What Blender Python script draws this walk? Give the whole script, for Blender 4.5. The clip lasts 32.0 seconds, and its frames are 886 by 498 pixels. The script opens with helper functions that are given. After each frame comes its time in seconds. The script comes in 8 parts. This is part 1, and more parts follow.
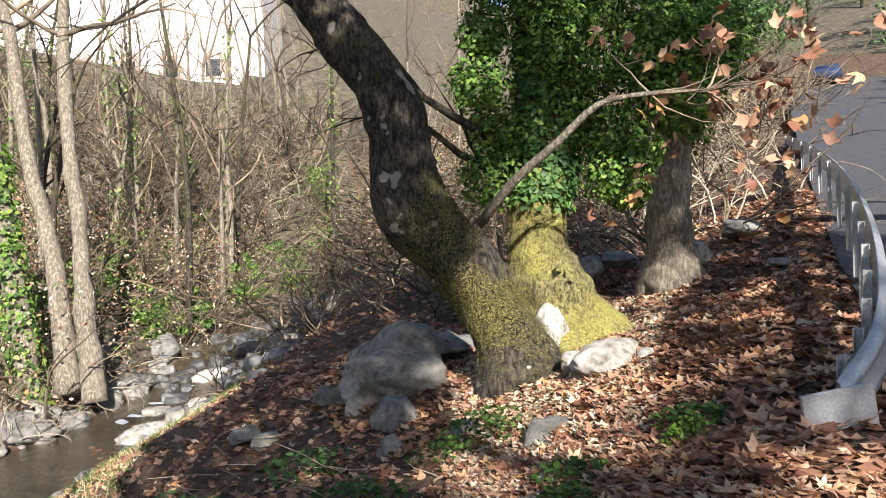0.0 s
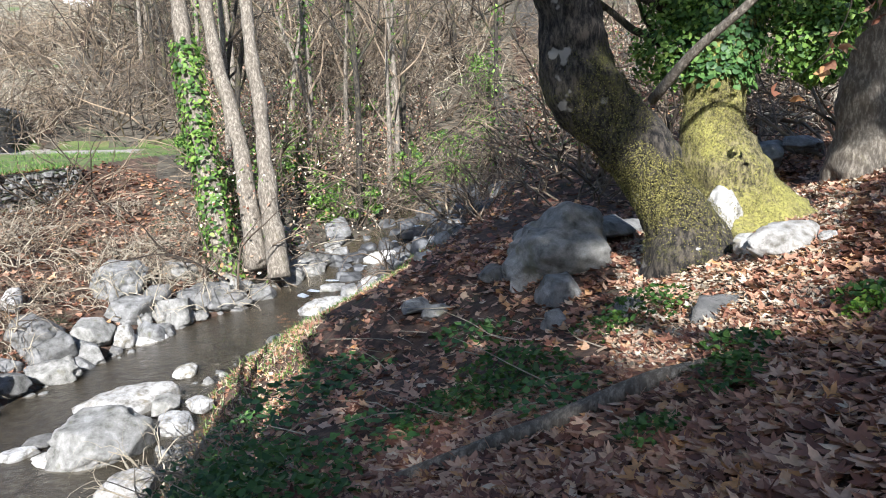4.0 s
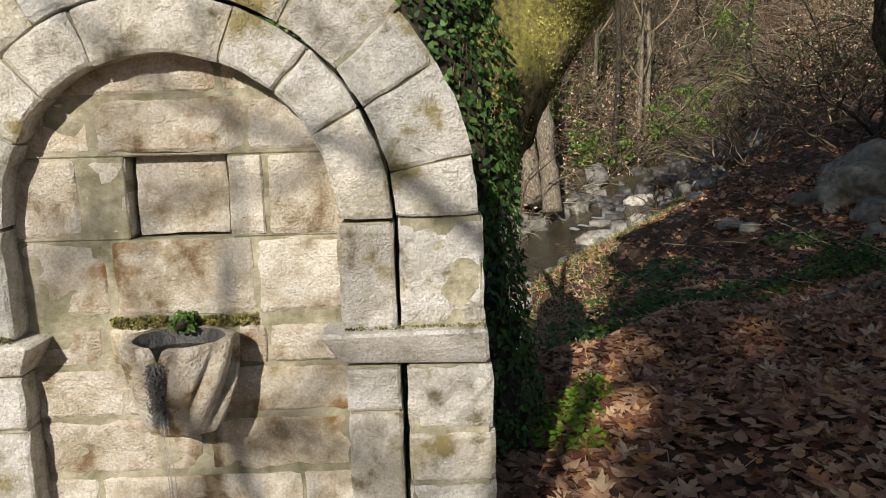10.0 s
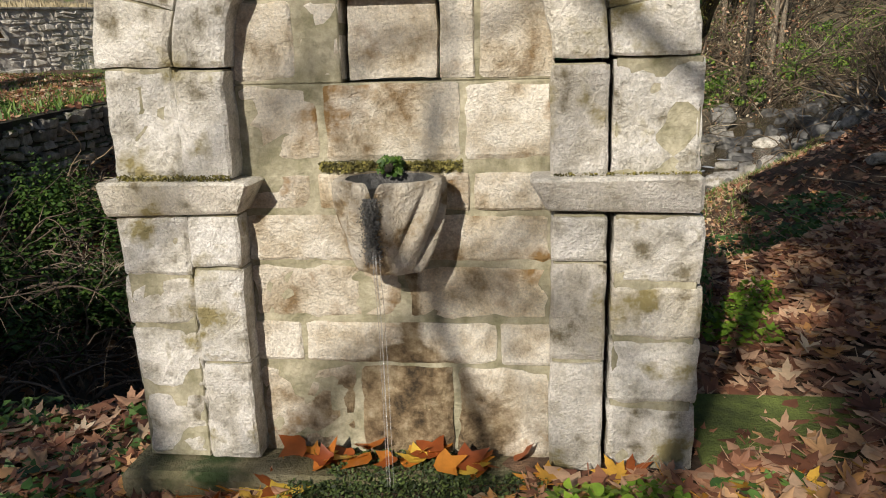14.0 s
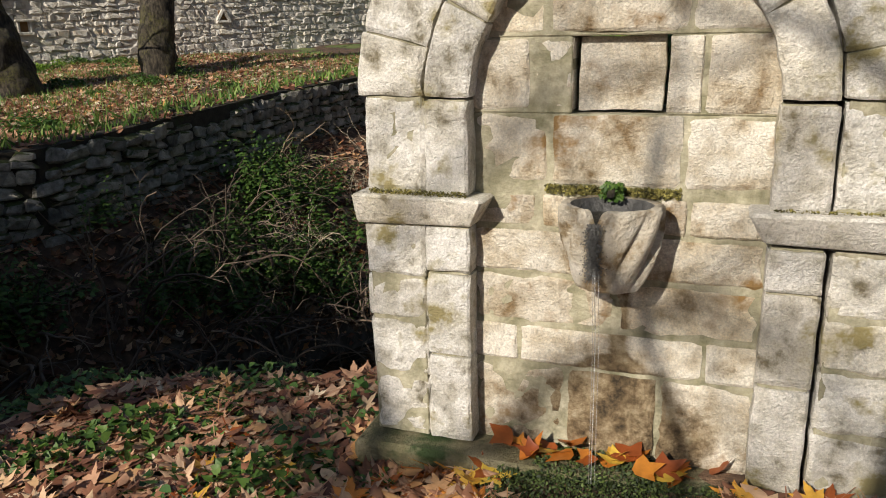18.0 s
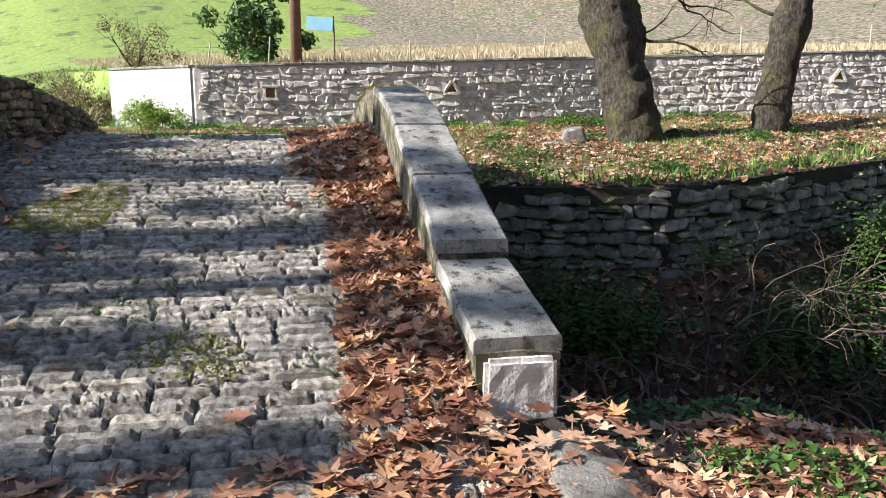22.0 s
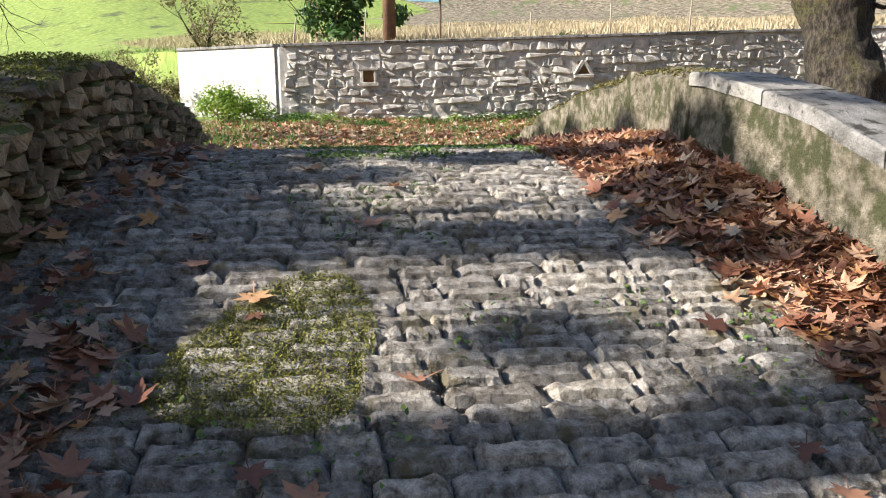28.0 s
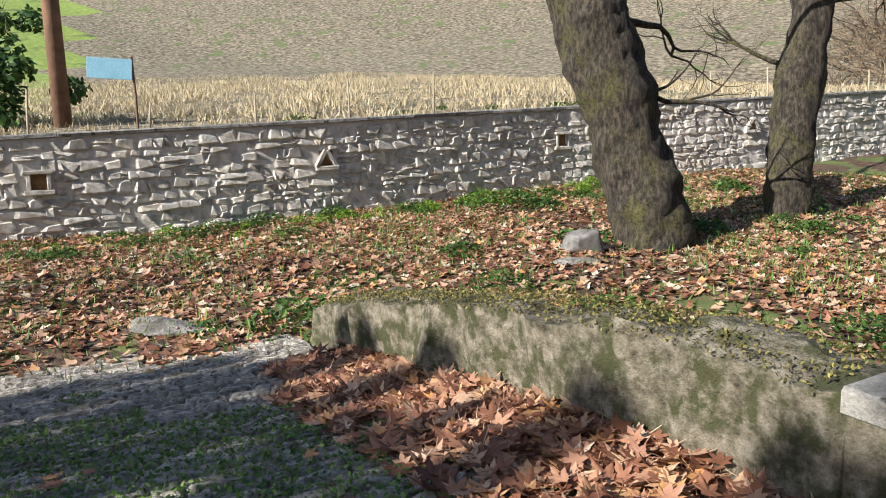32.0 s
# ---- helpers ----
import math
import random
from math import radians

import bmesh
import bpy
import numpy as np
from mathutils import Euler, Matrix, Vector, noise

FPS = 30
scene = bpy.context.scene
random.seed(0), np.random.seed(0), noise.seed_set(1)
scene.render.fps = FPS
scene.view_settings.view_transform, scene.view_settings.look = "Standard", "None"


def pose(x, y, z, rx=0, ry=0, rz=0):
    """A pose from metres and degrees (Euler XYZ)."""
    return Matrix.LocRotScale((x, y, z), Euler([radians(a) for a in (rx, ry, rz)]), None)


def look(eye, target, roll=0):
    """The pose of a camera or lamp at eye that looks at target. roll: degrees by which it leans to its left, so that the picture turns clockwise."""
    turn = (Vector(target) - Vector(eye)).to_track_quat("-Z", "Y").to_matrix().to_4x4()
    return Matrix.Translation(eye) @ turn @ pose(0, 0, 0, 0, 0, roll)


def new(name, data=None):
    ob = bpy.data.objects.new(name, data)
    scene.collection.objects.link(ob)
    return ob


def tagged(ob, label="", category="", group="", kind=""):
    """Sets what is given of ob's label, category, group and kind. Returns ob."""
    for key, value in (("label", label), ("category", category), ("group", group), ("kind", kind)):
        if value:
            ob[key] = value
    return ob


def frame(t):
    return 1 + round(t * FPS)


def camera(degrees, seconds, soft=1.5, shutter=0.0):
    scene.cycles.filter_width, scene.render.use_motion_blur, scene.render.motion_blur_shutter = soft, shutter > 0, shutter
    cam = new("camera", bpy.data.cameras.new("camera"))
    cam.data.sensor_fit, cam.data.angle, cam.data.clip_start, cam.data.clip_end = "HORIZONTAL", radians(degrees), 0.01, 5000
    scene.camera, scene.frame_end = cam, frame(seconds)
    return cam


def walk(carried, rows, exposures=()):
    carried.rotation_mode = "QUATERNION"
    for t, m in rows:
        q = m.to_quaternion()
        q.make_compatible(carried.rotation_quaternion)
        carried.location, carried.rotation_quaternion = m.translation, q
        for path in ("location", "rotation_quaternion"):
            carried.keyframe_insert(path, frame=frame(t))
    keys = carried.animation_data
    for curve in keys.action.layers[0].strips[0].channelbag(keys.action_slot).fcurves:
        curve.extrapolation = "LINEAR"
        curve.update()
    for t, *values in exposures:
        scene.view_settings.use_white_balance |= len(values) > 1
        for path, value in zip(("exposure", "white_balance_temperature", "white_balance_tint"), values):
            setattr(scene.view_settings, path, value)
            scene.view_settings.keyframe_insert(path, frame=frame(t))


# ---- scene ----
# ---- camera and walk ----
cam = camera(60.0, 32.0, soft=1.0)
PATH = [
    (0, (3.093, 0.076, 1.976), (5.439, 4.491, 1.915), -1.86),
    (0.5, (3.080, 0.073, 1.971), (5.294, 4.554, 1.847), -1.91),
    (1, (3.067, 0.104, 1.957), (5.180, 4.630, 1.740), -1.91),
    (1.5, (3.038, 0.106, 1.956), (5.056, 4.669, 1.633), -1.90),
    (2, (3.025, 0.097, 1.952), (4.930, 4.700, 1.524), -1.90),
    (2.5, (3.021, 0.098, 1.914), (4.820, 4.735, 1.401), -2.05),
    (4.5, (2.911, -0.145, 1.814), (4.063, 4.658, 1.034), -1.80),
    (5, (2.816, -0.308, 1.795), (3.783, 4.524, 0.951), -1.68),
    (5.5, (2.646, -0.460, 1.743), (3.545, 4.376, 0.845), -1.19),
    (6, (2.385, -0.621, 1.708), (3.173, 4.225, 0.764), -0.58),
    (6.5, (2.155, -0.878, 1.723), (2.715, 3.994, 0.750), -0.46),
    (7, (1.950, -1.149, 1.693), (2.366, 3.734, 0.701), -0.34),
    (7.5, (1.679, -1.385, 1.697), (2.011, 3.500, 0.684), -0.55),
    (8, (1.474, -1.649, 1.743), (1.722, 3.236, 0.708), -0.82),
    (8.5, (1.237, -1.838, 1.749), (1.428, 3.051, 0.716), -0.92),
    (9, (0.968, -1.975, 1.723), (1.109, 2.924, 0.730), -0.91),
    (9.5, (0.758, -2.116, 1.704), (0.865, 2.790, 0.749), -1.06),
    (10, (0.586, -2.257, 1.675), (0.680, 2.652, 0.731), -1.41),
    (10.5, (0.467, -2.294, 1.650), (0.549, 2.615, 0.704), -1.73),
    (11, (0.406, -2.312, 1.619), (0.433, 2.598, 0.670), -1.88),
    (11.5, (0.389, -2.305, 1.572), (0.261, 2.603, 0.626), -2.14),
    (12, (0.357, -2.305, 1.532), (0.091, 2.595, 0.574), -2.14),
    (12.5, (0.319, -2.314, 1.491), (-0.034, 2.576, 0.505), -1.85),
    (13, (0.299, -2.297, 1.449), (-0.142, 2.574, 0.407), -1.73),
    (13.5, (0.275, -2.294, 1.412), (-0.240, 2.550, 0.284), -1.58),
    (14, (0.271, -2.298, 1.374), (-0.313, 2.507, 0.122), -1.48),
    (14.5, (0.268, -2.305, 1.342), (-0.375, 2.440, -0.094), -1.54),
    (16.5, (0.272, -2.414, 1.424), (-0.603, 2.173, -0.363), -1.77),
    (17, (0.221, -2.450, 1.488), (-0.691, 2.157, -0.228), -1.47),
    (17.5, (0.193, -2.478, 1.533), (-0.934, 2.147, 0.001), -1.11),
    (18, (0.163, -2.529, 1.566), (-1.492, 1.985, 0.190), -1.30),
    (18.5, (0.134, -2.566, 1.587), (-1.902, 1.822, 0.323), -1.27),
    (19, (0.058, -2.631, 1.592), (-2.251, 1.648, 0.424), -0.98),
    (19.5, (-0.054, -2.693, 1.581), (-2.699, 1.406, 0.485), -0.49),
    (20, (-0.188, -2.708, 1.565), (-3.172, 1.162, 0.505), -0.30),
    (20.5, (-0.271, -2.781, 1.550), (-3.539, 0.862, 0.525), -0.09),
    (21, (-0.241, -2.920, 1.543), (-3.822, 0.421, 0.540), 0.04),
    (21.5, (-0.259, -3.025, 1.522), (-4.171, -0.075, 0.530), 0.20),
    (22, (-0.295, -3.094, 1.495), (-4.536, -0.637, 0.507), 0.39),
    (22.5, (-0.330, -3.148, 1.484), (-4.791, -1.121, 0.487), 0.36),
    (23, (-0.453, -3.214, 1.445), (-5.078, -1.601, 0.439), 0.58),
    (23.5, (-0.614, -3.311, 1.425), (-5.321, -2.004, 0.360), 0.90),
    (24, (-0.778, -3.403, 1.434), (-5.515, -2.283, 0.291), 0.99),
    (24.5, (-1.017, -3.521, 1.467), (-5.761, -2.477, 0.281), 0.90),
    (26.5, (-2.457, -3.536, 1.442), (-6.993, -1.788, 0.273), 0.54),
    (27, (-2.884, -3.464, 1.447), (-7.357, -1.549, 0.297), 0.07),
    (27.5, (-3.346, -3.361, 1.472), (-7.740, -1.258, 0.344), -0.03),
    (28, (-3.790, -3.270, 1.551), (-8.114, -1.017, 0.439), 0.02),
    (28.5, (-4.236, -3.160, 1.633), (-8.462, -0.715, 0.553), -0.09),
    (29, (-4.713, -3.019, 1.764), (-8.837, -0.389, 0.723), -0.02),
    (29.5, (-5.131, -2.930, 1.843), (-9.241, -0.274, 0.819), 0.02),
    (30, (-5.494, -2.800, 1.962), (-9.585, -0.110, 0.948), 0.11),
    (30.5, (-5.894, -2.640, 2.050), (-9.972, 0.085, 1.076), -0.31),
    (31, (-6.149, -2.576, 2.171), (-10.047, 0.408, 1.221), -0.37),
    (31.5, (-6.483, -2.383, 2.256), (-10.034, 1.024, 1.368), -0.55),
    (32, (-6.717, -2.179, 2.329), (-9.871, 1.606, 1.477), -1.02),
]
walk(cam, [(t, look(eye, target, roll)) for t, eye, target, roll in PATH],
     [(0, 1.3, 6000, 13), (2, 1.3, 5700, 13), (5, 1.3, 5300, 13), (7.2, 1.6, 5300, 13), (8.2, 1.7, 5300, 12), (9, 0.5, 6000, 12), (10, 0.12, 6400, 11), (12, 0.05, 6500, 11), (14, 0.12, 6500, 11), (17, 0.32, 6500, 11), (18, 0.25, 6500, 11), (19.5, 0.5, 6400, 12),
      (21, 1.2, 6300, 14), (22, 1.3, 5900, 15), (24, 1.4, 5800, 15), (25, 1.4, 5800, 15), (28, 1.3, 6200, 15), (31, 1.05, 5900, 14), (32, 0.95, 6000, 14)])

# ---- light ----
SUN_EL, SUN_AZ = radians(29), radians(197)      # azimuth clockwise from +y: the sun stands in the south-south-west
sun_way = Vector((math.sin(SUN_AZ) * math.cos(SUN_EL), math.cos(SUN_AZ) * math.cos(SUN_EL), math.sin(SUN_EL)))
world = bpy.data.worlds.new("world")
scene.world = world
world.use_nodes = True
wn = world.node_tree.nodes
sky = wn.new("ShaderNodeTexSky")
sky.sky_type, sky.sun_disc, sky.sun_elevation, sky.sun_rotation = "NISHITA", False, SUN_EL, SUN_AZ
wn["Background"].inputs[1].default_value = 0.068
world.node_tree.links.new(sky.outputs[0], wn["Background"].inputs[0])
lamp = new("sun", bpy.data.lights.new("sun", "SUN"))
lamp.data.energy, lamp.data.angle, lamp.data.color = 5.0, radians(0.45), (1, 0.915, 0.78)
lamp.matrix_world = look(sun_way * 60, (0, 0, 0))

# ---- plan in numbers ----
CREEK = [(30, 62, 6.0), (20, 44, 3.0), (14, 34, 0.7), (12.2, 30.5, -0.15), (10.6, 26.6, -0.62), (9.2, 24.4, -0.95), (7.9, 22.8, -1.25), (6.4, 20.7, -1.7), (4.4, 18.2, -2.03), (2.0, 15.6, -2.2), (0.8, 13.3, -2.33), (0.1, 10.7, -2.45),
         (-1.3, 7.2, -2.5), (-3.5, 4.4, -2.5), (-4.5, 1.4, -2.55), (-5.4, -1.6, -2.65), (-6.2, -6, -2.9), (-8, -14, -3.2), (-14, -40, -4.4)]
HALF = ([3, 5.5, 8, 11, 13, 16, 20, 24, 40], [0.8, 1.5, 2.0, 1.95, 1.6, 1.25, 0.95, 1.0, 0.8])      # half width of the stream by y
TERRACE = [(5, 36), (-1, 23.5), (-4, 18), (-5.9, 13), (-6.7, 8.2), (-6.6, 3.4), (-7.7, 1.6), (-8.6, -2.4), (-9.6, -6), (-12, -14), (-18, -40)]
WALL = [(-21.4, -0.3), (-19.1, 1.15), (-16.65, 6.55), (-14.9, 11.2), (-12.6, 15.5), (-9.4, 22), (-8.0, 25.7)]
RAIL0, RAILD = (6.1, 2.1), (0.81, 0.586)


def along(line, x, y):
    """Distance to a polyline, side (positive to the left of its way), and the interpolated third value."""
    best = np.full(np.shape(x), 1e9)
    side, val = np.zeros(np.shape(x)), np.zeros(np.shape(x))
    for a, b in zip(line[:-1], line[1:]):
        dx, dy = b[0] - a[0], b[1] - a[1]
        u = np.clip(((x - a[0]) * dx + (y - a[1]) * dy) / (dx * dx + dy * dy), 0, 1)
        ex, ey = x - a[0] - u * dx, y - a[1] - u * dy
        d = np.hypot(ex, ey)
        near = d < best - 1e-6
        side = np.where(near, np.sign(dx * ey - dy * ex), side)
        if len(a) > 2:
            val = np.where(near, a[2] + u * (b[2] - a[2]), val)
        best = np.where(near, d, best)
    return best, side, val


def step(a, b, v):
    u = np.clip((v - a) / (b - a), 0, 1)
    return u * u * (3 - 2 * u)


def wave(x, y, s, seed):
    """Cheap smooth noise, about -1 to 1."""
    a, b = seed * 1.7, seed * 2.3
    return (np.sin(x / s + a + 1.3 * np.sin(y / s * 0.7 + b)) + np.sin(y / s * 1.1 + b + 1.1 * np.sin(x / s * 0.8 + a)) + np.sin((x + y) / s * 0.6 + a * b)) / 3


def terrace_z(x, y):
    return 0.5 + 0.045 * np.clip(y - 4, 0, 60) + 0.015 * np.clip(-x - 8, 0, 12)


def wall_top(y):
    return 2.12 + 0.035 * np.maximum(y - 1, -3)


def height(x, y):
    """The ground's height."""
    x, y = np.asarray(x, float), np.asarray(y, float)
    d, side, zw = along(CREEK, x, y)
    rx, ry = x - RAIL0[0], y - RAIL0[1]
    al, q = rx * RAILD[0] + ry * RAILD[1], -rx * RAILD[1] + ry * RAILD[0]
    g = np.interp(al, [-40, -7, -3.6, 0, 7, 18, 50, 200], [-0.3, 0, 0.36, 0.9, 1.5, 3.5, 10.5, 45])
    drop = np.interp(q, [0.35, 1, 1.9, 2.6, 3.5, 4.8, 6, 9, 20], [0, 0.25, 0.62, 0.93, 1.22, 1.5, 1.85, 2.2, 2.4])
    drop = drop * np.interp(al, [-6, -5, -4, -2.5, -1.9, -1.2, 0, 2.5, 4.3, 9], [0.1, 0.25, 0.42, 0.40, 0.52, 0.9, 1, 1, 0.68, 0.75])
    drop = np.maximum(drop, 0.85 * step(2.6, 3.6, q) * np.clip(al + 3.9, 0, 1))
    g = g - 0.15 * ((q < -0.6 + np.clip(0.045 * al, 0, 1.6)) & (q > -6.2) & (al > 1))
    east = g - drop + 0.06 * wave(x, y, 1.1, 1) * step(0.5, 2.5, q)
    width = np.interp(y, [-3, -0.5, 0, 0.5, 1, 2.5, 4, 6, 8, 12, 60], [2.3, 1.95, 2.1, 2.85, 3.8, 4.4, 5.2, 4.9, 4.4, 5.6, 6])
    cw = np.interp(y, *HALF) - 0.1
    east = zw - 0.22 + (np.maximum(east, zw) - zw + 0.22) * np.where(y > 3.0, np.clip((d - cw) / (width - cw), 0, 1) ** np.interp(y, [3, 9, 13], [0.8, 1.0, 0.8]), step(0.7, width, d))
    dt, st, _ = along(TERRACE, x, y)
    tz = terrace_z(x, y)
    west_low = zw - 0.22 + (tz - 0.75 * (1 - step(21.5, 25, y)) - zw + 0.22) * np.clip((d - cw) / (d + dt - cw + 1e-6), 0, 1) ** np.interp(y, [8, 15], [0.62, 0.9])
    west = np.where(st < 0, tz, west_low)
    dw, sw, _ = along(WALL, x, y)
    field = wall_top(y) - 0.12 + 0.05 * dw + 0.06 * np.maximum(dw - 30, 0)
    rise, run = step(-14, 6, y + 0.3), step(0, 16, -21.3 - x)
    fade = np.where(x < -21.3, np.where(y > -0.3, 1 - (1 - rise) * run, rise * run), 1.0)
    behind = (sw > 0) & (x < -4) & (y > -0.6) | (x < -21.3)
    past = 0.354 * (x + 8.0) + 0.935 * (y - 25.7)
    fade = fade * (1 - step(-3, 1, past) * (1 - step(5, 26, dw)))
    west = np.where(behind & (dw > 0.16), west + (field - west) * fade, west)
    z = np.where(side > 0, east, west)
    z = z + 0.035 * wave(x, y, 0.45, 5) + 0.015 * wave(x, y, 0.17, 9) * (d > 1)
    far = np.hypot(x + 2, y - 8)
    hill = np.clip(y - 34, 0, 400) * 0.42 * (side < 0) * (1 - behind * 0.7 * step(0, 14, dw)) + np.clip(far - 60, 0, 500) * 0.16
    return z + hill


# ---- materials ----
def nodes_of(m):
    m.use_nodes = True
    return m.node_tree.nodes, m.node_tree.links


def ramp(n, l, fac, stops):
    r = n.new("ShaderNodeValToRGB")
    while len(r.color_ramp.elements) < len(stops):
        r.color_ramp.elements.new(0.5)
    for e, (p, c) in zip(r.color_ramp.elements, stops):
        e.position, e.color = p, (*c, 1)
    l.new(fac, r.inputs[0])
    return r.outputs[0]


def noise_tex(n, l, scale, detail=6, rough=0.6, space="Object"):
    t = n.new("ShaderNodeTexNoise")
    t.inputs["Scale"].default_value, t.inputs["Detail"].default_value, t.inputs["Roughness"].default_value = scale, detail, rough
    g = n.new("ShaderNodeTexCoord") if space == "Object" else n.new("ShaderNodeNewGeometry")
    l.new(g.outputs["Object" if space == "Object" else "Position"], t.inputs["Vector"])
    return t.outputs["Fac"]


def mix(n, l, fac, a, b, kind="MIX"):
    m = n.new("ShaderNodeMix")
    m.data_type, m.blend_type = "RGBA", kind
    for s, v in ((0, fac), (6, a), (7, b)):
        if isinstance(v, (int, float)):
            m.inputs[s].default_value = v
        elif isinstance(v, tuple):
            m.inputs[s].default_value = (*v, 1)
        else:
            l.new(v, m.inputs[s])
    return m.outputs[2]


def material(name, stops, scale=6, fine=45, rough=0.9, bump=0.3, vary=0.0, spots=None, metal=0.0, moss=None, space="World", detail=6, grit=(0.55, 1.25)):
    """A surface: a colour ramp over coarse noise, darkened by fine grain, with bump; vary: change from piece to piece;
    spots: (colour, scale, amount) of patches; moss: (colour, amount) growing on faces that look up."""
    m = bpy.data.materials.new(name)
    n, l = nodes_of(m)
    b = n["Principled BSDF"]
    b.inputs["Roughness"].default_value, b.inputs["Metallic"].default_value = rough, metal
    coarse = noise_tex(n, l, scale, detail, 0.62, space)
    col = ramp(n, l, coarse, stops)
    grain = noise_tex(n, l, fine, 4, 0.7, space)
    col = mix(n, l, 0.55, col, ramp(n, l, grain, [(0.3, (grit[0],) * 3), (0.72, (grit[1],) * 3)]), "MULTIPLY")
    if spots:
        sp = noise_tex(n, l, spots[1], 5, 0.65, space)
        edge = ramp(n, l, sp, [(1 - spots[2] - 0.06, (0, 0, 0)), (1 - spots[2] + 0.05, (1, 1, 1))])
        col = mix(n, l, edge, col, spots[0])
    if moss:
        gm = n.new("ShaderNodeNewGeometry")
        sx = n.new("ShaderNodeSeparateXYZ")
        l.new(gm.outputs["Normal"], sx.inputs[0])
        mn = noise_tex(n, l, 5, 6, 0.7, space)
        ad = n.new("ShaderNodeMath")
        ad.operation = "MULTIPLY_ADD"
        l.new(sx.outputs[2], ad.inputs[0])
        ad.inputs[1].default_value = 0.35
        l.new(mn, ad.inputs[2])
        edge = ramp(n, l, ad.outputs[0], [(1 - moss[1], (0, 0, 0)), (min(1, 1.12 - moss[1]), (1, 1, 1))])
        col = mix(n, l, edge, col, moss[0])
    if vary:
        info = n.new("ShaderNodeObjectInfo")
        geo = n.new("ShaderNodeNewGeometry")
        add = n.new("ShaderNodeMath")
        add.operation = "ADD"
        l.new(info.outputs["Random"], add.inputs[0])
        l.new(geo.outputs["Random Per Island"], add.inputs[1])
        fr = n.new("ShaderNodeMath")
        fr.operation = "FRACT"
        l.new(add.outputs[0], fr.inputs[0])
        lo, hi = 1 - vary, 1 + vary
        col = mix(n, l, 1.0, col, ramp(n, l, fr.outputs[0], [(0, (lo, lo * 0.97, lo * 0.92)), (0.5, (1, 1, 1)), (1, (hi, hi * 0.97, hi * 0.9))]), "MULTIPLY")
    l.new(col, b.inputs["Base Color"])
    if bump:
        bp = n.new("ShaderNodeBump")
        bp.inputs["Strength"].default_value, bp.inputs["Distance"].default_value = min(1, bump * 1.3), 0.05
        mid = noise_tex(n, l, (scale * fine) ** 0.5, 5, 0.65, space)
        l.new(mix(n, l, 0.3, mix(n, l, 0.5, coarse, mid), grain), bp.inputs["Height"])
        l.new(bp.outputs[0], b.inputs["Normal"])
    return m


def leafy(name, stops, rough=0.6, through_light=0.25):
    """Leaves: one colour of a ramp for each leaf, with light passing through."""
    m = bpy.data.materials.new(name)
    n, l = nodes_of(m)
    b = n["Principled BSDF"]
    geo, info = n.new("ShaderNodeNewGeometry"), n.new("ShaderNodeObjectInfo")
    add, fr = n.new("ShaderNodeMath"), n.new("ShaderNodeMath")
    add.operation, fr.operation = "ADD", "FRACT"
    l.new(geo.outputs["Random Per Island"], add.inputs[0])
    l.new(info.outputs["Random"], add.inputs[1])
    l.new(add.outputs[0], fr.inputs[0])
    col = ramp(n, l, fr.outputs[0], stops)
    grain = noise_tex(n, l, 38, 3, 0.6, "World")
    col = mix(n, l, 0.5, col, ramp(n, l, grain, [(0.3, (0.6, 0.6, 0.6)), (0.7, (1.2, 1.2, 1.2))]), "MULTIPLY")
    l.new(col, b.inputs["Base Color"])
    b.inputs["Roughness"].default_value = rough
    tr = n.new("ShaderNodeBsdfTranslucent")
    l.new(col, tr.inputs[0])
    ms = n.new("ShaderNodeMixShader")
    ms.inputs[0].default_value = through_light
    l.new(b.outputs[0], ms.inputs[1])
    l.new(tr.outputs[0], ms.inputs[2])
    l.new(ms.outputs[0], n["Material Output"].inputs[0])
    return m


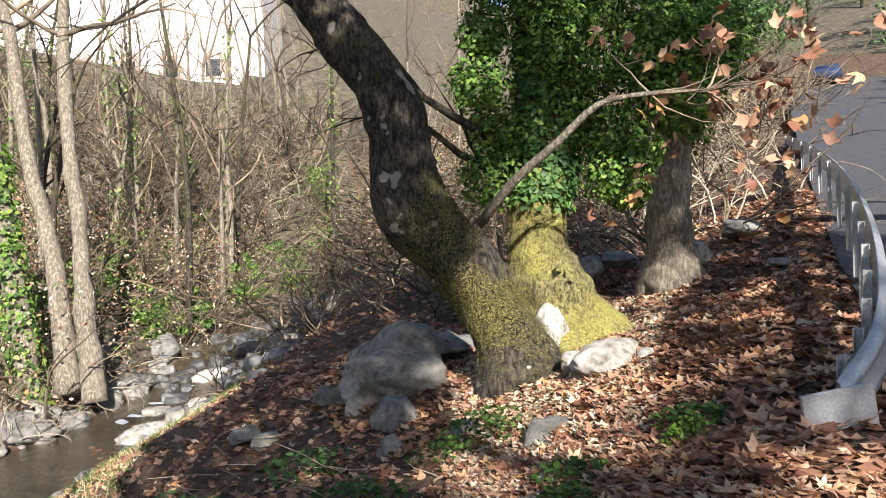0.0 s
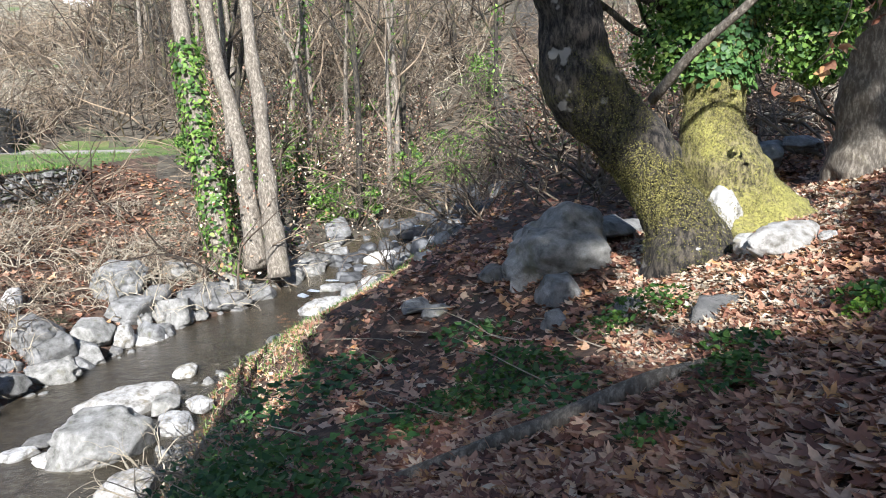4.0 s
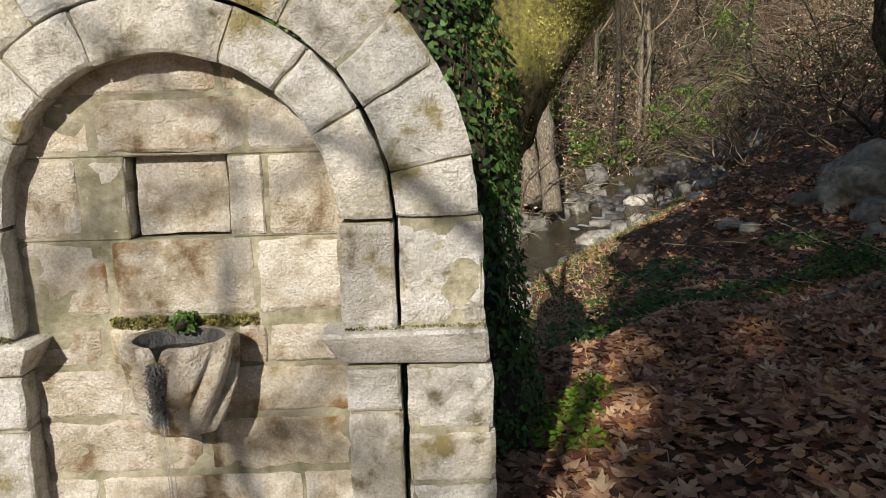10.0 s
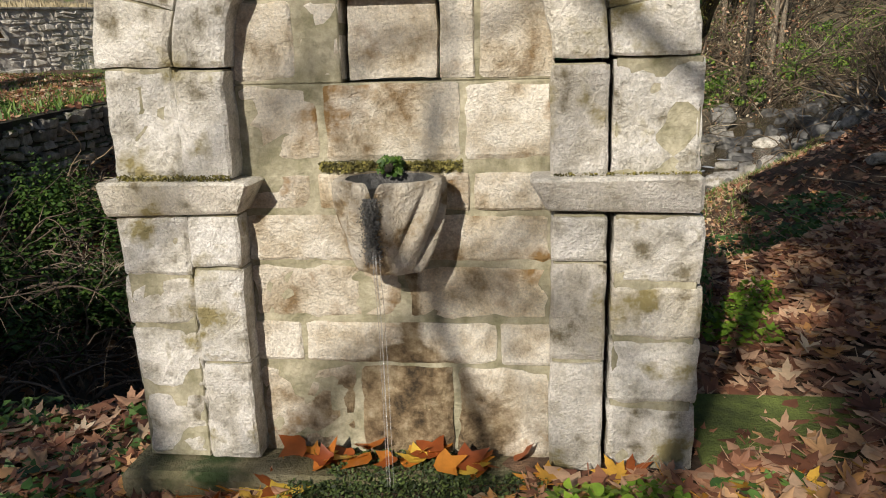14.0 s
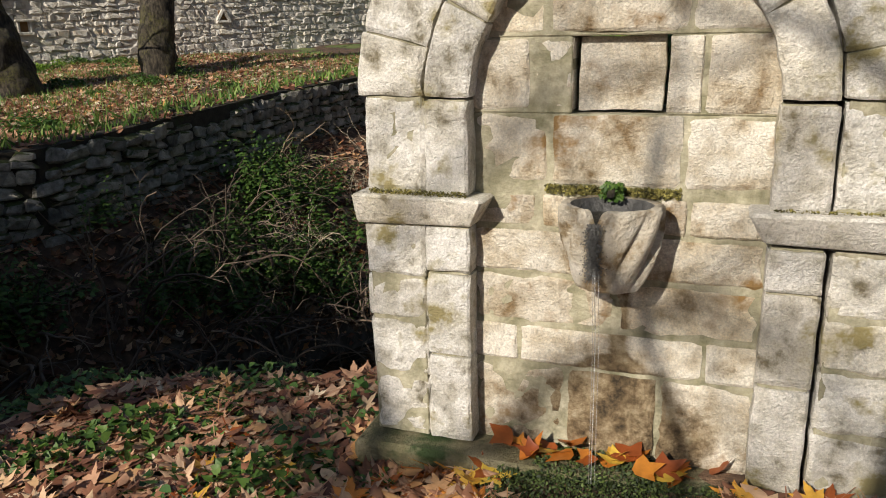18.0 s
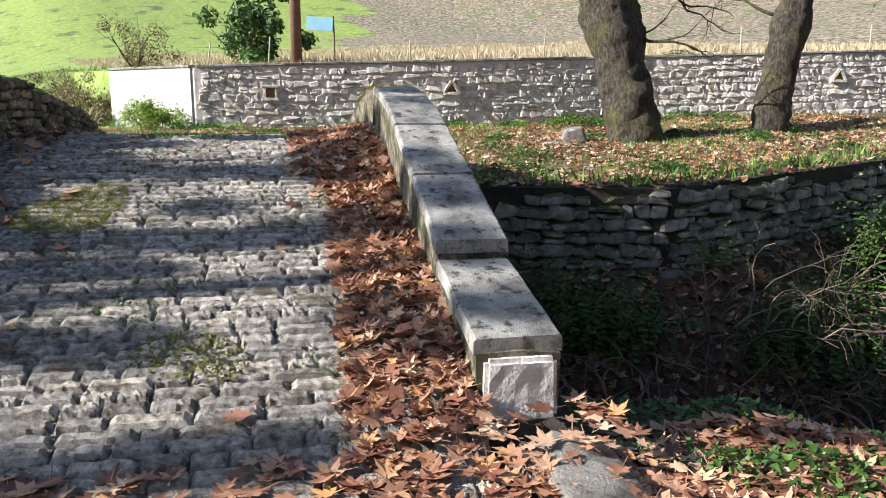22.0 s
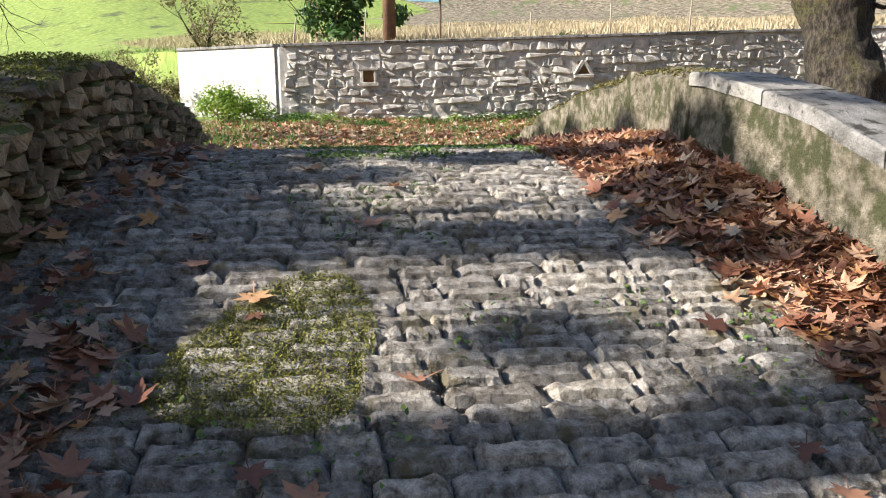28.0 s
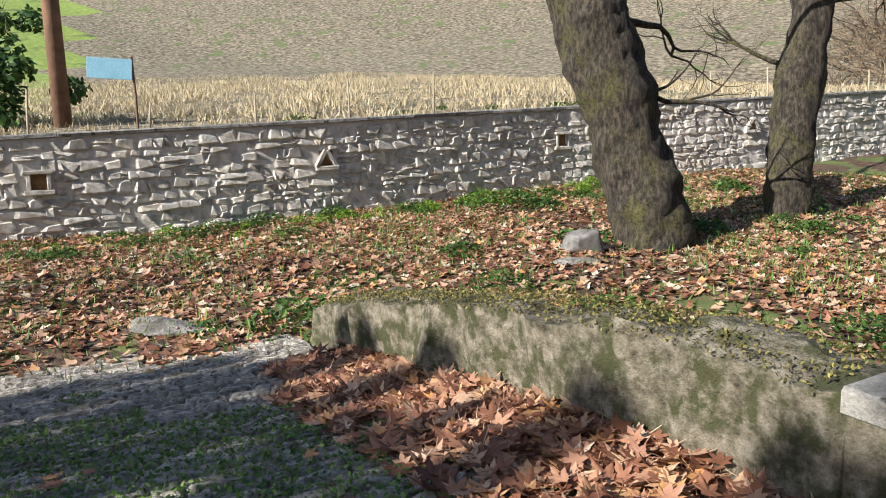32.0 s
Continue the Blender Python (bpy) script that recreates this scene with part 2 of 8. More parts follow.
def bark(name, dark, pale, moss, amount, peel=None):
    """Fissured bark with speckled moss in drifts, and pale peeling plates."""
    m = bpy.data.materials.new(name)
    n, l = nodes_of(m)
    b = n["Principled BSDF"]
    b.inputs["Roughness"].default_value = 0.97
    geo = n.new("ShaderNodeNewGeometry")
    squeeze = n.new("ShaderNodeMapping")
    squeeze.inputs["Scale"].default_value = (1, 1, 0.35)
    l.new(geo.outputs["Position"], squeeze.inputs["Vector"])
    crack = n.new("ShaderNodeTexNoise")
    crack.inputs["Scale"].default_value, crack.inputs["Detail"].default_value, crack.inputs["Roughness"].default_value = 22, 9, 0.72
    l.new(squeeze.outputs[0], crack.inputs["Vector"])
    col = ramp(n, l, crack.outputs["Fac"], [(0.41, dark), (0.5, tuple((a + c) * 0.38 for a, c in zip(dark, pale))), (0.60, pale)])
    fine, drift = noise_tex(n, l, 34, 8, 0.8, "World"), noise_tex(n, l, 1.7, 4, 0.6, "World")
    mask = ramp(n, l, mix(n, l, 0.5, fine, drift), [(0.98 - amount, (0, 0, 0)), (1.10 - amount, (1, 1, 1))])
    tone = ramp(n, l, fine, [(0.3, tuple(0.35 * c for c in moss)), (0.62, moss), (0.8, tuple(1.7 * c for c in moss))])
    col = mix(n, l, mask, col, tone)
    if peel:
        plate = noise_tex(n, l, 3.1, 3, 0.5, "World")
        col = mix(n, l, ramp(n, l, plate, [(0.63, (0, 0, 0)), (0.66, (1, 1, 1))]), col, peel)
    l.new(col, b.inputs["Base Color"])
    bp = n.new("ShaderNodeBump")
    bp.inputs["Strength"].default_value, bp.inputs["Distance"].default_value = 1.0, 0.06
    l.new(mix(n, l, 0.45, crack.outputs["Fac"], fine), bp.inputs["Height"])
    l.new(bp.outputs[0], b.inputs["Normal"])
    return m


M_LIME = material("pale_limestone", [(0.31, (0.24, 0.21, 0.14)), (0.42, (0.66, 0.63, 0.56)), (0.56, (0.92, 0.90, 0.86))], 9, 120, 0.9, 1.0, 0.10, ((0.36, 0.31, 0.15), 4.5, 0.40), grit=(0.38, 1.35))
M_LIME_BACK = material("warm_limestone", [(0.31, (0.30, 0.21, 0.11)), (0.42, (0.66, 0.58, 0.45)), (0.56, (0.91, 0.86, 0.76))], 7, 120, 0.9, 1.0, 0.12, ((0.32, 0.20, 0.08), 3.6, 0.40), grit=(0.38, 1.35))


def add_seep(m, x0, top, wide, flare, power=1.7):
    """A wet brown seepage stain that widens as it runs down a stone face."""
    n, l = nodes_of(m)
    b = n["Principled BSDF"]
    geo, sep = n.new("ShaderNodeNewGeometry"), n.new("ShaderNodeSeparateXYZ")
    l.new(geo.outputs["Position"], sep.inputs[0])

    def calc(op, a, c):
        q = n.new("ShaderNodeMath")
        q.operation = op
        for i, v in ((0, a), (1, c)):
            if isinstance(v, (int, float)):
                q.inputs[i].default_value = v
            else:
                l.new(v, q.inputs[i])
        return q.outputs[0]
    down = calc("MAXIMUM", calc("SUBTRACT", top, sep.outputs[2]), 0.0)
    width = calc("ADD", calc("MULTIPLY", calc("POWER", down, power), flare), wide)
    off = calc("DIVIDE", calc("ABSOLUTE", calc("SUBTRACT", sep.outputs[0], x0), 0.0), width)
    rag = noise_tex(n, l, 9, 6, 0.7, "World")
    edge = calc("ADD", off, calc("MULTIPLY", rag, 1.5))
    mask = calc("MULTIPLY", ramp(n, l, calc("DIVIDE", edge, 2.4), [(0.52, (1, 1, 1)), (0.72, (0, 0, 0))]), calc("GREATER_THAN", down, 0.0))
    old = b.inputs["Base Color"].links[0].from_socket
    wet = ramp(n, l, noise_tex(n, l, 14, 6, 0.7, "World"), [(0.33, (0.05, 0.035, 0.018)), (0.46, (0.20, 0.14, 0.075)), (0.58, (0.36, 0.28, 0.17)), (0.72, (0.52, 0.45, 0.33))])
    l.new(mix(n, l, mask, old, wet), b.inputs["Base Color"])


add_seep(M_LIME_BACK, -0.14, 0.44, 0.02, 0.95, 0.6)
add_seep(M_LIME_BACK, -0.13, 0.72, 0.045, 0.05)
M_WETBASE = material("wet_mossy_step", [(0.3, (0.06, 0.06, 0.025)), (0.5, (0.18, 0.16, 0.085)), (0.75, (0.36, 0.32, 0.22))], 4, 70, 0.7, 0.8, 0, ((0.03, 0.055, 0.012), 3.0, 0.45))
M_MORTAR = material("mossy_mortar", [(0.3, (0.20, 0.19, 0.11)), (0.7, (0.52, 0.48, 0.36))], 12, 60, 0.95, 0.5)
M_RUBBLE = material("pale_rubble_stone", [(0.30, (0.30, 0.275, 0.23)), (0.46, (0.55, 0.525, 0.47)), (0.64, (0.75, 0.73, 0.68))], 8, 90, 0.9, 0.7, 0.25, ((0.40, 0.32, 0.22), 2.0, 0.34))
M_RUBBLE_JOINT = material("rubble_mortar", [(0.3, (0.50, 0.475, 0.43)), (0.7, (0.72, 0.69, 0.64))], 8, 60, 0.95, 0.5)
M_LIMEWASH = material("worn_limewash", [(0.35, (0.50, 0.48, 0.44)), (0.6, (0.76, 0.74, 0.70))], 5, 50, 0.92, 0.7, 0, ((0.42, 0.39, 0.33), 3.2, 0.36))
M_PARAPET_STONE = material("brown_parapet_stone", [(0.28, (0.08, 0.062, 0.038)), (0.48, (0.27, 0.22, 0.15)), (0.72, (0.46, 0.395, 0.30))], 5, 45, 0.93, 0.9, 0.4, ((0.06, 0.065, 0.02), 2.2, 0.40), 0, ((0.07, 0.085, 0.018), 0.28))
M_DRY = material("dry_stone", [(0.30, (0.10, 0.095, 0.08)), (0.48, (0.28, 0.265, 0.235)), (0.70, (0.48, 0.46, 0.42))], 7, 80, 0.92, 0.7, 0.35, None, 0, ((0.05, 0.065, 0.018), 0.35))
M_COPING = material("lichened_coping", [(0.32, (0.13, 0.13, 0.12)), (0.48, (0.29, 0.29, 0.275)), (0.68, (0.44, 0.435, 0.42))], 6, 90, 0.9, 0.6, 0.14, ((0.05, 0.05, 0.04), 13, 0.40), grit=(0.4, 1.3))
M_PARAPET = material("mossy_plaster", [(0.30, (0.045, 0.04, 0.022)), (0.46, (0.17, 0.15, 0.10)), (0.66, (0.32, 0.29, 0.22))], 15, 90, 0.95, 1.0, 0, ((0.055, 0.06, 0.02), 7.0, 0.47))
M_COBBLE = material("grey_cobble", [(0.33, (0.09, 0.078, 0.062)), (0.44, (0.31, 0.285, 0.245)), (0.56, (0.50, 0.475, 0.43)), (0.70, (0.70, 0.67, 0.62))], 21, 150, 0.92, 0.75, 0.32, ((0.20, 0.175, 0.105), 6, 0.38), grit=(0.3, 1.35))
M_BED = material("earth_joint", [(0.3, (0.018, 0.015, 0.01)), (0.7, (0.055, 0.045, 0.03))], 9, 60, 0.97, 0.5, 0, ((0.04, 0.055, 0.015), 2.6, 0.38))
M_ROCK = material("river_rock", [(0.30, (0.085, 0.08, 0.07)), (0.43, (0.20, 0.195, 0.175)), (0.58, (0.30, 0.29, 0.27)), (0.74, (0.45, 0.435, 0.405))], 7, 110, 0.92, 0.9, 0.28, ((0.15, 0.145, 0.10), 3.2, 0.36), grit=(0.4, 1.3))
M_ROCK_WHITE = material("sun_bleached_rock", [(0.32, (0.20, 0.185, 0.15)), (0.45, (0.44, 0.42, 0.38)), (0.62, (0.68, 0.66, 0.62))], 9, 120, 0.92, 0.9, 0.15, ((0.26, 0.23, 0.16), 4, 0.38), grit=(0.4, 1.3))
M_BARK_LEAN = bark("dark_mossy_bark", (0.005, 0.004, 0.003), (0.11, 0.09, 0.065), (0.17, 0.155, 0.03), 0.46, (0.34, 0.31, 0.26))
M_BARK_DARK = bark("dark_bark", (0.012, 0.010, 0.007), (0.095, 0.078, 0.055), (0.12, 0.115, 0.025), 0.47)
M_BARK_PALE = bark("pale_bark", (0.13, 0.105, 0.075), (0.36, 0.31, 0.235), (0.22, 0.20, 0.08), 0.40)
M_TWIG = material("bare_twig", [(0.3, (0.06, 0.042, 0.028)), (0.7, (0.27, 0.21, 0.14))], 2, 30, 0.9, 0, 0.75)
M_TWIG_PALE = material("dry_pale_twig", [(0.3, (0.34, 0.29, 0.21)), (0.7, (0.50, 0.44, 0.33))], 2, 30, 0.9, 0, 0.2)
M_LEAF = leafy("fallen_leaf", [(0, (0.11, 0.045, 0.028)), (0.2, (0.24, 0.10, 0.055)), (0.4, (0.36, 0.175, 0.10)), (0.6, (0.48, 0.27, 0.165)), (0.8, (0.60, 0.41, 0.27)), (0.93, (0.56, 0.28, 0.09)), (1, (0.70, 0.58, 0.42))], 0.6, 0.2)
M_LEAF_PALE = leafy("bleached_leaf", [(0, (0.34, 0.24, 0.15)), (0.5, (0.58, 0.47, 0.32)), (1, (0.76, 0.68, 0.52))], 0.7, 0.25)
M_TWIG_DARK = material("dark_bramble", [(0.3, (0.075, 0.055, 0.042)), (0.7, (0.23, 0.175, 0.13))], 2, 30, 0.9, 0, 0.6)
M_LEAF_RED = leafy("wet_red_leaf", [(0, (0.22, 0.05, 0.012)), (0.4, (0.42, 0.12, 0.02)), (0.7, (0.55, 0.22, 0.03)), (1, (0.58, 0.40, 0.06))], 0.45, 0.15)
M_GREEN = leafy("green_herb", [(0, (0.03, 0.075, 0.012)), (0.5, (0.06, 0.13, 0.02)), (1, (0.11, 0.19, 0.03))], 0.55, 0.3)
M_LIMEGREEN = leafy("bright_herb", [(0, (0.12, 0.24, 0.02)), (0.5, (0.20, 0.34, 0.03)), (1, (0.30, 0.42, 0.05))], 0.5, 0.35)
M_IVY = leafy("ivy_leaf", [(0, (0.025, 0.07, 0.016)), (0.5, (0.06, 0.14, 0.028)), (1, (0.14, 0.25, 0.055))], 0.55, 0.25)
M_GRASS = leafy("grass_blade", [(0, (0.05, 0.12, 0.02)), (0.5, (0.11, 0.22, 0.035)), (1, (0.24, 0.33, 0.07))], 0.6, 0.3)
M_STRAW = leafy("dry_straw", [(0, (0.36, 0.29, 0.16)), (0.5, (0.50, 0.42, 0.26)), (1, (0.60, 0.52, 0.35))], 0.8, 0.2)
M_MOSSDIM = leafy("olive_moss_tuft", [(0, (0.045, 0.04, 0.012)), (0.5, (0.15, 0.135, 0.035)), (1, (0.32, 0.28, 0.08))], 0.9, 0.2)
# lit copy of M_IVY: greens raised to look sunlit
M_IVYLIT = leafy("sunlit_ivy_leaf", [(0, (0.03, 0.075, 0.012)), (0.35, (0.09, 0.18, 0.025)), (0.7, (0.18, 0.31, 0.045)), (1, (0.34, 0.46, 0.09))], 0.6, 0.35)
M_BOWL = material("stained_bowl_stone", [(0.32, (0.04, 0.028, 0.014)), (0.42, (0.30, 0.22, 0.12)), (0.50, (0.56, 0.50, 0.40)), (0.70, (0.74, 0.70, 0.62))], 7, 80, 0.7, 0.8)
add_seep(M_BOWL, -0.185, 0.985, 0.03, 0.35)
# yellow moss bark with sunlight put into its colour, for stem and limb
M_BARK_MOSS = bark("sunlit_yellow_moss_bark", (0.03, 0.025, 0.01), (0.30, 0.25, 0.12), (0.46, 0.42, 0.10), 0.52)
M_MOSSDARK = leafy("wet_green_moss", [(0, (0.012, 0.022, 0.006)), (0.5, (0.035, 0.06, 0.012)), (1, (0.09, 0.13, 0.025))], 0.7, 0.15)
# moss tufts in a sunlit tone; M_MOSSDIM is the duller copy
M_MOSSLIT = leafy("sunlit_yellow_moss", [(0, (0.10, 0.09, 0.015)), (0.4, (0.34, 0.31, 0.06)), (0.8, (0.58, 0.54, 0.16)), (1, (0.70, 0.66, 0.30))], 0.9, 0.2)
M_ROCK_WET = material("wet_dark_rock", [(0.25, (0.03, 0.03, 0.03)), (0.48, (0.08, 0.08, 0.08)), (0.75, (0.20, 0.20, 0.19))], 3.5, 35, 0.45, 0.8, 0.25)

M_GROUND = [
    # soil darkened so gaps between fallen leaves read as shade
    material("shade_dark_litter_soil", [(0.28, (0.025, 0.016, 0.010)), (0.5, (0.085, 0.050, 0.030)), (0.75, (0.24, 0.145, 0.085))], 7, 45, 0.95, 0.7, 0, ((0.045, 0.06, 0.02), 1.1, 0.36)),
    material("short_grass", [(0.25, (0.06, 0.09, 0.02)), (0.5, (0.11, 0.15, 0.035)), (0.75, (0.20, 0.21, 0.07))], 2, 50, 0.95, 0.7, 0, ((0.15, 0.10, 0.05), 0.9, 0.40)),
    material("stubble_field", [(0.36, (0.05, 0.042, 0.026)), (0.48, (0.16, 0.135, 0.09)), (0.64, (0.36, 0.32, 0.22))], 3.5, 40, 0.95, 0.6, 0, ((0.10, 0.14, 0.04), 0.6, 0.38)),
    material("stream_gravel", [(0.25, (0.025, 0.02, 0.014)), (0.5, (0.06, 0.052, 0.038)), (0.75, (0.15, 0.135, 0.11))], 6, 40, 0.8, 0.8),
    material("asphalt", [(0.3, (0.045, 0.045, 0.05)), (0.7, (0.075, 0.075, 0.08))], 4, 90, 0.85, 0.3),
    material("green_meadow", [(0.25, (0.11, 0.17, 0.025)), (0.5, (0.20, 0.285, 0.05)), (0.75, (0.34, 0.40, 0.10))], 3, 30, 0.95, 0.9, 0, ((0.07, 0.10, 0.03), 0.5, 0.38)),
    material("brushy_hillside", [(0.25, (0.03, 0.026, 0.018)), (0.5, (0.09, 0.075, 0.05)), (0.75, (0.20, 0.17, 0.115))], 1.6, 22, 0.95, 0.8, 0, ((0.07, 0.09, 0.03), 0.35, 0.36)),
    material("dirt_track", [(0.25, (0.22, 0.19, 0.15)), (0.5, (0.33, 0.30, 0.25)), (0.75, (0.42, 0.39, 0.33))], 2, 40, 0.95, 0.5),
]


# ---- building helpers ----
def mesh_of(name, verts, faces, mat, smooth=True):
    me = bpy.data.meshes.new(name)
    me.from_pydata([tuple(v) for v in verts], [], [tuple(f) for f in faces])
    me.materials.append(mat)
    if smooth:
        me.shade_smooth()
    return me


def fast_mesh(name, verts, tris, mat):
    """A mesh from arrays of vertices and triangles."""
    me = bpy.data.meshes.new(name)
    n, k = len(verts), len(tris)
    me.vertices.add(n)
    me.vertices.foreach_set("co", np.asarray(verts, np.float32).ravel())
    me.loops.add(3 * k)
    me.loops.foreach_set("vertex_index", np.asarray(tris, np.int32).ravel())
    me.polygons.add(k)
    me.polygons.foreach_set("loop_start", np.arange(0, 3 * k, 3, dtype=np.int32))
    me.materials.append(mat)
    me.update(calc_edges=True)
    return me


def part(name, me, parent, label="", m=None):
    ob = new(name, me)
    ob.parent = parent
    if m is not None:
        ob.matrix_basis = m
    if label:
        ob["label"] = label
    return ob


def thing(name, place, label, category, group="", kind="", me=None):
    ob = new(name, me)
    if place is not None:
        ob.matrix_basis = place if isinstance(place, Matrix) else Matrix.Translation(place)
    return tagged(ob, label, category, group, kind)


def block(lo, hi, chamfer=0.012, jit=0.006, rng=random):
    """A rough-edged stone block between two corners: vertices and faces."""
    c, h = [(a + b) / 2 for a, b in zip(lo, hi)], [abs(b - a) / 2 for a, b in zip(lo, hi)]
    ch = min(chamfer, 0.4 * min(h))
    verts, index = [], {}
    for sx in (-1, 1):
        for sy in (-1, 1):
            for sz in (-1, 1):
                j = [rng.uniform(-jit, jit) for _ in range(3)]
                for ax in range(3):
                    p = [(h[i] - (0 if i == ax else ch)) * s for i, s in enumerate((sx, sy, sz))]
                    index[sx, sy, sz, ax] = len(verts)
                    verts.append([c[i] + p[i] + j[i] + rng.uniform(-jit, jit) * 0.4 for i in range(3)])
    faces = []
    for ax in range(3):
        o = [i for i in range(3) if i != ax]
        for s in (-1, 1):
            ring = []
            for a, b in ((-1, -1), (1, -1), (1, 1), (-1, 1)):
                k = [0, 0, 0]
                k[ax], k[o[0]], k[o[1]] = s, a, b
                ring.append(index[(*k, ax)])
            faces.append(ring if (s > 0) == (ax != 1) else ring[::-1])
        for a in (-1, 1):
            for b in (-1, 1):
                k, kk = [0, 0, 0], [0, 0, 0]
                k[ax], kk[ax] = -1, 1
                k[o[0]] = kk[o[0]] = a
                k[o[1]] = kk[o[1]] = b
                ring = [index[(*k, o[0])], index[(*kk, o[0])], index[(*kk, o[1])], index[(*k, o[1])]]
                faces.append(ring if (a * b > 0) == (ax != 1) else ring[::-1])
    for sx in (-1, 1):
        for sy in (-1, 1):
            for sz in (-1, 1):
                ring = [index[sx, sy, sz, 0], index[sx, sy, sz, 1], index[sx, sy, sz, 2]]
                faces.append(ring if sx * sy * sz > 0 else ring[::-1])
    return verts, faces


def tube(points, radii, segs=8, rough=0.0, seed=0):
    """A tapered, slightly bumpy tube along points: vertices and faces."""
    verts, faces = [], []
    up = Vector((0.13, 0.21, 1)).normalized()
    rng = random.Random(seed)
    for i, (p, r) in enumerate(zip(points, radii)):
        p = Vector(p)
        way = (Vector(points[min(i + 1, len(points) - 1)]) - Vector(points[max(i - 1, 0)])).normalized()
        side = way.cross(up)
        if side.length < 0.15:
            side = way.cross(Vector((1, 0.2, 0)))
        side.normalize()
        other = way.cross(side)
        for k in range(segs):
            a = 2 * math.pi * k / segs
            d = r
            if rough:
                q = p + (side * math.cos(a) + other * math.sin(a)) * r + Vector((seed, 0, 0))
                d = r * (1 + rough * (0.55 * noise.noise(q * 1.4) + 0.30 * noise.noise(q * 3.6) + 0.16 * noise.noise(q * 9) + 0.08 * noise.noise(q * 21)))
            verts.append(p + side * (d * math.cos(a)) + other * (d * math.sin(a)))
    for i in range(len(points) - 1):
        for k in range(segs):
            a, b = i * segs + k, i * segs + (k + 1) % segs
            faces.append((a, b, b + segs, a + segs))
    faces.append(tuple(range(segs))[::-1])
    faces.append(tuple(range((len(points) - 1) * segs, len(points) * segs)))
    return verts, faces


def join(*pieces):
    verts, faces = [], []
    for v, f in pieces:
        n = len(verts)
        verts += list(v)
        faces += [tuple(i + n for i in r) for r in f]
    return verts, faces


def spline(points, count):
    """Points along a smooth curve through the given ones."""
    p = [Vector(q) for q in points]
    p = [2 * p[0] - p[1], *p, 2 * p[-1] - p[-2]]
    out = []
    for i in range(count):
        u = i / (count - 1) * (len(p) - 3)
        k = min(int(u), len(p) - 4)
        t = u - k
        a, b, c, d = p[k:k + 4]
        out.append(0.5 * (2 * b + (c - a) * t + (2 * a - 5 * b + 4 * c - d) * t * t + (3 * b - a - 3 * c + d) * t ** 3))
    return out


def ground(x, y):
    return float(height(x, y))


# ---- the ground: one sheet to the horizon ----
def axis(lo, hi, fine, reach):
    core = np.arange(lo, hi + fine / 2, fine)
    out, s, q = [], fine, 0.0
    while q < reach:
        s *= 1.22
        q += s
        out.append(q)
    out = np.array(out)
    return np.concatenate([lo - out[::-1], core, hi + out])


gx, gy = axis(-22.5, 15, 0.16, 900), axis(-8, 32, 0.16, 900)
GX, GY = np.meshgrid(gx, gy)
GZ = height(GX, GY)
nx, ny = len(gx), len(gy)
gi = np.arange(nx * ny).reshape(ny, nx)
quads = np.stack([gi[:-1, :-1], gi[:-1, 1:], gi[1:, 1:], gi[1:, :-1]], -1).reshape(-1, 4)
gme = bpy.data.meshes.new("ground")
gme.vertices.add(nx * ny)
gme.vertices.foreach_set("co", np.stack([GX, GY, GZ], -1).astype(np.float32).ravel())
gme.loops.add(4 * len(quads))
gme.loops.foreach_set("vertex_index", quads.astype(np.int32).ravel())
gme.polygons.add(len(quads))
gme.polygons.foreach_set("loop_start", np.arange(0, 4 * len(quads), 4, dtype=np.int32))
cx, cy = (GX[:-1, :-1] + GX[1:, 1:]).ravel() / 2, (GY[:-1, :-1] + GY[1:, 1:]).ravel() / 2
wob = 0.5 * wave(cx, cy, 0.6, 3) + 0.35 * wave(cx, cy, 0.23, 4)
d_c, s_c, _ = along(CREEK, cx, cy)
d_t, s_t, _ = along(TERRACE, cx, cy)
d_w, s_w, _ = along(WALL, cx, cy)
rx, ry = cx - RAIL0[0], cy - RAIL0[1]
al_c, q_c = rx * RAILD[0] + ry * RAILD[1], -rx * RAILD[1] + ry * RAILD[0]
slot = np.zeros(len(cx), np.int32)
terr = (s_c < 0) & (s_t < 0)
slot[terr & (wob + 0.25 * wave(cx, cy, 1.7, 8) > 0.08)] = 1
slot[(cx < -19) & terr] = 5
slot[(s_w > 0) & (cx < -4) & (cy > -0.6 + (4 + 2 * wob) * (cx < -21.4) + 0.5 * np.maximum(-21.4 - cx, 0))] = 2
slot[(s_w > 0) & (cx < -4) & (cy > -0.6) & (d_w > 130 + 9 * wob)] = 5
slot[d_c < np.interp(cy, *HALF) + 0.25 + 0.4 * wob] = 3
slot[(s_c < 0) & (cy > 30 + 4 * wob) & (cx > -4 - wob)] = 6
slot[(s_c < 0) & (s_t > 0) & (cy > 20 + 2 * wob) & (cx > 1)] = 6
slot[(np.hypot(cx, cy) > np.where(cx < -20, 150, 75)) & (slot != 2)] = 6
slot[(s_c < 0) & (s_t < 0) & (cy > 24) & (cy < 34.5 + wob) & (cx > -12) & (cx < 2 + wob)] = 1
slot[(np.abs(cy - 32.6 + 0.35 * (cx + 4) - 0.6 * wob) < 1.2) & (cx > -5.4) & (cx < 0.2 + wob) & (s_t < 0)] = 7
gme.polygons.foreach_set("material_index", slot)
for m in M_GROUND:
    gme.materials.append(m)
gme.update(calc_edges=True)
gme.shade_smooth()
tagged(new("ground", gme), "sloping ground of leaf litter, grass, stubble and stream gravel", "ground", kind="structure")

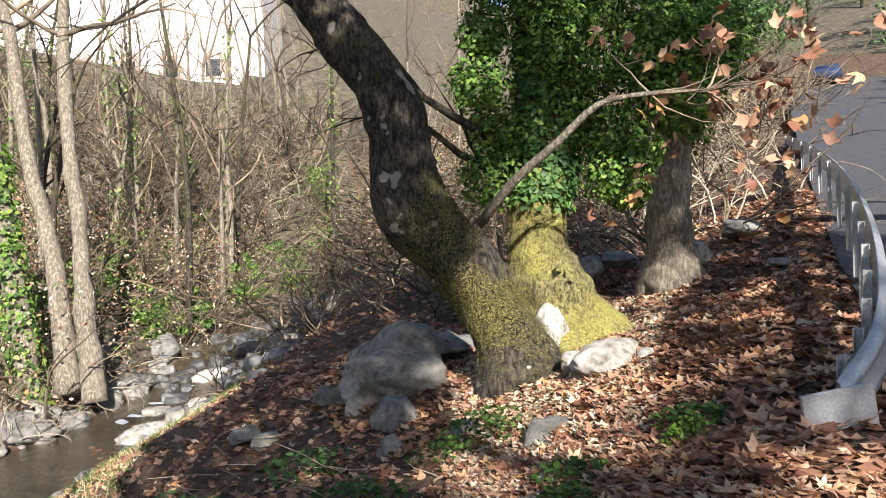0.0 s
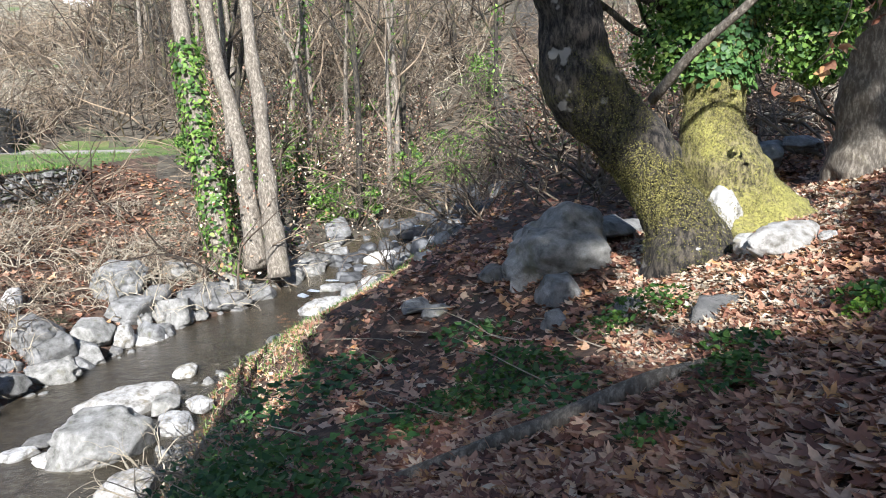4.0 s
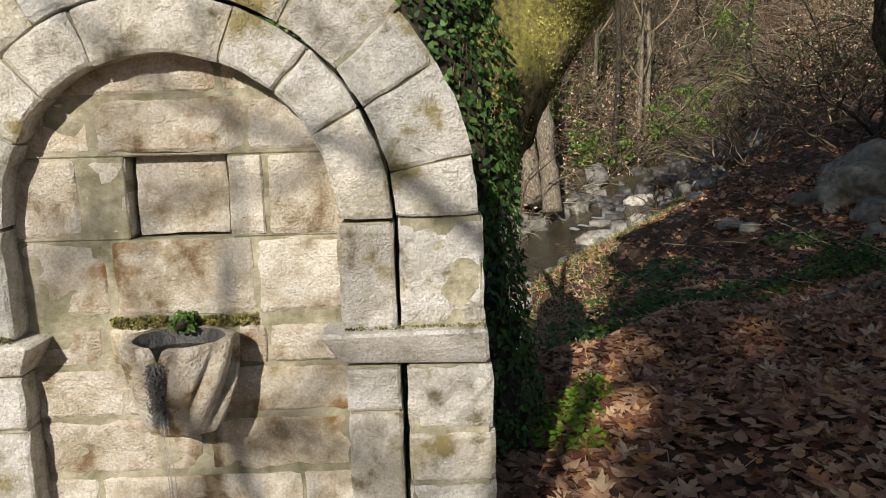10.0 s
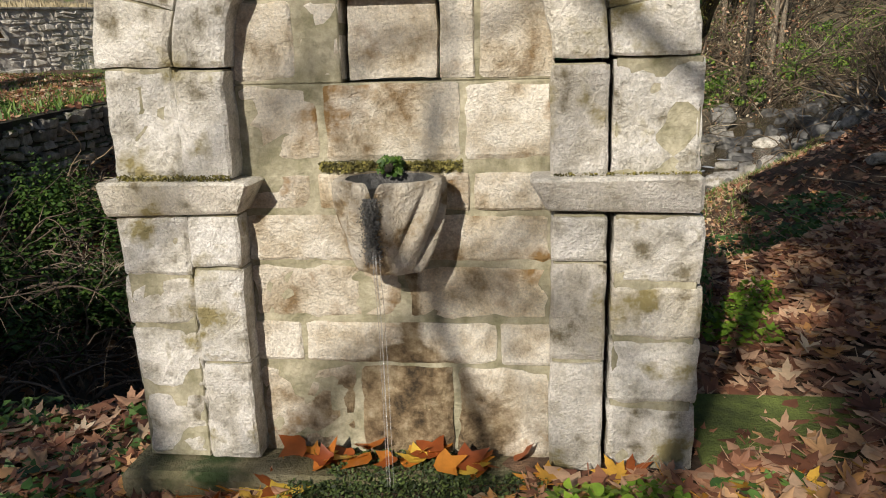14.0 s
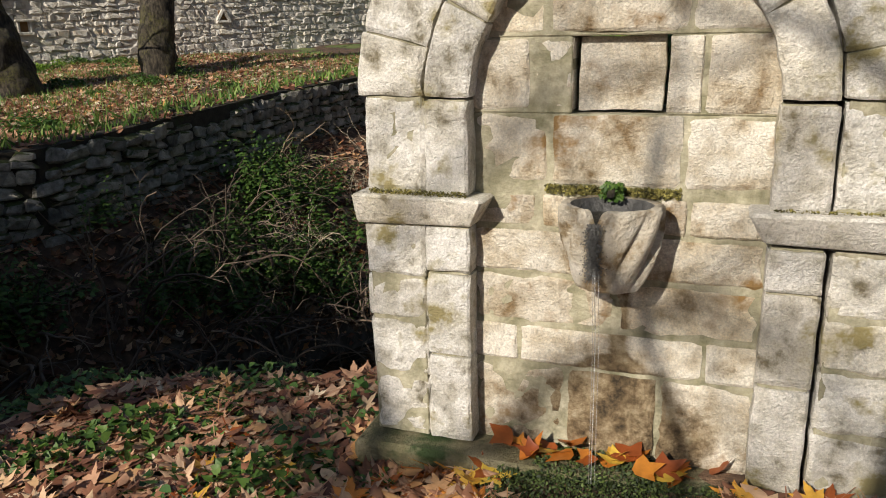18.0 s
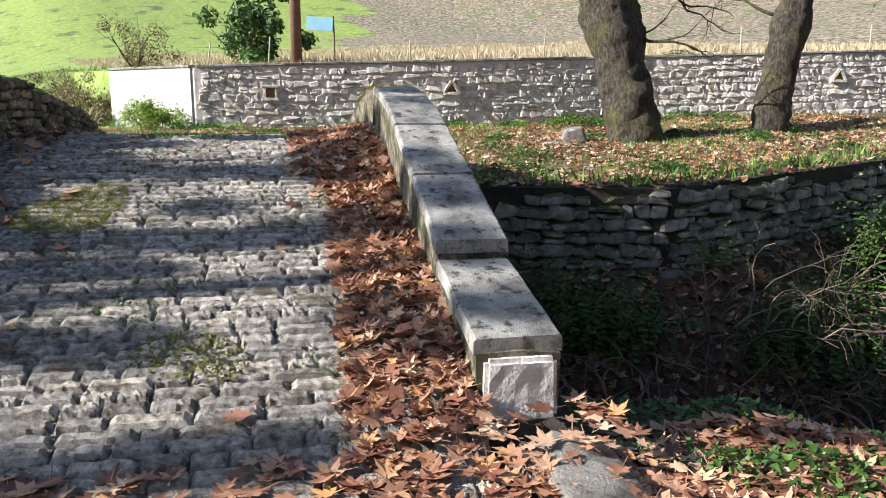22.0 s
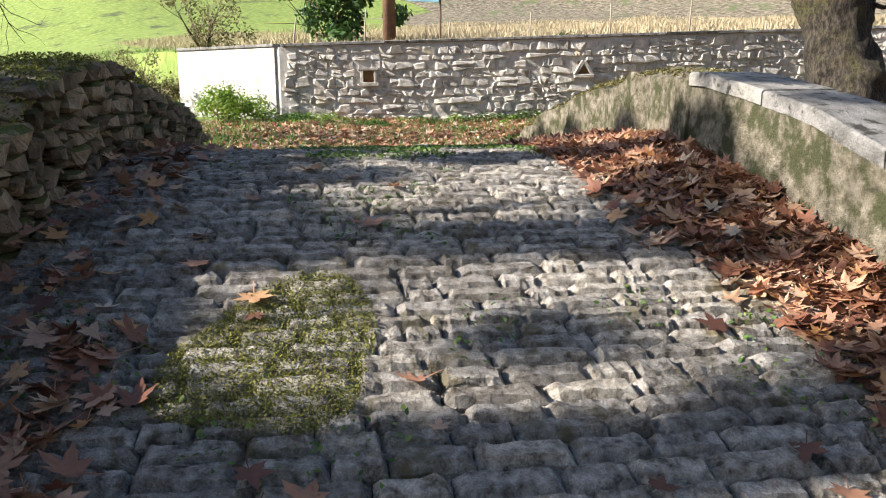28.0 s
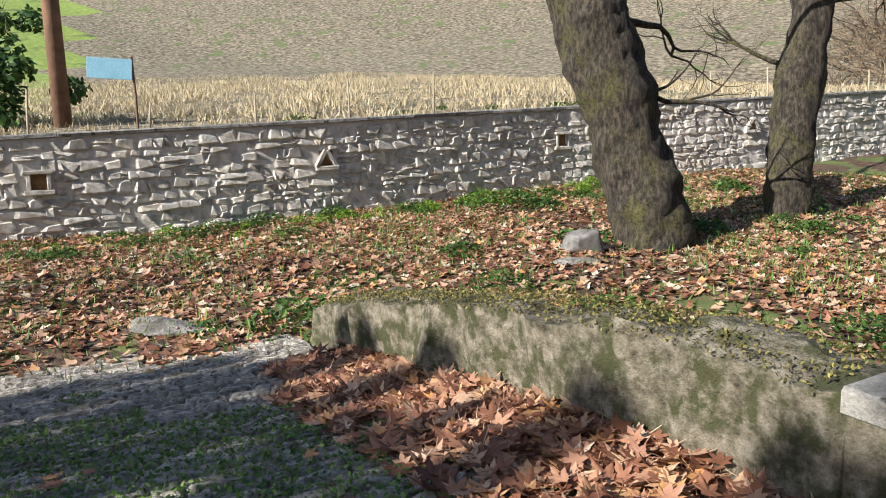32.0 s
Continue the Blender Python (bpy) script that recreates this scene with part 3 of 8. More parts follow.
# ---- the stream ----
M_WATER = bpy.data.materials.new("stream_water")
n, l = nodes_of(M_WATER)
b = n["Principled BSDF"]
b.inputs["Base Color"].default_value, b.inputs["Roughness"].default_value = (0.20, 0.17, 0.12, 1), 0.03
b.inputs["Transmission Weight"].default_value, b.inputs["IOR"].default_value, b.inputs["Specular IOR Level"].default_value = 0.92, 1.33, 0.5
bp = n.new("ShaderNodeBump")
bp.inputs["Strength"].default_value, bp.inputs["Distance"].default_value = 0.75, 0.04
l.new(noise_tex(n, l, 7, 6, 0.62, "World"), bp.inputs["Height"])
l.new(bp.outputs[0], b.inputs["Normal"])
M_FOAM = material("white_water", [(0.3, (0.30, 0.34, 0.38)), (0.7, (0.72, 0.75, 0.78))], 25, 60, 0.4, 0.6)
center = [(x, y, z) for x, y, z in CREEK]
verts, faces = [], []
line = spline([(x, y, z) for x, y, z in center[1:]], 160)
for i, p in enumerate(line):
    way = (line[min(i + 1, len(line) - 1)] - line[max(i - 1, 0)])
    way.z = 0
    way.normalize()
    side = Vector((-way.y, way.x, 0))
    _, _, zw = along(CREEK, np.array(p.x), np.array(p.y))
    for k in range(9):
        q = p + side * ((k - 4) * (float(np.interp(p.y, *HALF)) + 0.5) / 4)
        verts.append((q.x, q.y, float(zw) + 0.02 * noise.noise(Vector((q.x * 1.5, q.y * 1.5, 0)))))
for i in range(len(line) - 1):
    for k in range(8):
        a = i * 9 + k
        faces.append((a, a + 9, a + 10, a + 1))
tagged(new("water", mesh_of("water", verts, faces, M_WATER)), "clear shallow mountain stream running over stones", "stream", kind="structure").visible_shadow = False

# ---- stone fountain ----
rnd = random.Random(11)
fountain = thing("fountain", (0, 0, 0), "pale limestone wall fountain with an arched niche and moulded imposts", "fountain")
XL, XR, CX, CZ, R1, R2, R3 = -1.056, 0.77, -0.165, 1.345, 0.487, 0.645, 0.905
YF, YB, DEEP = -0.022, 0.055, 0.45


def dressed(pt, nu, nv, y0, y1, mat, name="stone_block", label="", lump=0.007, worn=0.010):
    """A rough-dressed stone: pt maps two shares to x and z of the face; worn arrises, uneven face, straight sides."""
    seed = rnd.uniform(0, 90)
    us = [0, 0.06] + [0.06 + 0.88 * i / nu for i in range(1, nu)] + [0.94, 1]
    vs = [0, 0.07] + [0.07 + 0.86 * i / nv for i in range(1, nv)] + [0.93, 1]
    a, b2 = len(us), len(vs)
    v, f = [], []
    for u in us:
        for w in vs:
            x, z = pt(u, w)
            q = Vector((x + seed, seed, z))
            rim = (u in (0, 1)) + (w in (0, 1))
            if rim:
                x, z = x + 0.007 * noise.noise(q * 14), z + 0.006 * noise.noise(q * 16 + Vector((9, 0, 0)))
            y = y0 + worn * (0, 0.9, 1.7)[rim] + lump * (noise.noise(q * 8) + 0.8 * noise.noise(q * 19) + 0.4 * noise.noise(q * 43))
            v.append((x, y, z))
    for i in range(a - 1):
        for j in range(b2 - 1):
            k = i * b2 + j
            f.append((k, k + b2, k + b2 + 1, k + 1))
    rim = [i * b2 for i in range(a)] + [(a - 1) * b2 + j for j in range(1, b2)] + [i * b2 + b2 - 1 for i in range(a - 2, -1, -1)] + [j for j in range(b2 - 2, 0, -1)]
    n0 = len(v)
    v += [(v[r][0], y1, v[r][2]) for r in rim]
    f += [(rim[i], n0 + i, n0 + (i + 1) % len(rim), rim[(i + 1) % len(rim)]) for i in range(len(rim))]
    me = mesh_of(name, v, f, mat, False)
    bm = bmesh.new()
    bm.from_mesh(me)
    bmesh.ops.recalc_face_normals(bm, faces=bm.faces)
    bm.to_mesh(me)
    bm.free()
    return part(name, me, fountain, label)


def ashlar(x0, x1, z0, z1, y0, y1, mat, **kw):
    return dressed(lambda u, w: (x0 + (x1 - x0) * u, z0 + (z1 - z0) * w), max(3, int((x1 - x0) / 0.035)), max(3, int((z1 - z0) / 0.035)), y0, y1, mat, **kw)


def voussoir(r0, r1, a0, a1, y0, y1, mat, **kw):
    """An arch stone between two radii and two angles."""
    return dressed(lambda u, w: (CX + (r0 + (r1 - r0) * w) * math.cos(a1 + (a0 - a1) * u), CZ + (r0 + (r1 - r0) * w) * math.sin(a1 + (a0 - a1) * u)), max(4, int((a1 - a0) * r1 / 0.04)), max(3, int((r1 - r0) / 0.04)), y0, y1, mat, name="voussoir", **kw)


def fpart(name, lo, hi, mat=None, ch=0.014, jit=0.006, label=""):
    v, f = block(lo, hi, ch, jit, rnd)
    return part(name, mesh_of(name, v, f, mat or M_LIME, False), fountain, label)


G = 0.006
# piers under and above the imposts: (x0, x1, joint heights), each over its own mortar bed
COURSES = [(XL, -0.824, (0.035, 0.282, 0.51, 0.683, 0.888)), (-0.820, -0.652, (0.035, 0.39, 0.715, 0.888)), (0.324, 0.492, (0.035, 0.42, 0.742, 0.888)), (0.508, XR, (0.035, 0.276, 0.493, 0.668, 0.888)),
           (-1.042, -0.817, (1.0, 1.345)), (-0.813, -0.655, (1.0, 1.335)), (0.318, 0.484, (1.0, 1.33)), (0.497, 0.752, (1.0, 1.342))]
for x0, x1, zs in COURSES:
    inner = abs((x0 + x1) / 2 - CX) < 0.6
    fpart("mortar_bed", (x0 + 0.008, YF + 0.004, zs[0]), (x1 - 0.008, DEEP, zs[-1]), M_MORTAR, 0.004, 0.0, "mossy mortar bed")
    for z0, z1 in zip(zs[:-1], zs[1:]):
        lean = 0.0 if inner or z0 > 0.9 else rnd.uniform(-0.016, 0.012)
        ashlar(x0 - lean * (x0 < CX) + 0.001, x1 + lean * (x0 > CX) - 0.001, z0 + G, z1 - G, YF - (0.014 if inner else 0) + rnd.uniform(-0.006, 0.006), DEEP - 0.03 if not inner else YB + 0.06, M_LIME, lump=0.006 if inner else 0.011)
# imposts with a sloped lower edge
for x0, x1, e in ((XL - 0.03, -0.586, 1), (0.256, XR - 0.012, -1)):
    v, f = block((x0, -0.085, 0.892 if e > 0 else 0.902), (x1, DEEP - 0.06, 0.998 if e > 0 else 1.010), 0.010, 0.005, rnd)
    for q in v:
        if q[2] < 0.94:
            q[1] += 0.035 if q[1] < 0 else 0
            if (e > 0 and q[0] > x1 - 0.03) or (e < 0 and q[0] < x0 + 0.03):
                q[0] -= e * 0.045
    part("impost", mesh_of("impost", v, f, M_LIME, False), fountain, "moulded impost block")
# arch rings over their mortar beds
voussoir(R1 + 0.008, R2 - 0.006, 0.0, math.pi, YF + 0.004, DEEP, M_MORTAR, lump=0, worn=0, label="mossy mortar bed")
voussoir(R2 + 0.020, R3 - 0.02, 0.0, math.pi, YF + 0.012, DEEP, M_MORTAR, lump=0, worn=0, label="mossy mortar bed")
cuts = [-0.01, 0.52, 0.85, 1.21, 1.94, 2.30, 2.63, math.pi + 0.01]
for a0, a1 in zip(cuts[:-1], cuts[1:]):
    voussoir(R1 + rnd.uniform(-0.004, 0.004), R2, a0 + 0.007, a1 - 0.007, YF - 0.016 + rnd.uniform(-0.005, 0.005), YB + 0.05, M_LIME, lump=0.006)
cuts = [0.0, 0.20, 0.51, 0.71, 1.02, 1.34, 1.72, 2.10, 2.56, 2.89, math.pi]
for a0, a1 in zip(cuts[:-1], cuts[1:]):
    voussoir(R2 + 0.012, R3 + rnd.uniform(-0.014, 0.008), a0 + 0.004, a1 - 0.004, YF + rnd.uniform(-0.012, 0.004), DEEP - 0.03, M_LIME, lump=0.010)
# back wall of the niche: courses of (z0, z1, joints), over a mortar bed
fpart("mortar_bed", (-0.70, YB + 0.004, 0.0), (0.37, DEEP, 1.284), M_MORTAR, 0.004, 0.0, "mossy mortar bed")
for x0, x1, z0, z1 in ((-0.66, -0.317, 1.285, 1.535), (-0.007, 0.33, 1.285, 1.535), (-0.66, 0.33, 1.536, 1.84)):
    fpart("mortar_bed", (x0, YB + 0.004, z0), (x1, DEEP - 0.01, z1), M_MORTAR, 0.004, 0.0, "mossy mortar bed")
ROWS = [(0.0, 0.362, (-0.67, -0.311, 0.015, 0.34)), (0.362, 0.517, (-0.67, -0.49, 0.161, 0.34)), (0.517, 0.713, (-0.67, -0.15, 0.34)), (0.713, 0.88, (-0.67, -0.17, 0.34)), (0.88, 1.012, (-0.67, -0.419, -0.02, 0.082, 0.34)),
        (1.04, 1.287, (-0.67, -0.383, 0.053, 0.34)), (1.287, 1.54, (-0.67, -0.452, -0.307, -0.017, 0.104, 0.34)), (1.54, 1.711, (-0.67, -0.394, 0.051, 0.34)), (1.711, 1.86, (-0.52, -0.02, 0.22))]
for z0, z1, xs in ROWS:
    for a, c in zip(xs[:-1], xs[1:]):
        hole = (z0, a) == (1.287, -0.307)
        ashlar(a + 0.008, c - 0.008, z0 + 0.008, z1 - 0.008, YB + (0.05 if hole else rnd.uniform(-0.008, 0.004)), YB + 0.11, M_LIME_BACK, label="recessed tablet stone" if hole else "", lump=0.002 if hole else 0.007, worn=0.002 if hole else 0.008)
# base step and side channel slab
fpart("base_step", (XL - 0.06, -0.13, -0.4), (XR + 0.02, DEEP, 0.032), M_WETBASE, 0.02, 0.01, "mossy stone base step")
slab = thing("channel_slab", (0, 0, 0), "mossy concrete slab beside the fountain", "slab", me=mesh_of("channel_slab", *block((XR + 0.04, -0.17, -0.5), (2.6, 0.47, 0.10), 0.02, 0.01, rnd), material("mossy_concrete", [(0.3, (0.05, 0.07, 0.015)), (0.7, (0.19, 0.24, 0.05))], 5, 60, 0.95, 0.5), False))

# stone bowl with spiral lobes
bv, bf = [], []
SEG, RING, BY = 120, 24, -0.125


def oval(r, a, z):
    return (r * math.cos(a), BY - r * math.sin(a) * 0.76, z)


for j in range(RING + 1):
    u = j / RING
    for i in range(SEG + 1):
        a = 2 * math.pi * i / SEG
        ph = (a * 8 / (2 * math.pi) + u * 1.15 + 0.55) % 1.0
        cut = math.exp(-((ph - 0.5) / 0.13) ** 2) * 0.22 * math.sin(math.pi * min(1, u * 0.98)) ** 0.7
        notch = 0.5 * math.exp(-((a - 1.80) / 0.11) ** 2) * step(0.45, 0.95, u)
        r = 0.167 * (0.56 + 0.44 * math.sin(u * math.pi / 2) ** 0.8 if u > 0.001 else 0.3) * (1 - cut - 0.3 * notch + 0.05 * math.sin(ph * 6.28))
        bv.append(oval(r, a, 0.282 * u ** 1.05 - 0.10 * notch * u))
for j in range(RING):
    for i in range(SEG):
        a = j * (SEG + 1) + i
        bf.append((a, a + 1, a + SEG + 2, a + SEG + 1))
base = len(bv)
for r, z in ((0.162, 0.292), (0.134, 0.290), (0.122, 0.27), (0.095, 0.15), (0.0, 0.14)):
    for i in range(SEG + 1):
        a = 2 * math.pi * i / SEG
        notch = 0.06 * math.exp(-((a - 1.80) / 0.11) ** 2) if r > 0.12 else 0
        bv.append(oval(r, a, z - notch + 0.004 * noise.noise(Vector((r * 30, a * 3, 2)))))
ring = [RING * (SEG + 1), base, base + SEG + 1]
for p, q in zip(ring[:-1], ring[1:]):
    bf += [(p + i, p + i + 1, q + i + 1, q + i) for i in range(SEG)]
inner, b1 = [], base + SEG + 1
for k in range(3):
    inner += [(k * (SEG + 1) + i, k * (SEG + 1) + i + 1, (k + 1) * (SEG + 1) + i + 1, (k + 1) * (SEG + 1) + i) for i in range(SEG)]
bowl = thing("stone_bowl", (-0.155, YB, 0.722), "carved stone bowl with spiral lobes on the fountain wall", "bowl")
part("bowl", mesh_of("bowl", bv[:base + 2 * (SEG + 1)], bf, M_BOWL), bowl, "water-stained lobed bowl")
# near-black wet stone paints the shade inside the opening
part("basin", mesh_of("basin", bv[b1:], inner, M_ROCK_WET), bowl, "wet hollow of the bowl, its shade in the dark colour")
wv = [oval(0, 0, 0.245)] + [oval(0.115, 2 * math.pi * i / 30, 0.245) for i in range(31)]
part("water", mesh_of("water", wv, [(0, i + 1, i) for i in range(1, 31)], M_WATER), bowl, "water standing in the bowl")
M_JET = bpy.data.materials.new("falling_water")
n, l = nodes_of(M_JET)
n["Principled BSDF"].inputs["Base Color"].default_value = (0.9, 0.92, 0.95, 1)
n["Principled BSDF"].inputs["Transmission Weight"].default_value, n["Principled BSDF"].inputs["Roughness"].default_value, n["Principled BSDF"].inputs["IOR"].default_value = 0.9, 0.1, 1.33
for dx, r in ((0.0, 0.0035), (0.012, 0.002), (-0.008, 0.0018)):
    v, f = tube(spline([(-0.03 + dx, -0.235, 0.10), (-0.028 + dx, -0.24, 0.02), (-0.022 + dx, -0.235, -0.15), (-0.02 + dx, -0.23, -0.68)], 24), [r * (1 - 0.6 * i / 23) for i in range(24)], 6, 0.9)
    part("water_jet", mesh_of("water_jet", v, f, M_JET), bowl, "thin stream of falling water").visible_shadow = False
v, f = tube([(-0.01, 0.02, 0.31), (-0.01, -0.05, 0.32), (-0.012, -0.08, 0.305)], [0.016, 0.015, 0.012], 8)
part("spout", mesh_of("spout", v, f, M_BARK_DARK), bowl, "mossy spout")

# ---- bridge ----
BU, BV = Vector((-0.942, 0.336, 0)), Vector((0.336, 0.942, 0))
VL, VR = -5.62, -2.30
DECK_S = [-1.0, 0.9, 2.0, 2.9, 3.7, 4.6, 5.2, 6.0, 6.6, 7.3, 8.0, 9.5, 11.5, 13]
DECK_Z = [-0.22, -0.08, 0.10, 0.32, 0.46, 0.63, 0.78, 0.97, 1.06, 1.08, 1.02, 0.80, 0.56, 0.5]


def deck(s):
    k = np.linspace(-0.5, 0.5, 5)
    return float(np.mean(np.interp(s + k, DECK_S, DECK_Z)))


def at(s, v, z):
    p = BU * s + BV * v
    return Vector((p.x, p.y, z))


bridge = thing("bridge", (0, 0, 0), "old humpbacked stone footbridge with cobbled deck and low parapets", "bridge")
v, f = [], []
N = 60
for i in range(N + 1):
    s = 0.4 + 11.8 * i / N
    z = deck(s) - 0.045
    under = -3.4 if (s < 3.2 or s > 9.6) else -3.0 + 3.35 * math.sqrt(max(0, 1 - ((s - 6.4) / 3.2) ** 2))
    under = min(under, z - 0.25)
    for w in (VL - 0.42, VR + 0.42):
        v += [at(s, w, z), at(s, w, under)]
for i in range(N):
    a = 4 * i
    f += [(a, a + 2, a + 6, a + 4), (a + 1, a + 5, a + 7, a + 3), (a, a + 4, a + 5, a + 1), (a + 2, a + 3, a + 7, a + 6)]
f += [(0, 1, 3, 2), (4 * N, 4 * N + 2, 4 * N + 3, 4 * N + 1)]
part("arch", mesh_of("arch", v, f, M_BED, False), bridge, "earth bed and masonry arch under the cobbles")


def parapet_top(s, right):
    if right:
        return float(np.interp(s, [2.2, 3.24, 3.25, 5.6, 6.6, 7.4, 8.4, 9.6, 10.6, 10.9], [0.45, 0.62, 0.72, 1.42, 1.56, 1.58, 1.48, 1.27, 1.06, 0.98]))
    return float(np.interp(s, [1.6, 3.05, 3.06, 5.4, 6.0, 6.8, 7.8, 8.8, 9.6, 10.2], [0.45, 0.62, 0.74, 1.26, 1.55, 1.65, 1.53, 1.34, 1.2, 0.95]))


def strip(s0, s1, v0, v1, low, high, count, rough=0.0):
    """A wall body along the bridge between two sides, with its bottom and top by functions of s."""
    vv, ff = [], []
    for i in range(count + 1):
        s = s0 + (s1 - s0) * i / count
        for w, z in ((v0, low(s)), (v0, (low(s) + high(s)) / 2), (v0, high(s)), ((v0 + v1) / 2, high(s) + 0.006), (v1, high(s)), (v1, low(s))):
            q = at(s, w, z)
            if rough:
                q += Vector(noise.noise_vector(q * 3.1)) * rough
            vv.append(q)
    for i in range(count):
        for k in range(6):
            a, b2 = 6 * i + k, 6 * i + (k + 1) % 6
            ff.append((a, a + 6, b2 + 6, b2))
    ff += [tuple(range(6)), tuple(range(6 * count + 5, 6 * count - 1, -1))]
    me = mesh_of("parapet", vv, ff, M_PARAPET, False)
    bm = bmesh.new()
    bm.from_mesh(me)
    bmesh.ops.recalc_face_normals(bm, faces=bm.faces)
    bm.to_mesh(me)
    bm.free()
    return me


def low(s):
    return deck(s) - 0.3


for right in (True, False):
    a, c = (VR, VR + 0.38) if right else (VL - 0.38, VL)
    end = 6.8 if right else 5.45
    start = 2.30 if right else 1.6
    part("parapet", strip(start, end, a, c, low, lambda s: parapet_top(s, right) - 0.07, 40, 0.02), bridge, "mossy plastered parapet wall")
    me = strip(end, 10.9 if right else 10.2, a, c - (0.0 if right else 0.05), low, lambda s: parapet_top(s, right) - 0.03 + (0.03 * noise.noise(Vector((s * 4, 3, 0))) if right else 0), 90, 0.09 if right else 0.03)
    part("parapet", me, bridge, "rough mossy rubble end of the parapet")
    cuts = [start, 3.24, 4.15, 5.1, 6.0, end] if right else [start, 3.05, 3.9, 4.7, end]
    for s0, s1 in zip(cuts[:-1], cuts[1:]):
        vv, ff = [], []
        for s in np.linspace(s0 + 0.006, s1 - 0.006, 5):
            zt = parapet_top(min(max(s, s0 + 0.02), s1 - 0.02), right)
            for w, z in ((a - 0.012, zt - 0.075), (a - 0.012, zt - 0.012), (a, zt), (c, zt), (c + 0.012, zt - 0.012), (c + 0.012, zt - 0.075)):
                vv.append(at(s, w, z) + Vector(noise.noise_vector(at(s, w, z) * 4)) * 0.008)
        for i in range(4):
            ff += [(6 * i + k, 6 * i + 6 + k, 6 * i + 6 + (k + 1) % 6, 6 * i + (k + 1) % 6) for k in range(6)]
        ff += [tuple(range(6)), tuple(range(29, 23, -1))]
        me = mesh_of("coping_stone", vv, ff, M_COPING, False)
        bm = bmesh.new()
        bm.from_mesh(me)
        bmesh.ops.recalc_face_normals(bm, faces=bm.faces)
        bm.to_mesh(me)
        bm.free()
        part("coping_stone", me, bridge, "grey lichened coping stone")

zt = parapet_top(2.32, True)
vv = []
for ds, dv, z in ((-0.07, 0.02, 0.0), (-0.07, 0.36, 0.0), (0.06, 0.36, 0.0), (0.06, 0.02, 0.0), (-0.05, 0.03, 1.0), (-0.05, 0.35, 1.0), (0.06, 0.35, 1.0), (0.06, 0.03, 1.0)):
    vv.append(at(2.30 + ds, VR + dv, deck(2.3) - 0.2 + (zt - 0.085 - deck(2.3) + 0.2) * z))
me = mesh_of("end_stone", vv, [(0, 1, 2, 3), (4, 7, 6, 5), (0, 4, 5, 1), (1, 5, 6, 2), (2, 6, 7, 3), (3, 7, 4, 0)], M_LIMEWASH, False)
bm = bmesh.new()
bm.from_mesh(me)
bmesh.ops.recalc_face_normals(bm, faces=bm.faces)
bmesh.ops.bevel(bm, geom=bm.edges[:], offset=0.02, segments=2, affect="EDGES")
bmesh.ops.subdivide_edges(bm, edges=[e for e in bm.edges if e.calc_length() > 0.12], cuts=4, use_grid_fill=True)
for q in bm.verts:
    q.co += Vector(noise.noise_vector(q.co * 11)) * 0.008
bm.to_mesh(me)
bm.free()
part("end_stone", me, bridge, "pale plastered stone at the parapet's end")

road_v, road_f = [], []
for i, al in enumerate(np.concatenate([np.arange(0.8, 30, 1.0), np.arange(30, 130, 4.0)])):
    for j in range(6):
        q = -0.4 + min(1.6, 0.045 * al) - 1.15 * j
        start = al + (0.0 if al > 4 else 0.6 * j)
        x, y = RAIL0[0] + RAILD[0] * start - RAILD[1] * q, RAIL0[1] + RAILD[1] * start + RAILD[0] * q
        road_v.append((x, y, float(np.interp(start, [-40, -7, -3.6, 0, 7, 18, 50, 200], [-0.3, 0, 0.36, 0.9, 1.5, 3.5, 10.5, 45])) + 0.06 + 0.03 * (2 - abs(j - 2.5))))
    if i:
        a = 6 * i
        road_f += [(a - 6 + j, a + j, a + j + 1, a - 5 + j) for j in range(5)]
tagged(new("road", mesh_of("road", road_v, road_f, M_GROUND[4])), "narrow asphalt road climbing the valley", "road", kind="structure")

# ---- leaves, twigs and stones in numbers ----
nr = np.random.default_rng(7)


def leaf_shape(lobes):
    """A flat palmate leaf of about unit width: outline round a centre."""
    pts = [(0, 0)]
    for i in range(2 * lobes):
        a = -math.pi / 2 + math.pi * 2 * (i + 0.5) / (2 * lobes)
        r = (0.54 if i % 2 else 0.30) * (0.8 + 0.35 * math.sin(a) if i % 2 else 1)
        pts.append((r * math.cos(a), r * math.sin(a)))
    tri = [(0, i, i % (2 * lobes) + 1) for i in range(1, 2 * lobes + 1)]
    return np.array(pts), np.array(tri)


def plane_leaf():
    """A plane leaf with five toothed lobes and a stalk."""
    pts = [(0, -0.05)]
    for i in range(5):
        a = math.pi / 2 + (i - 2) * 1.02
        r = (0.36, 0.47, 0.56, 0.47, 0.36)[i]
        pts += [(q * math.cos(a + d), q * math.sin(a + d)) for d, q in ((-0.50, 0.20), (-0.27, 0.60 * r + 0.04), (-0.14, 0.66 * r + 0.04), (0, r), (0.14, 0.66 * r + 0.04), (0.27, 0.60 * r + 0.04))]
    pts += [(-0.10, -0.22), (-0.012, -0.16), (-0.012, -0.62), (0.012, -0.62), (0.012, -0.16), (0.10, -0.22)]
    k = len(pts) - 1
    return np.array(pts), np.array([(0, i, i % k + 1) for i in range(1, k + 1)])


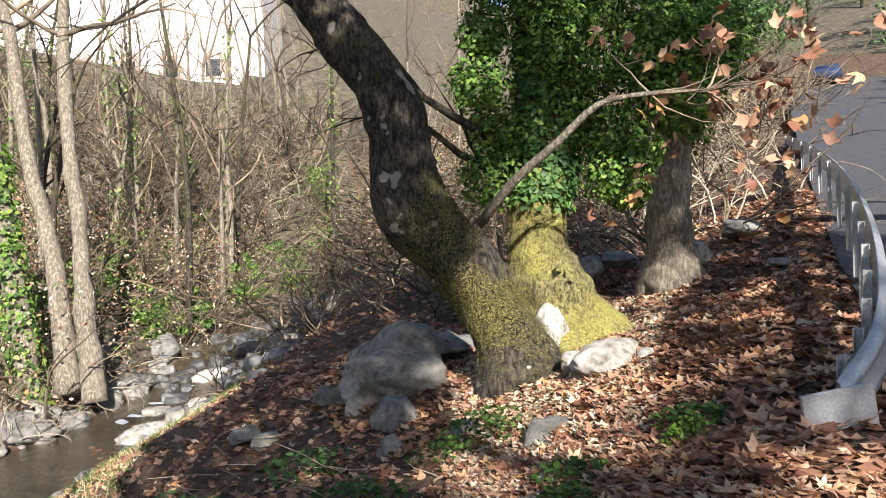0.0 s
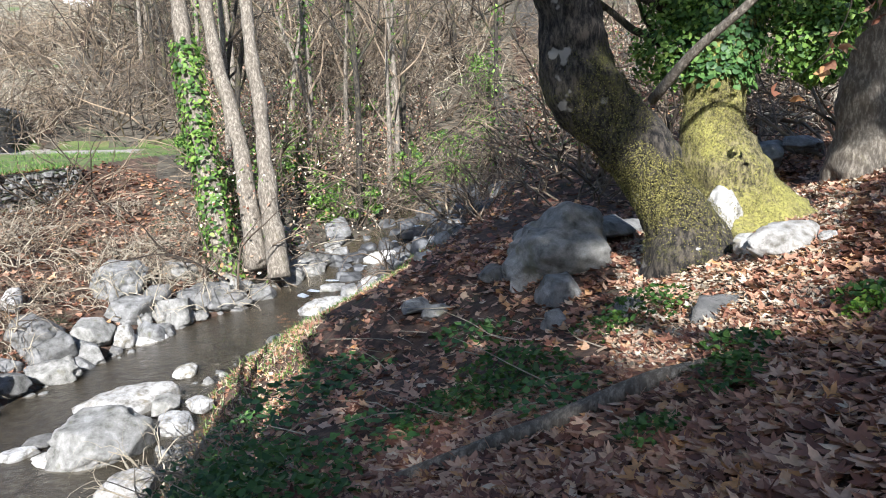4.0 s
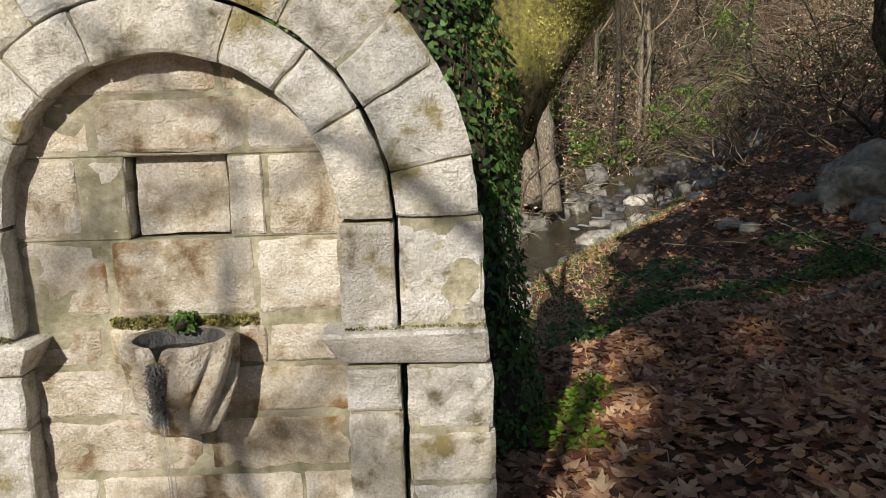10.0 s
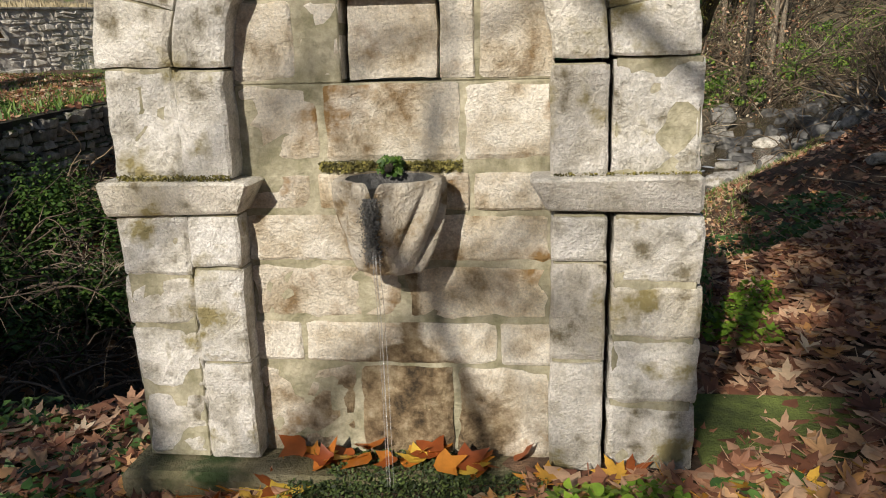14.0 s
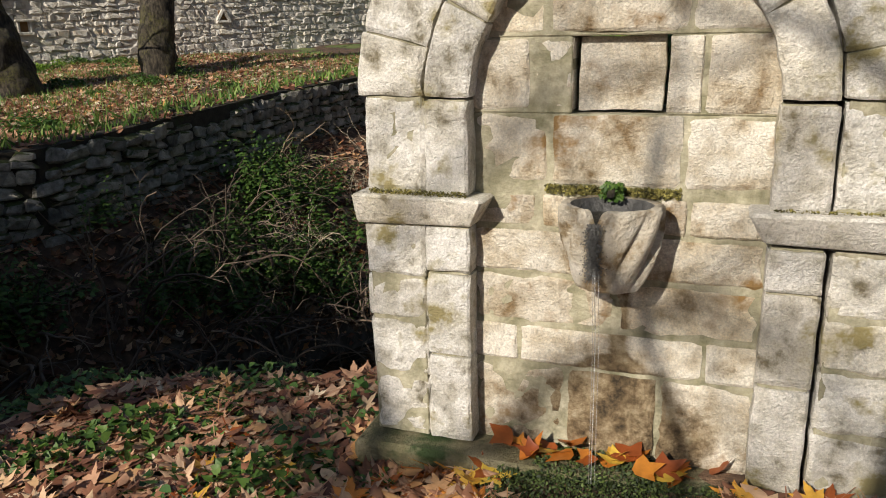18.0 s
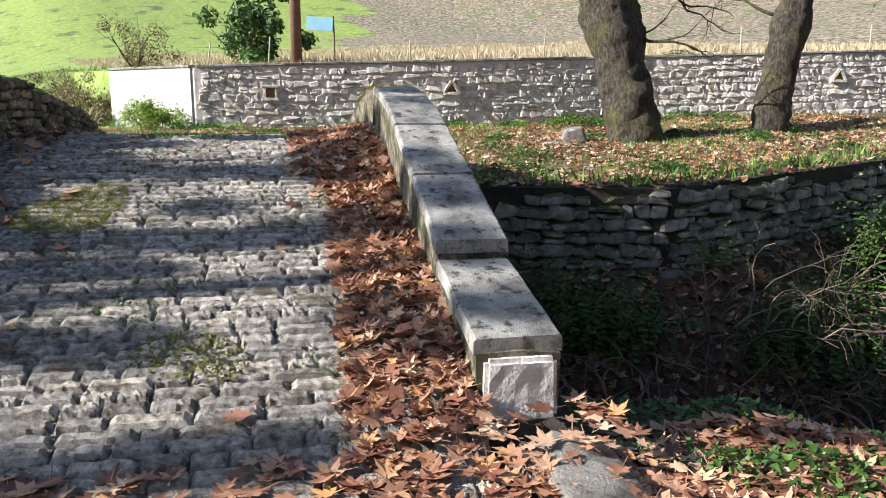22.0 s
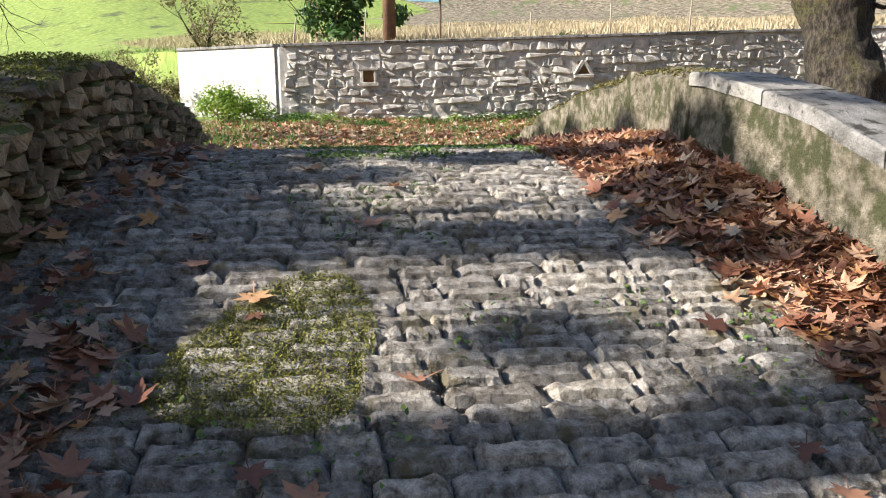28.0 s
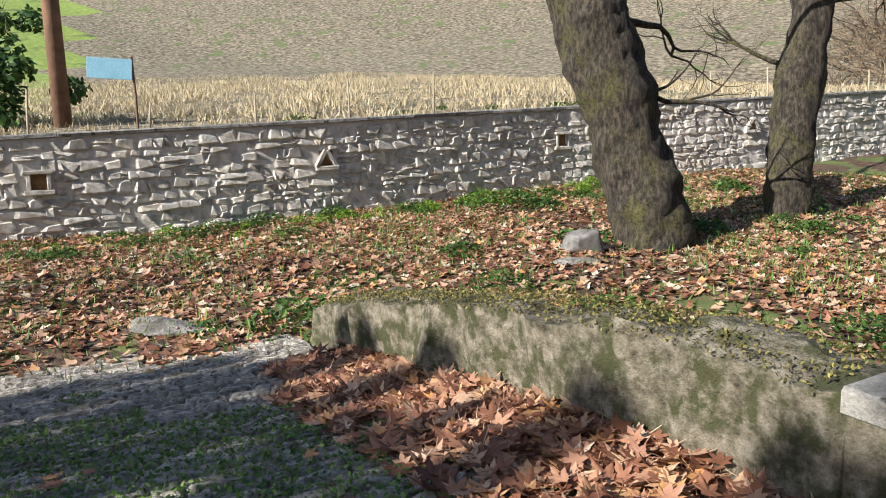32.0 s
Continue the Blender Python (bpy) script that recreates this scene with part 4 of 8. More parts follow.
PLANE, PLANE_T = plane_leaf()
PALM, PALM_T = leaf_shape(5)
PALM3, PALM3_T = leaf_shape(3)
OVAL, OVAL_T = np.array([(0, -0.5), (0.26, -0.1), (0.2, 0.22), (0, 0.5), (-0.2, 0.22), (-0.26, -0.1)]), np.array([(0, 1, 2), (0, 2, 3), (0, 3, 4), (0, 4, 5)])
BLADE, BLADE_T = np.array([(-0.05, 0), (0.05, 0), (0.0, 1)]), np.array([(0, 1, 2)])


def spread(name, shape, tris, places, size, normals, mat, curl=0.25, spin=None):
    """One mesh of many small leaves. places, normals: (n, 3) arrays."""
    k = len(places)
    size = np.broadcast_to(size, (k,))
    nrm = normals / np.maximum(np.linalg.norm(normals, axis=1, keepdims=True), 1e-6)
    ang = nr.uniform(0, 6.283, k) if spin is None else spin
    ref = np.where(np.abs(nrm[:, 2:3]) < 0.9, np.array([[0, 0, 1.0]]), np.array([[1.0, 0, 0]]))
    t1 = np.cross(ref, nrm)
    t1 /= np.linalg.norm(t1, axis=1, keepdims=True)
    t2 = np.cross(nrm, t1)
    c, s = np.cos(ang)[:, None], np.sin(ang)[:, None]
    e1, e2 = c * t1 + s * t2, -s * t1 + c * t2
    cu = nr.uniform(-0.3, 1.6, (k, 1)) * curl
    fold = nr.uniform(-0.5, 1, (k, 1)) * curl
    x, y = shape[:, 0][None], shape[:, 1][None]
    z = cu * (x * x + y * y) * 1.4 + fold * np.abs(x)
    v = places[:, None] + size[:, None, None] * (x[..., None] * e1[:, None] + y[..., None] * e2[:, None] + z[..., None] * nrm[:, None])
    t = (tris[None] + (np.arange(k) * len(shape))[:, None, None]).reshape(-1, 3)
    return fast_mesh(name, v.reshape(-1, 3), t, mat)


def upright(k, lean):
    """Mostly upward normals."""
    return np.concatenate([nr.normal(0, lean, (k, 2)), np.ones((k, 1))], 1)


def twig_mesh(name, stems, mat, sides=3):
    """Thin tubes from a list of (points, radius at the foot)."""
    vs, ts, n = [], [], 0
    for pts, r0 in stems:
        p = np.asarray(pts, float)
        m = len(p)
        way = np.gradient(p, axis=0)
        way /= np.maximum(np.linalg.norm(way, axis=1, keepdims=True), 1e-9)
        a = np.cross(way, [0.31, 0.17, 0.93])
        a /= np.maximum(np.linalg.norm(a, axis=1, keepdims=True), 1e-9)
        b2 = np.cross(way, a)
        r = r0 * np.linspace(1, 0.25, m)[:, None]
        ring = [p + r * (math.cos(q) * a + math.sin(q) * b2) for q in np.arange(sides) * 2 * math.pi / sides]
        vs.append(np.stack(ring, 1).reshape(-1, 3))
        i = np.arange(m - 1)[:, None] * sides
        for q in range(sides):
            u, w = i + q, i + (q + 1) % sides
            ts.append(np.concatenate([np.concatenate([u, w, w + sides], 1), np.concatenate([u, w + sides, u + sides], 1)]) + n)
        n += m * sides
    return fast_mesh(name, np.concatenate(vs), np.concatenate(ts), mat)


def wander(start, way, length, segs, bend, droop=0.0, rng=nr):
    """A crooked line."""
    p, w = np.array(start, float), np.array(way, float)
    w /= np.linalg.norm(w)
    out = [p.copy()]
    for _ in range(segs):
        w = w + rng.normal(0, bend, 3) + np.array([0, 0, droop])
        w /= np.linalg.norm(w)
        p = p + w * length / segs
        out.append(p.copy())
    return np.array(out)


def limbs(start, way, length, radius, depth, out, bend=0.16, forks=3, lift=0.03):
    """Branches of branches, into the list out."""
    line = wander(start, way, length, 7 if depth > 1 else 5, bend, lift)
    out.append((line, radius))
    if depth <= 0:
        return
    for _ in range(forks):
        k = nr.integers(2, len(line))
        w = (line[k] - line[k - 1]) / np.linalg.norm(line[k] - line[k - 1]) + nr.normal(0, 0.55, 3)
        limbs(line[k], w, length * nr.uniform(0.45, 0.75), radius * (1 - 0.6 * k / len(line)) * 0.6, depth - 1, out, bend * 1.15, forks, lift)


def rock_mesh(seed, squash=0.7, rough=0.28, subdiv=3, cuts=True):
    bm = bmesh.new()
    bmesh.ops.create_icosphere(bm, subdivisions=subdiv + 1, radius=0.5)
    for v in bm.verts:
        d = v.co.normalized()
        q = d * 1.1 + Vector((seed * 7.3, seed * 3.1, seed))
        r = 1 + rough * noise.noise(q) * 1.6 + 0.14 * noise.noise(q * 2.6) + 0.07 * (0.4 - abs(noise.noise(q * 4.5))) + 0.05 * noise.noise(q * 8) + 0.03 * noise.noise(q * 17)
        for ax in ((1, 0.3, 0.2), (-0.6, 0.9, 0.1), (0.1, -0.8, 0.7), (-0.3, -0.2, 1), (-0.9, -0.5, 0.3), (0.5, 0.6, 0.6), (0.7, -0.7, -0.1)) if cuts else ():
            w = Vector(ax).normalized()
            lim = 0.74 + 0.24 * noise.noise(w * 5 + Vector((seed, 0, 0)))
            r = min(r, lim / max(d.dot(w), 0.3)) if d.dot(w) > 0.3 else r
        v.co = Vector((d.x * r, d.y * r, d.z * r * squash)) * 0.5
    me = bpy.data.meshes.new("rock")
    bm.to_mesh(me)
    bm.free()
    me.materials.append(M_ROCK)
    me.shade_smooth()
    return me


ROCKS = [rock_mesh(s, q) for s, q in ((1, 0.7), (2, 0.55), (3, 0.8), (4, 0.6), (5, 0.7), (6, 0.5), (7, 0.9))] + [rock_mesh(23, 0.9, 0.08, 4, False), rock_mesh(13, 0.7, 0.3, 4, False), rock_mesh(37, 0.72, 0.20, 4, False), rock_mesh(41, 0.8, 0.24, 4), rock_mesh(43, 0.9, 0.2, 3), rock_mesh(47, 0.7, 0.24, 3), rock_mesh(53, 0.75, 0.26, 3), rock_mesh(59, 0.75, 0.22, 4)]
for k in (11, 12, 13):
    ROCKS[k].materials.clear()
    ROCKS[k].materials.append(M_ROCK_WHITE)


def rock(x, y, z, size, k, rz=0.0, label="grey weathered boulder on the stream bank", group="", stretch=(1, 1, 1), tip=0.0, mesh=None):
    ob = new("boulder" if size > 0.55 else "rock", ROCKS[k if k < 15 and size and label.find("rounded") < 0 and label.find("cobble") < 0 else k % 7] if mesh is None else mesh)
    ob.matrix_basis = Matrix.LocRotScale((x, y, z), Euler((tip, tip * 0.6, rz)), Vector(stretch) * size)
    return tagged(ob, label, "rock", group)


# ---- rubble walls ----
def run_of(line):
    """Cumulative lengths of a polyline, and a function that gives place and way at a length."""
    pts = [Vector((*p[:2], 0)) for p in line]
    cum = [0.0]
    for a, c in zip(pts[:-1], pts[1:]):
        cum.append(cum[-1] + (c - a).length)

    def spot(u):
        for a, c, u0, u1 in zip(pts[:-1], pts[1:], cum[:-1], cum[1:]):
            if u <= u1 or u1 == cum[-1]:
                w = (c - a).normalized()
                return a + w * (u - u0), w
    return cum, spot


def wall_body(line, half, low, high, mat, name, parent, label=""):
    """A solid wall along a polyline."""
    pts = [Vector((*p[:2], 0)) for p in line]
    v, f = [], []
    for i, p in enumerate(pts):
        w = (pts[min(i + 1, len(pts) - 1)] - pts[max(i - 1, 0)]).normalized()
        s = Vector((-w.y, w.x, 0))
        for side in (-1, 1):
            q = p + s * half * side
            v += [(q.x, q.y, low(q.x, q.y)), (q.x, q.y, high(q.x, q.y))]
    for i in range(len(pts) - 1):
        a = 4 * i
        f += [(a, a + 1, a + 5, a + 4), (a + 2, a + 6, a + 7, a + 3), (a + 1, a + 3, a + 7, a + 5), (a, a + 4, a + 6, a + 2)]
    f += [(0, 2, 3, 1), (a + 4, a + 5, a + 7, a + 6)]
    return part(name, mesh_of(name, v, f, mat, False), parent, label)


def courses(length, tall, w0, w1, h0, h1, rng):
    """Rough courses: (u, h, width, height) of each stone; tall is a function of u."""
    out, h = [], 0.0
    while True:
        hh = rng.uniform(h0, h1)
        u, some = 0.0, False
        while u < length:
            w = min(rng.uniform(w0, w1), length - u + 0.01)
            if h + hh * 0.6 < tall(u):
                part_h = min(hh, tall(u) - h)
                if rng.random() < 0.2 and part_h > h0:
                    out += [(u, h, w, part_h * 0.5), (u, h + part_h * 0.5, w, part_h * 0.5)]
                else:
                    out.append((u, h, w, part_h * rng.uniform(0.9, 1.0)))
                some = True
            u += w
        h += hh
        if not some:
            return out


def stone_face(name, stones, spot, side, half, low, mat, parent, near, limit=300, proud=0.035, holes=()):
    """Stones on one face of a wall: the near ones as parts of their own, the rest joined."""
    rng = random.Random(len(stones))
    shared = []
    for _ in range(8):
        v, f = block((-0.5, -0.5, -0.5), (0.5, 0.5, 0.5), 0.17, 0.15, rng)
        shared.append(mesh_of("stone", v, f, mat, False))
    rest, count = [], 0
    for u, h, w, hh in stones:
        p, way = spot(u + w / 2)
        if any(abs(u + w / 2 - c) < r + w * 0.5 and abs(h + hh / 2 - z) < r + hh * 0.5 for c, z, r in holes):
            continue
        s = Vector((-way.y, way.x, 0)) * side
        q = p + s * (half - 0.075 + rng.uniform(0, proud) + 0.012)
        z0 = low(q.x, q.y)
        m = Matrix.Translation((q.x, q.y, z0 + h + hh / 2)) @ Matrix(((way.x, s.x, 0, 0), (way.y, s.y, 0, 0), (0, 0, 1, 0), (0, 0, 0, 1))) @ Matrix.Rotation(rng.uniform(-0.16, 0.16), 4, "Y") @ Matrix.Diagonal((w * 0.99, 0.16, hh * 0.98, 1))
        k = rng.randrange(8)
        if near(q) and count < limit:
            part("stone", shared[k], parent, m=m)
            count += 1
        else:
            me = shared[k]
            rest.append(([m @ x.co for x in me.vertices], [tuple(g.vertices) for g in me.polygons]))
    if rest:
        ob = part("stonework", mesh_of(name, *join_fast(rest), mat, False), parent, "coursed rubble stones")
        ob["kind"] = "stuff"


def join_fast(pieces):
    verts, faces = [], []
    for v, f in pieces:
        n = len(verts)
        verts.extend(v)
        faces.extend([tuple(i + n for i in r) for r in f])
    return verts, faces


rw = random.Random(5)
field_wall = thing("field_wall", (0, 0, 0), "pale rubble stone field wall with small square and triangular weep holes", "wall", kind="structure")
cum, spot = run_of(WALL)
base_z = lambda x, y: terrace_z(x, y) - 0.15
wall_body(WALL, 0.24, base_z, lambda x, y: wall_top(y) - 0.06, M_RUBBLE_JOINT, "wall_core", field_wall, "pale mortar core")
for i in range(len(WALL) - 1):
    n_seg = max(1, int((cum[i + 1] - cum[i]) / 1.6))
    for j in range(n_seg):
        u0, u1 = cum[i] + (cum[i + 1] - cum[i]) * j / n_seg, cum[i] + (cum[i + 1] - cum[i]) * (j + 1) / n_seg
        a, w = spot(u0 + 0.001)
        c, _ = spot(u1 - 0.002)
        mid = (a + c) / 2
        v, f = block((-(u1 - u0) / 2, -0.29, -0.06), ((u1 - u0) / 2, 0.29, 0.0), 0.01, 0.006, rw)
        slope = (wall_top(c.y) - wall_top(a.y)) / max(u1 - u0, 0.01)
        m = Matrix.Translation((mid.x, mid.y, wall_top(mid.y))) @ Matrix.Rotation(math.atan2(w.y, w.x), 4, "Z") @ Matrix.Rotation(-math.atan(slope), 4, "Y")
        part("cap_stone", mesh_of("cap_stone", v, f, M_COPING, False), field_wall, m=m)
HOLES = []
for hx, hy, hz, kind in ((-18.4, 2.7, 1.50, 0), (-16.65, 6.55, 1.66, 1), (-14.91, 11.2, 1.82, 0), (-12.62, 15.48, 2.03, 1), (-9.9, 21, 2.2, 0)):
    best = min(np.arange(0, cum[-1], 0.05), key=lambda u: (spot(u)[0] - Vector((hx, hy, 0))).length)
    p, w = spot(best)
    HOLES.append((best, hz - base_z(p.x, p.y), 0.11))
    s = Vector((w.y, -w.x, 0))
    m = Matrix.Translation((p.x, p.y, hz)) @ Matrix(((w.x, s.x, 0, 0), (w.y, s.y, 0, 0), (0, 0, 1, 0), (0, 0, 0, 1)))
    fr = [block((-0.16, 0.2, -0.15), (-0.105, 0.31, 0.13), 0.01, 0.005, rw), block((0.105, 0.2, -0.15), (0.16, 0.31, 0.13), 0.01, 0.005, rw),
          block((-0.2, 0.2, 0.11), (0.2, 0.32, 0.17), 0.01, 0.005, rw), block((-0.2, 0.2, -0.18), (0.2, 0.32, -0.11), 0.01, 0.005, rw)]
    if kind:
        a1 = block((-0.04, 0.2, -0.16), (0.03, 0.32, 0.17), 0.01, 0.005, rw)
        fr = [([Matrix.Translation((sx * 0.1, 0, 0)) @ Matrix.Rotation(sx * -0.55, 4, "Y") @ Vector(q) for q in a1[0]], a1[1]) for sx in (-1, 1)] + [fr[3]]
    hole = part("weep_hole", mesh_of("weep_hole", *join(*fr), M_RUBBLE, False), field_wall, "stone-framed weep hole", m)
    part("hole_back", mesh_of("hole_back", *block((-0.12, 0.18, -0.14), (0.12, 0.25, 0.14), 0.004, 0, rw), material("hole_shade", [(0.3, (0.16, 0.085, 0.03)), (0.7, (0.30, 0.17, 0.07))], 5, 30, 0.95, 0.2), False), hole, "dark recess")
stones = courses(cum[-1], lambda u: wall_top(spot(u)[0].y) - 0.08 - base_z(spot(u)[0].x, spot(u)[0].y), 0.11, 0.36, 0.10, 0.21, rw)
stones = [q for q in stones if q[0] > cum[1] - 0.05]
wall_body(WALL[:2], 0.262, base_z, lambda x, y: wall_top(y) - 0.07, M_LIMEWASH, "plaster", field_wall, "bright limewashed end of the wall")
stone_face("stonework", stones, spot, -1, 0.24, base_z, M_RUBBLE, field_wall, lambda q: -1 < q.y < 8.5 and q.x > -19, proud=0.022, holes=HOLES)

terrace_wall = thing("terrace_wall", (0, 0, 0), "low dark dry-stone retaining wall above the gully", "wall", kind="structure")
TW = TERRACE[1:9]
tcum, tspot = run_of(TW)
t_low = lambda x, y: terrace_z(x, y) - 1.05
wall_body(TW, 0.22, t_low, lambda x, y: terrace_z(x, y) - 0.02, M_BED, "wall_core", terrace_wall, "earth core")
stones = courses(tcum[-1], lambda u: 0.98 + 0.07 * math.sin(u * 1.3) + 0.04 * math.sin(u * 3.7), 0.12, 0.36, 0.08, 0.19, rw)
stone_face("drystone", stones, tspot, 1, 0.22, t_low, M_DRY, terrace_wall, lambda q: 1.0 < q.y < 9, limit=160, proud=0.09)

# ---- trees ----
def at_bend(pts, k):
    return spline(pts, k)


def radii_of(rs, k):
    return list(np.interp(np.linspace(0, 1, k), np.linspace(0, 1, len(rs)), rs))


def trunk_part(tree, pts, rs, mat, name="trunk", label="", segs=44, rough=0.5, k=80, seed=1):
    v, f = tube(at_bend(pts, k), radii_of(rs, k), segs, rough, seed)
    return part(name, mesh_of(name, v, f, mat), tree, label)


def crown_part(tree, starts, mat, name="branch", depth=2, length=2.6, radius=0.07, forks=3, lift=0.02, label="bare crooked branches"):
    out = []
    for p, w, scale in starts:
        limbs(p, w, length * scale, radius * scale, depth, out, 0.17, forks, lift)
    ob = part(name, twig_mesh(name, out, mat, 5), tree, label)
    ob["kind"] = "stuff"
    return ob, out


def ivy_on(tree, pts, rs, count, mat, size=0.09, thick=0.10, name="ivy", label="climbing ivy", part_of=None):
    """Ivy leaves over the bark of a trunk."""
    k = 40
    line, rad = np.array([tuple(p) for p in spline(pts, k)]), np.array(radii_of(rs, k))
    i = nr.integers(0, k, count)
    a = nr.uniform(0, 6.283, count)
    way = np.gradient(line, axis=0)[i]
    way /= np.linalg.norm(way, axis=1, keepdims=True)
    e1 = np.cross(way, [0.2, 0.1, 0.95])
    bad = np.linalg.norm(e1, axis=1) < 0.2
    e1[bad] = np.cross(way[bad], [1.0, 0.1, 0])
    e1 /= np.linalg.norm(e1, axis=1, keepdims=True)
    e2 = np.cross(way, e1)
    o = np.cos(a)[:, None] * e1 + np.sin(a)[:, None] * e2
    p = line[i] + o * (rad[i] * 1.04 + nr.uniform(0, thick, count))[:, None] + way * nr.uniform(-0.5, 0.5, (count, 1)) * 0.2
    return part(name, spread(name, PALM3, PALM3_T, p, size * nr.uniform(0.6, 1.3, count), o + nr.normal(0, 0.35, (count, 3)) + np.array([0, 0, 0.35]), mat, 0.2), part_of or tree, label)


def clump(centers, radius, count, size, mat, name, shape=OVAL, tris=OVAL_T, squash=0.8):
    """Leaves in soft clumps round centres."""
    c = np.asarray(centers, float)
    i = nr.integers(0, len(c), count)
    d = nr.normal(0, 1, (count, 3))
    d /= np.linalg.norm(d, axis=1, keepdims=True)
    r = radius * nr.uniform(0.25, 1, count) ** 0.6 * nr.uniform(0.7, 1.3, len(c))[i]
    p = c[i] + d * r[:, None] * np.array([1, 1, squash])
    return spread(name, shape, tris, p, size * nr.uniform(0.6, 1.4, count), d + nr.normal(0, 0.5, (count, 3)) + np.array([0, 0, 0.4]), mat, 0.2)


# the big leaning plane tree with its ivied twin stem
plane = thing("plane_tree", (8.0, 7.2, ground(8.0, 7.2)), "old leaning plane tree with mossy trunk and ivied second stem", "tree")
O = Vector((8.0, 7.2, ground(8.0, 7.2)))


def rel(tree_o, pts):
    return [Vector(p) - tree_o for p in pts]


LEAN = rel(O, [(7.77, 6.97, 0.22), (7.61, 7.06, 0.88), (7.42, 7.17, 1.22), (7.23, 7.22, 1.57), (6.92, 7.33, 1.94), (6.66, 7.47, 2.44), (6.60, 7.52, 3.04), (6.49, 7.58, 3.47), (6.20, 7.74, 3.99), (5.89, 7.91, 4.49), (5.67, 8.15, 4.99)])
LEAN_R = [0.58, 0.36, 0.31, 0.34, 0.36, 0.35, 0.33, 0.31, 0.30, 0.29, 0.24]
trunk_part(plane, LEAN, LEAN_R, M_BARK_LEAN, "trunk", "mossy leaning trunk with peeling bark above", seed=3)
TWIN = rel(O, [(8.72, 7.60, 0.50), (8.61, 7.67, 1.15), (8.47, 7.75, 1.83), (8.48, 7.75, 2.38), (8.56, 7.72, 2.99), (8.67, 7.78, 3.63), (8.73, 7.87, 4.48), (8.79, 7.97, 5.50)])
TWIN_R = [0.92, 0.52, 0.34, 0.34, 0.36, 0.34, 0.30, 0.26]
trunk_part(plane, TWIN, TWIN_R, M_BARK_MOSS, "stem", "mossy ivied stem", seed=5)
crown_part(plane, [(LEAN[-1], (-0.5, 0.2, 1), 1.3), (LEAN[-1], (0.3, -0.2, 1), 1.2), (LEAN[-2], (-0.8, 0.2, 0.3), 0.8), (TWIN[-1], (0.2, 0.3, 1), 1.2), (TWIN[3], (-1.0, 0.5, 0.5), 1.0), (TWIN[4], (-1.0, 0.3, 0.2), 1.1)], M_BARK_DARK, depth=3)
stick = [(7.30, 7.13, 2.14), (7.36, 6.54, 2.54), (7.53, 6.00, 2.88), (7.74, 5.66, 3.18), (8.02, 5.29, 3.23), (8.39, 4.98, 3.22)]
v, f = tube(spline(rel(O, stick), 16), radii_of([0.055, 0.042, 0.028, 0.015], 16), 8, 0.3, 4)
part("branch", mesh_of("branch", v, f, M_BARK_PALE), plane, "pale dead branch")
fine = []
for p in rel(O, stick)[-2:]:
    for _ in range(6):
        limbs(p, (nr.normal(0.6, 0.4), nr.normal(-0.2, 0.4), nr.normal(-0.1, 0.4)), 0.9, 0.014, 1, fine)
part("twig", twig_mesh("twig", fine, M_TWIG), plane, "thin drooping twigs")
tips = np.array([q[0][-1] for q in fine])
part("withered_leaf", spread("withered_leaf", PALM, PALM_T, np.repeat(tips, 3, 0) + nr.normal(0, 0.06, (3 * len(tips), 3)), 0.17, nr.normal(0, 1, (3 * len(tips), 3)), M_LEAF, 0.6), plane, "withered brown leaves still hanging")["kind"] = "stuff"
CROWN = [(7.95, 7.95, 4.43), (7.87, 7.98, 3.82), (8.03, 7.89, 3.27), (8.33, 7.73, 3.12), (8.01, 7.89, 2.73), (8.54, 7.63, 4.13), (8.76, 7.50, 3.58), (8.73, 7.53, 4.40), (9.02, 7.38, 3.98), (9.11, 7.32, 3.23), (9.27, 7.22, 2.75), (9.38, 7.16, 2.50), (9.52, 7.09, 3.01), (9.66, 7.03, 3.55), (9.50, 7.12, 4.10), (9.85, 6.93, 4.02), (10.16, 6.77, 4.28), (10.30, 6.64, 4.07), (10.02, 6.84, 3.60), (10.43, 6.58, 4.40), (9.75, 6.99, 4.50), (9.16, 7.31, 4.65), (8.50, 7.66, 4.75), (8.04, 7.91, 5.10), (8.82, 7.50, 5.34), (9.42, 7.18, 5.19), (10.19, 6.77, 5.02)]
part("ivy", clump(rel(O, CROWN), 0.40, 36000, 0.07, M_IVYLIT, "ivy", PALM3, PALM3_T, 0.9), plane, "dense ivy crown in sunlit bright green")
ivy_on(plane, TWIN[3:], TWIN_R[3:], 5000, M_IVY)

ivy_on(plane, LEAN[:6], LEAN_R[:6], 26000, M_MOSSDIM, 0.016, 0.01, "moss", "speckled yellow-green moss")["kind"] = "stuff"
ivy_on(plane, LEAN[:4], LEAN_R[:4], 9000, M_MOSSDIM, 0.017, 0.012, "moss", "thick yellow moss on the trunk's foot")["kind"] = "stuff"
ivy_on(plane, TWIN[:4], TWIN_R[:4], 16000, M_MOSSDIM, 0.015, 0.01, "moss", "speckled yellow-green moss")["kind"] = "stuff"

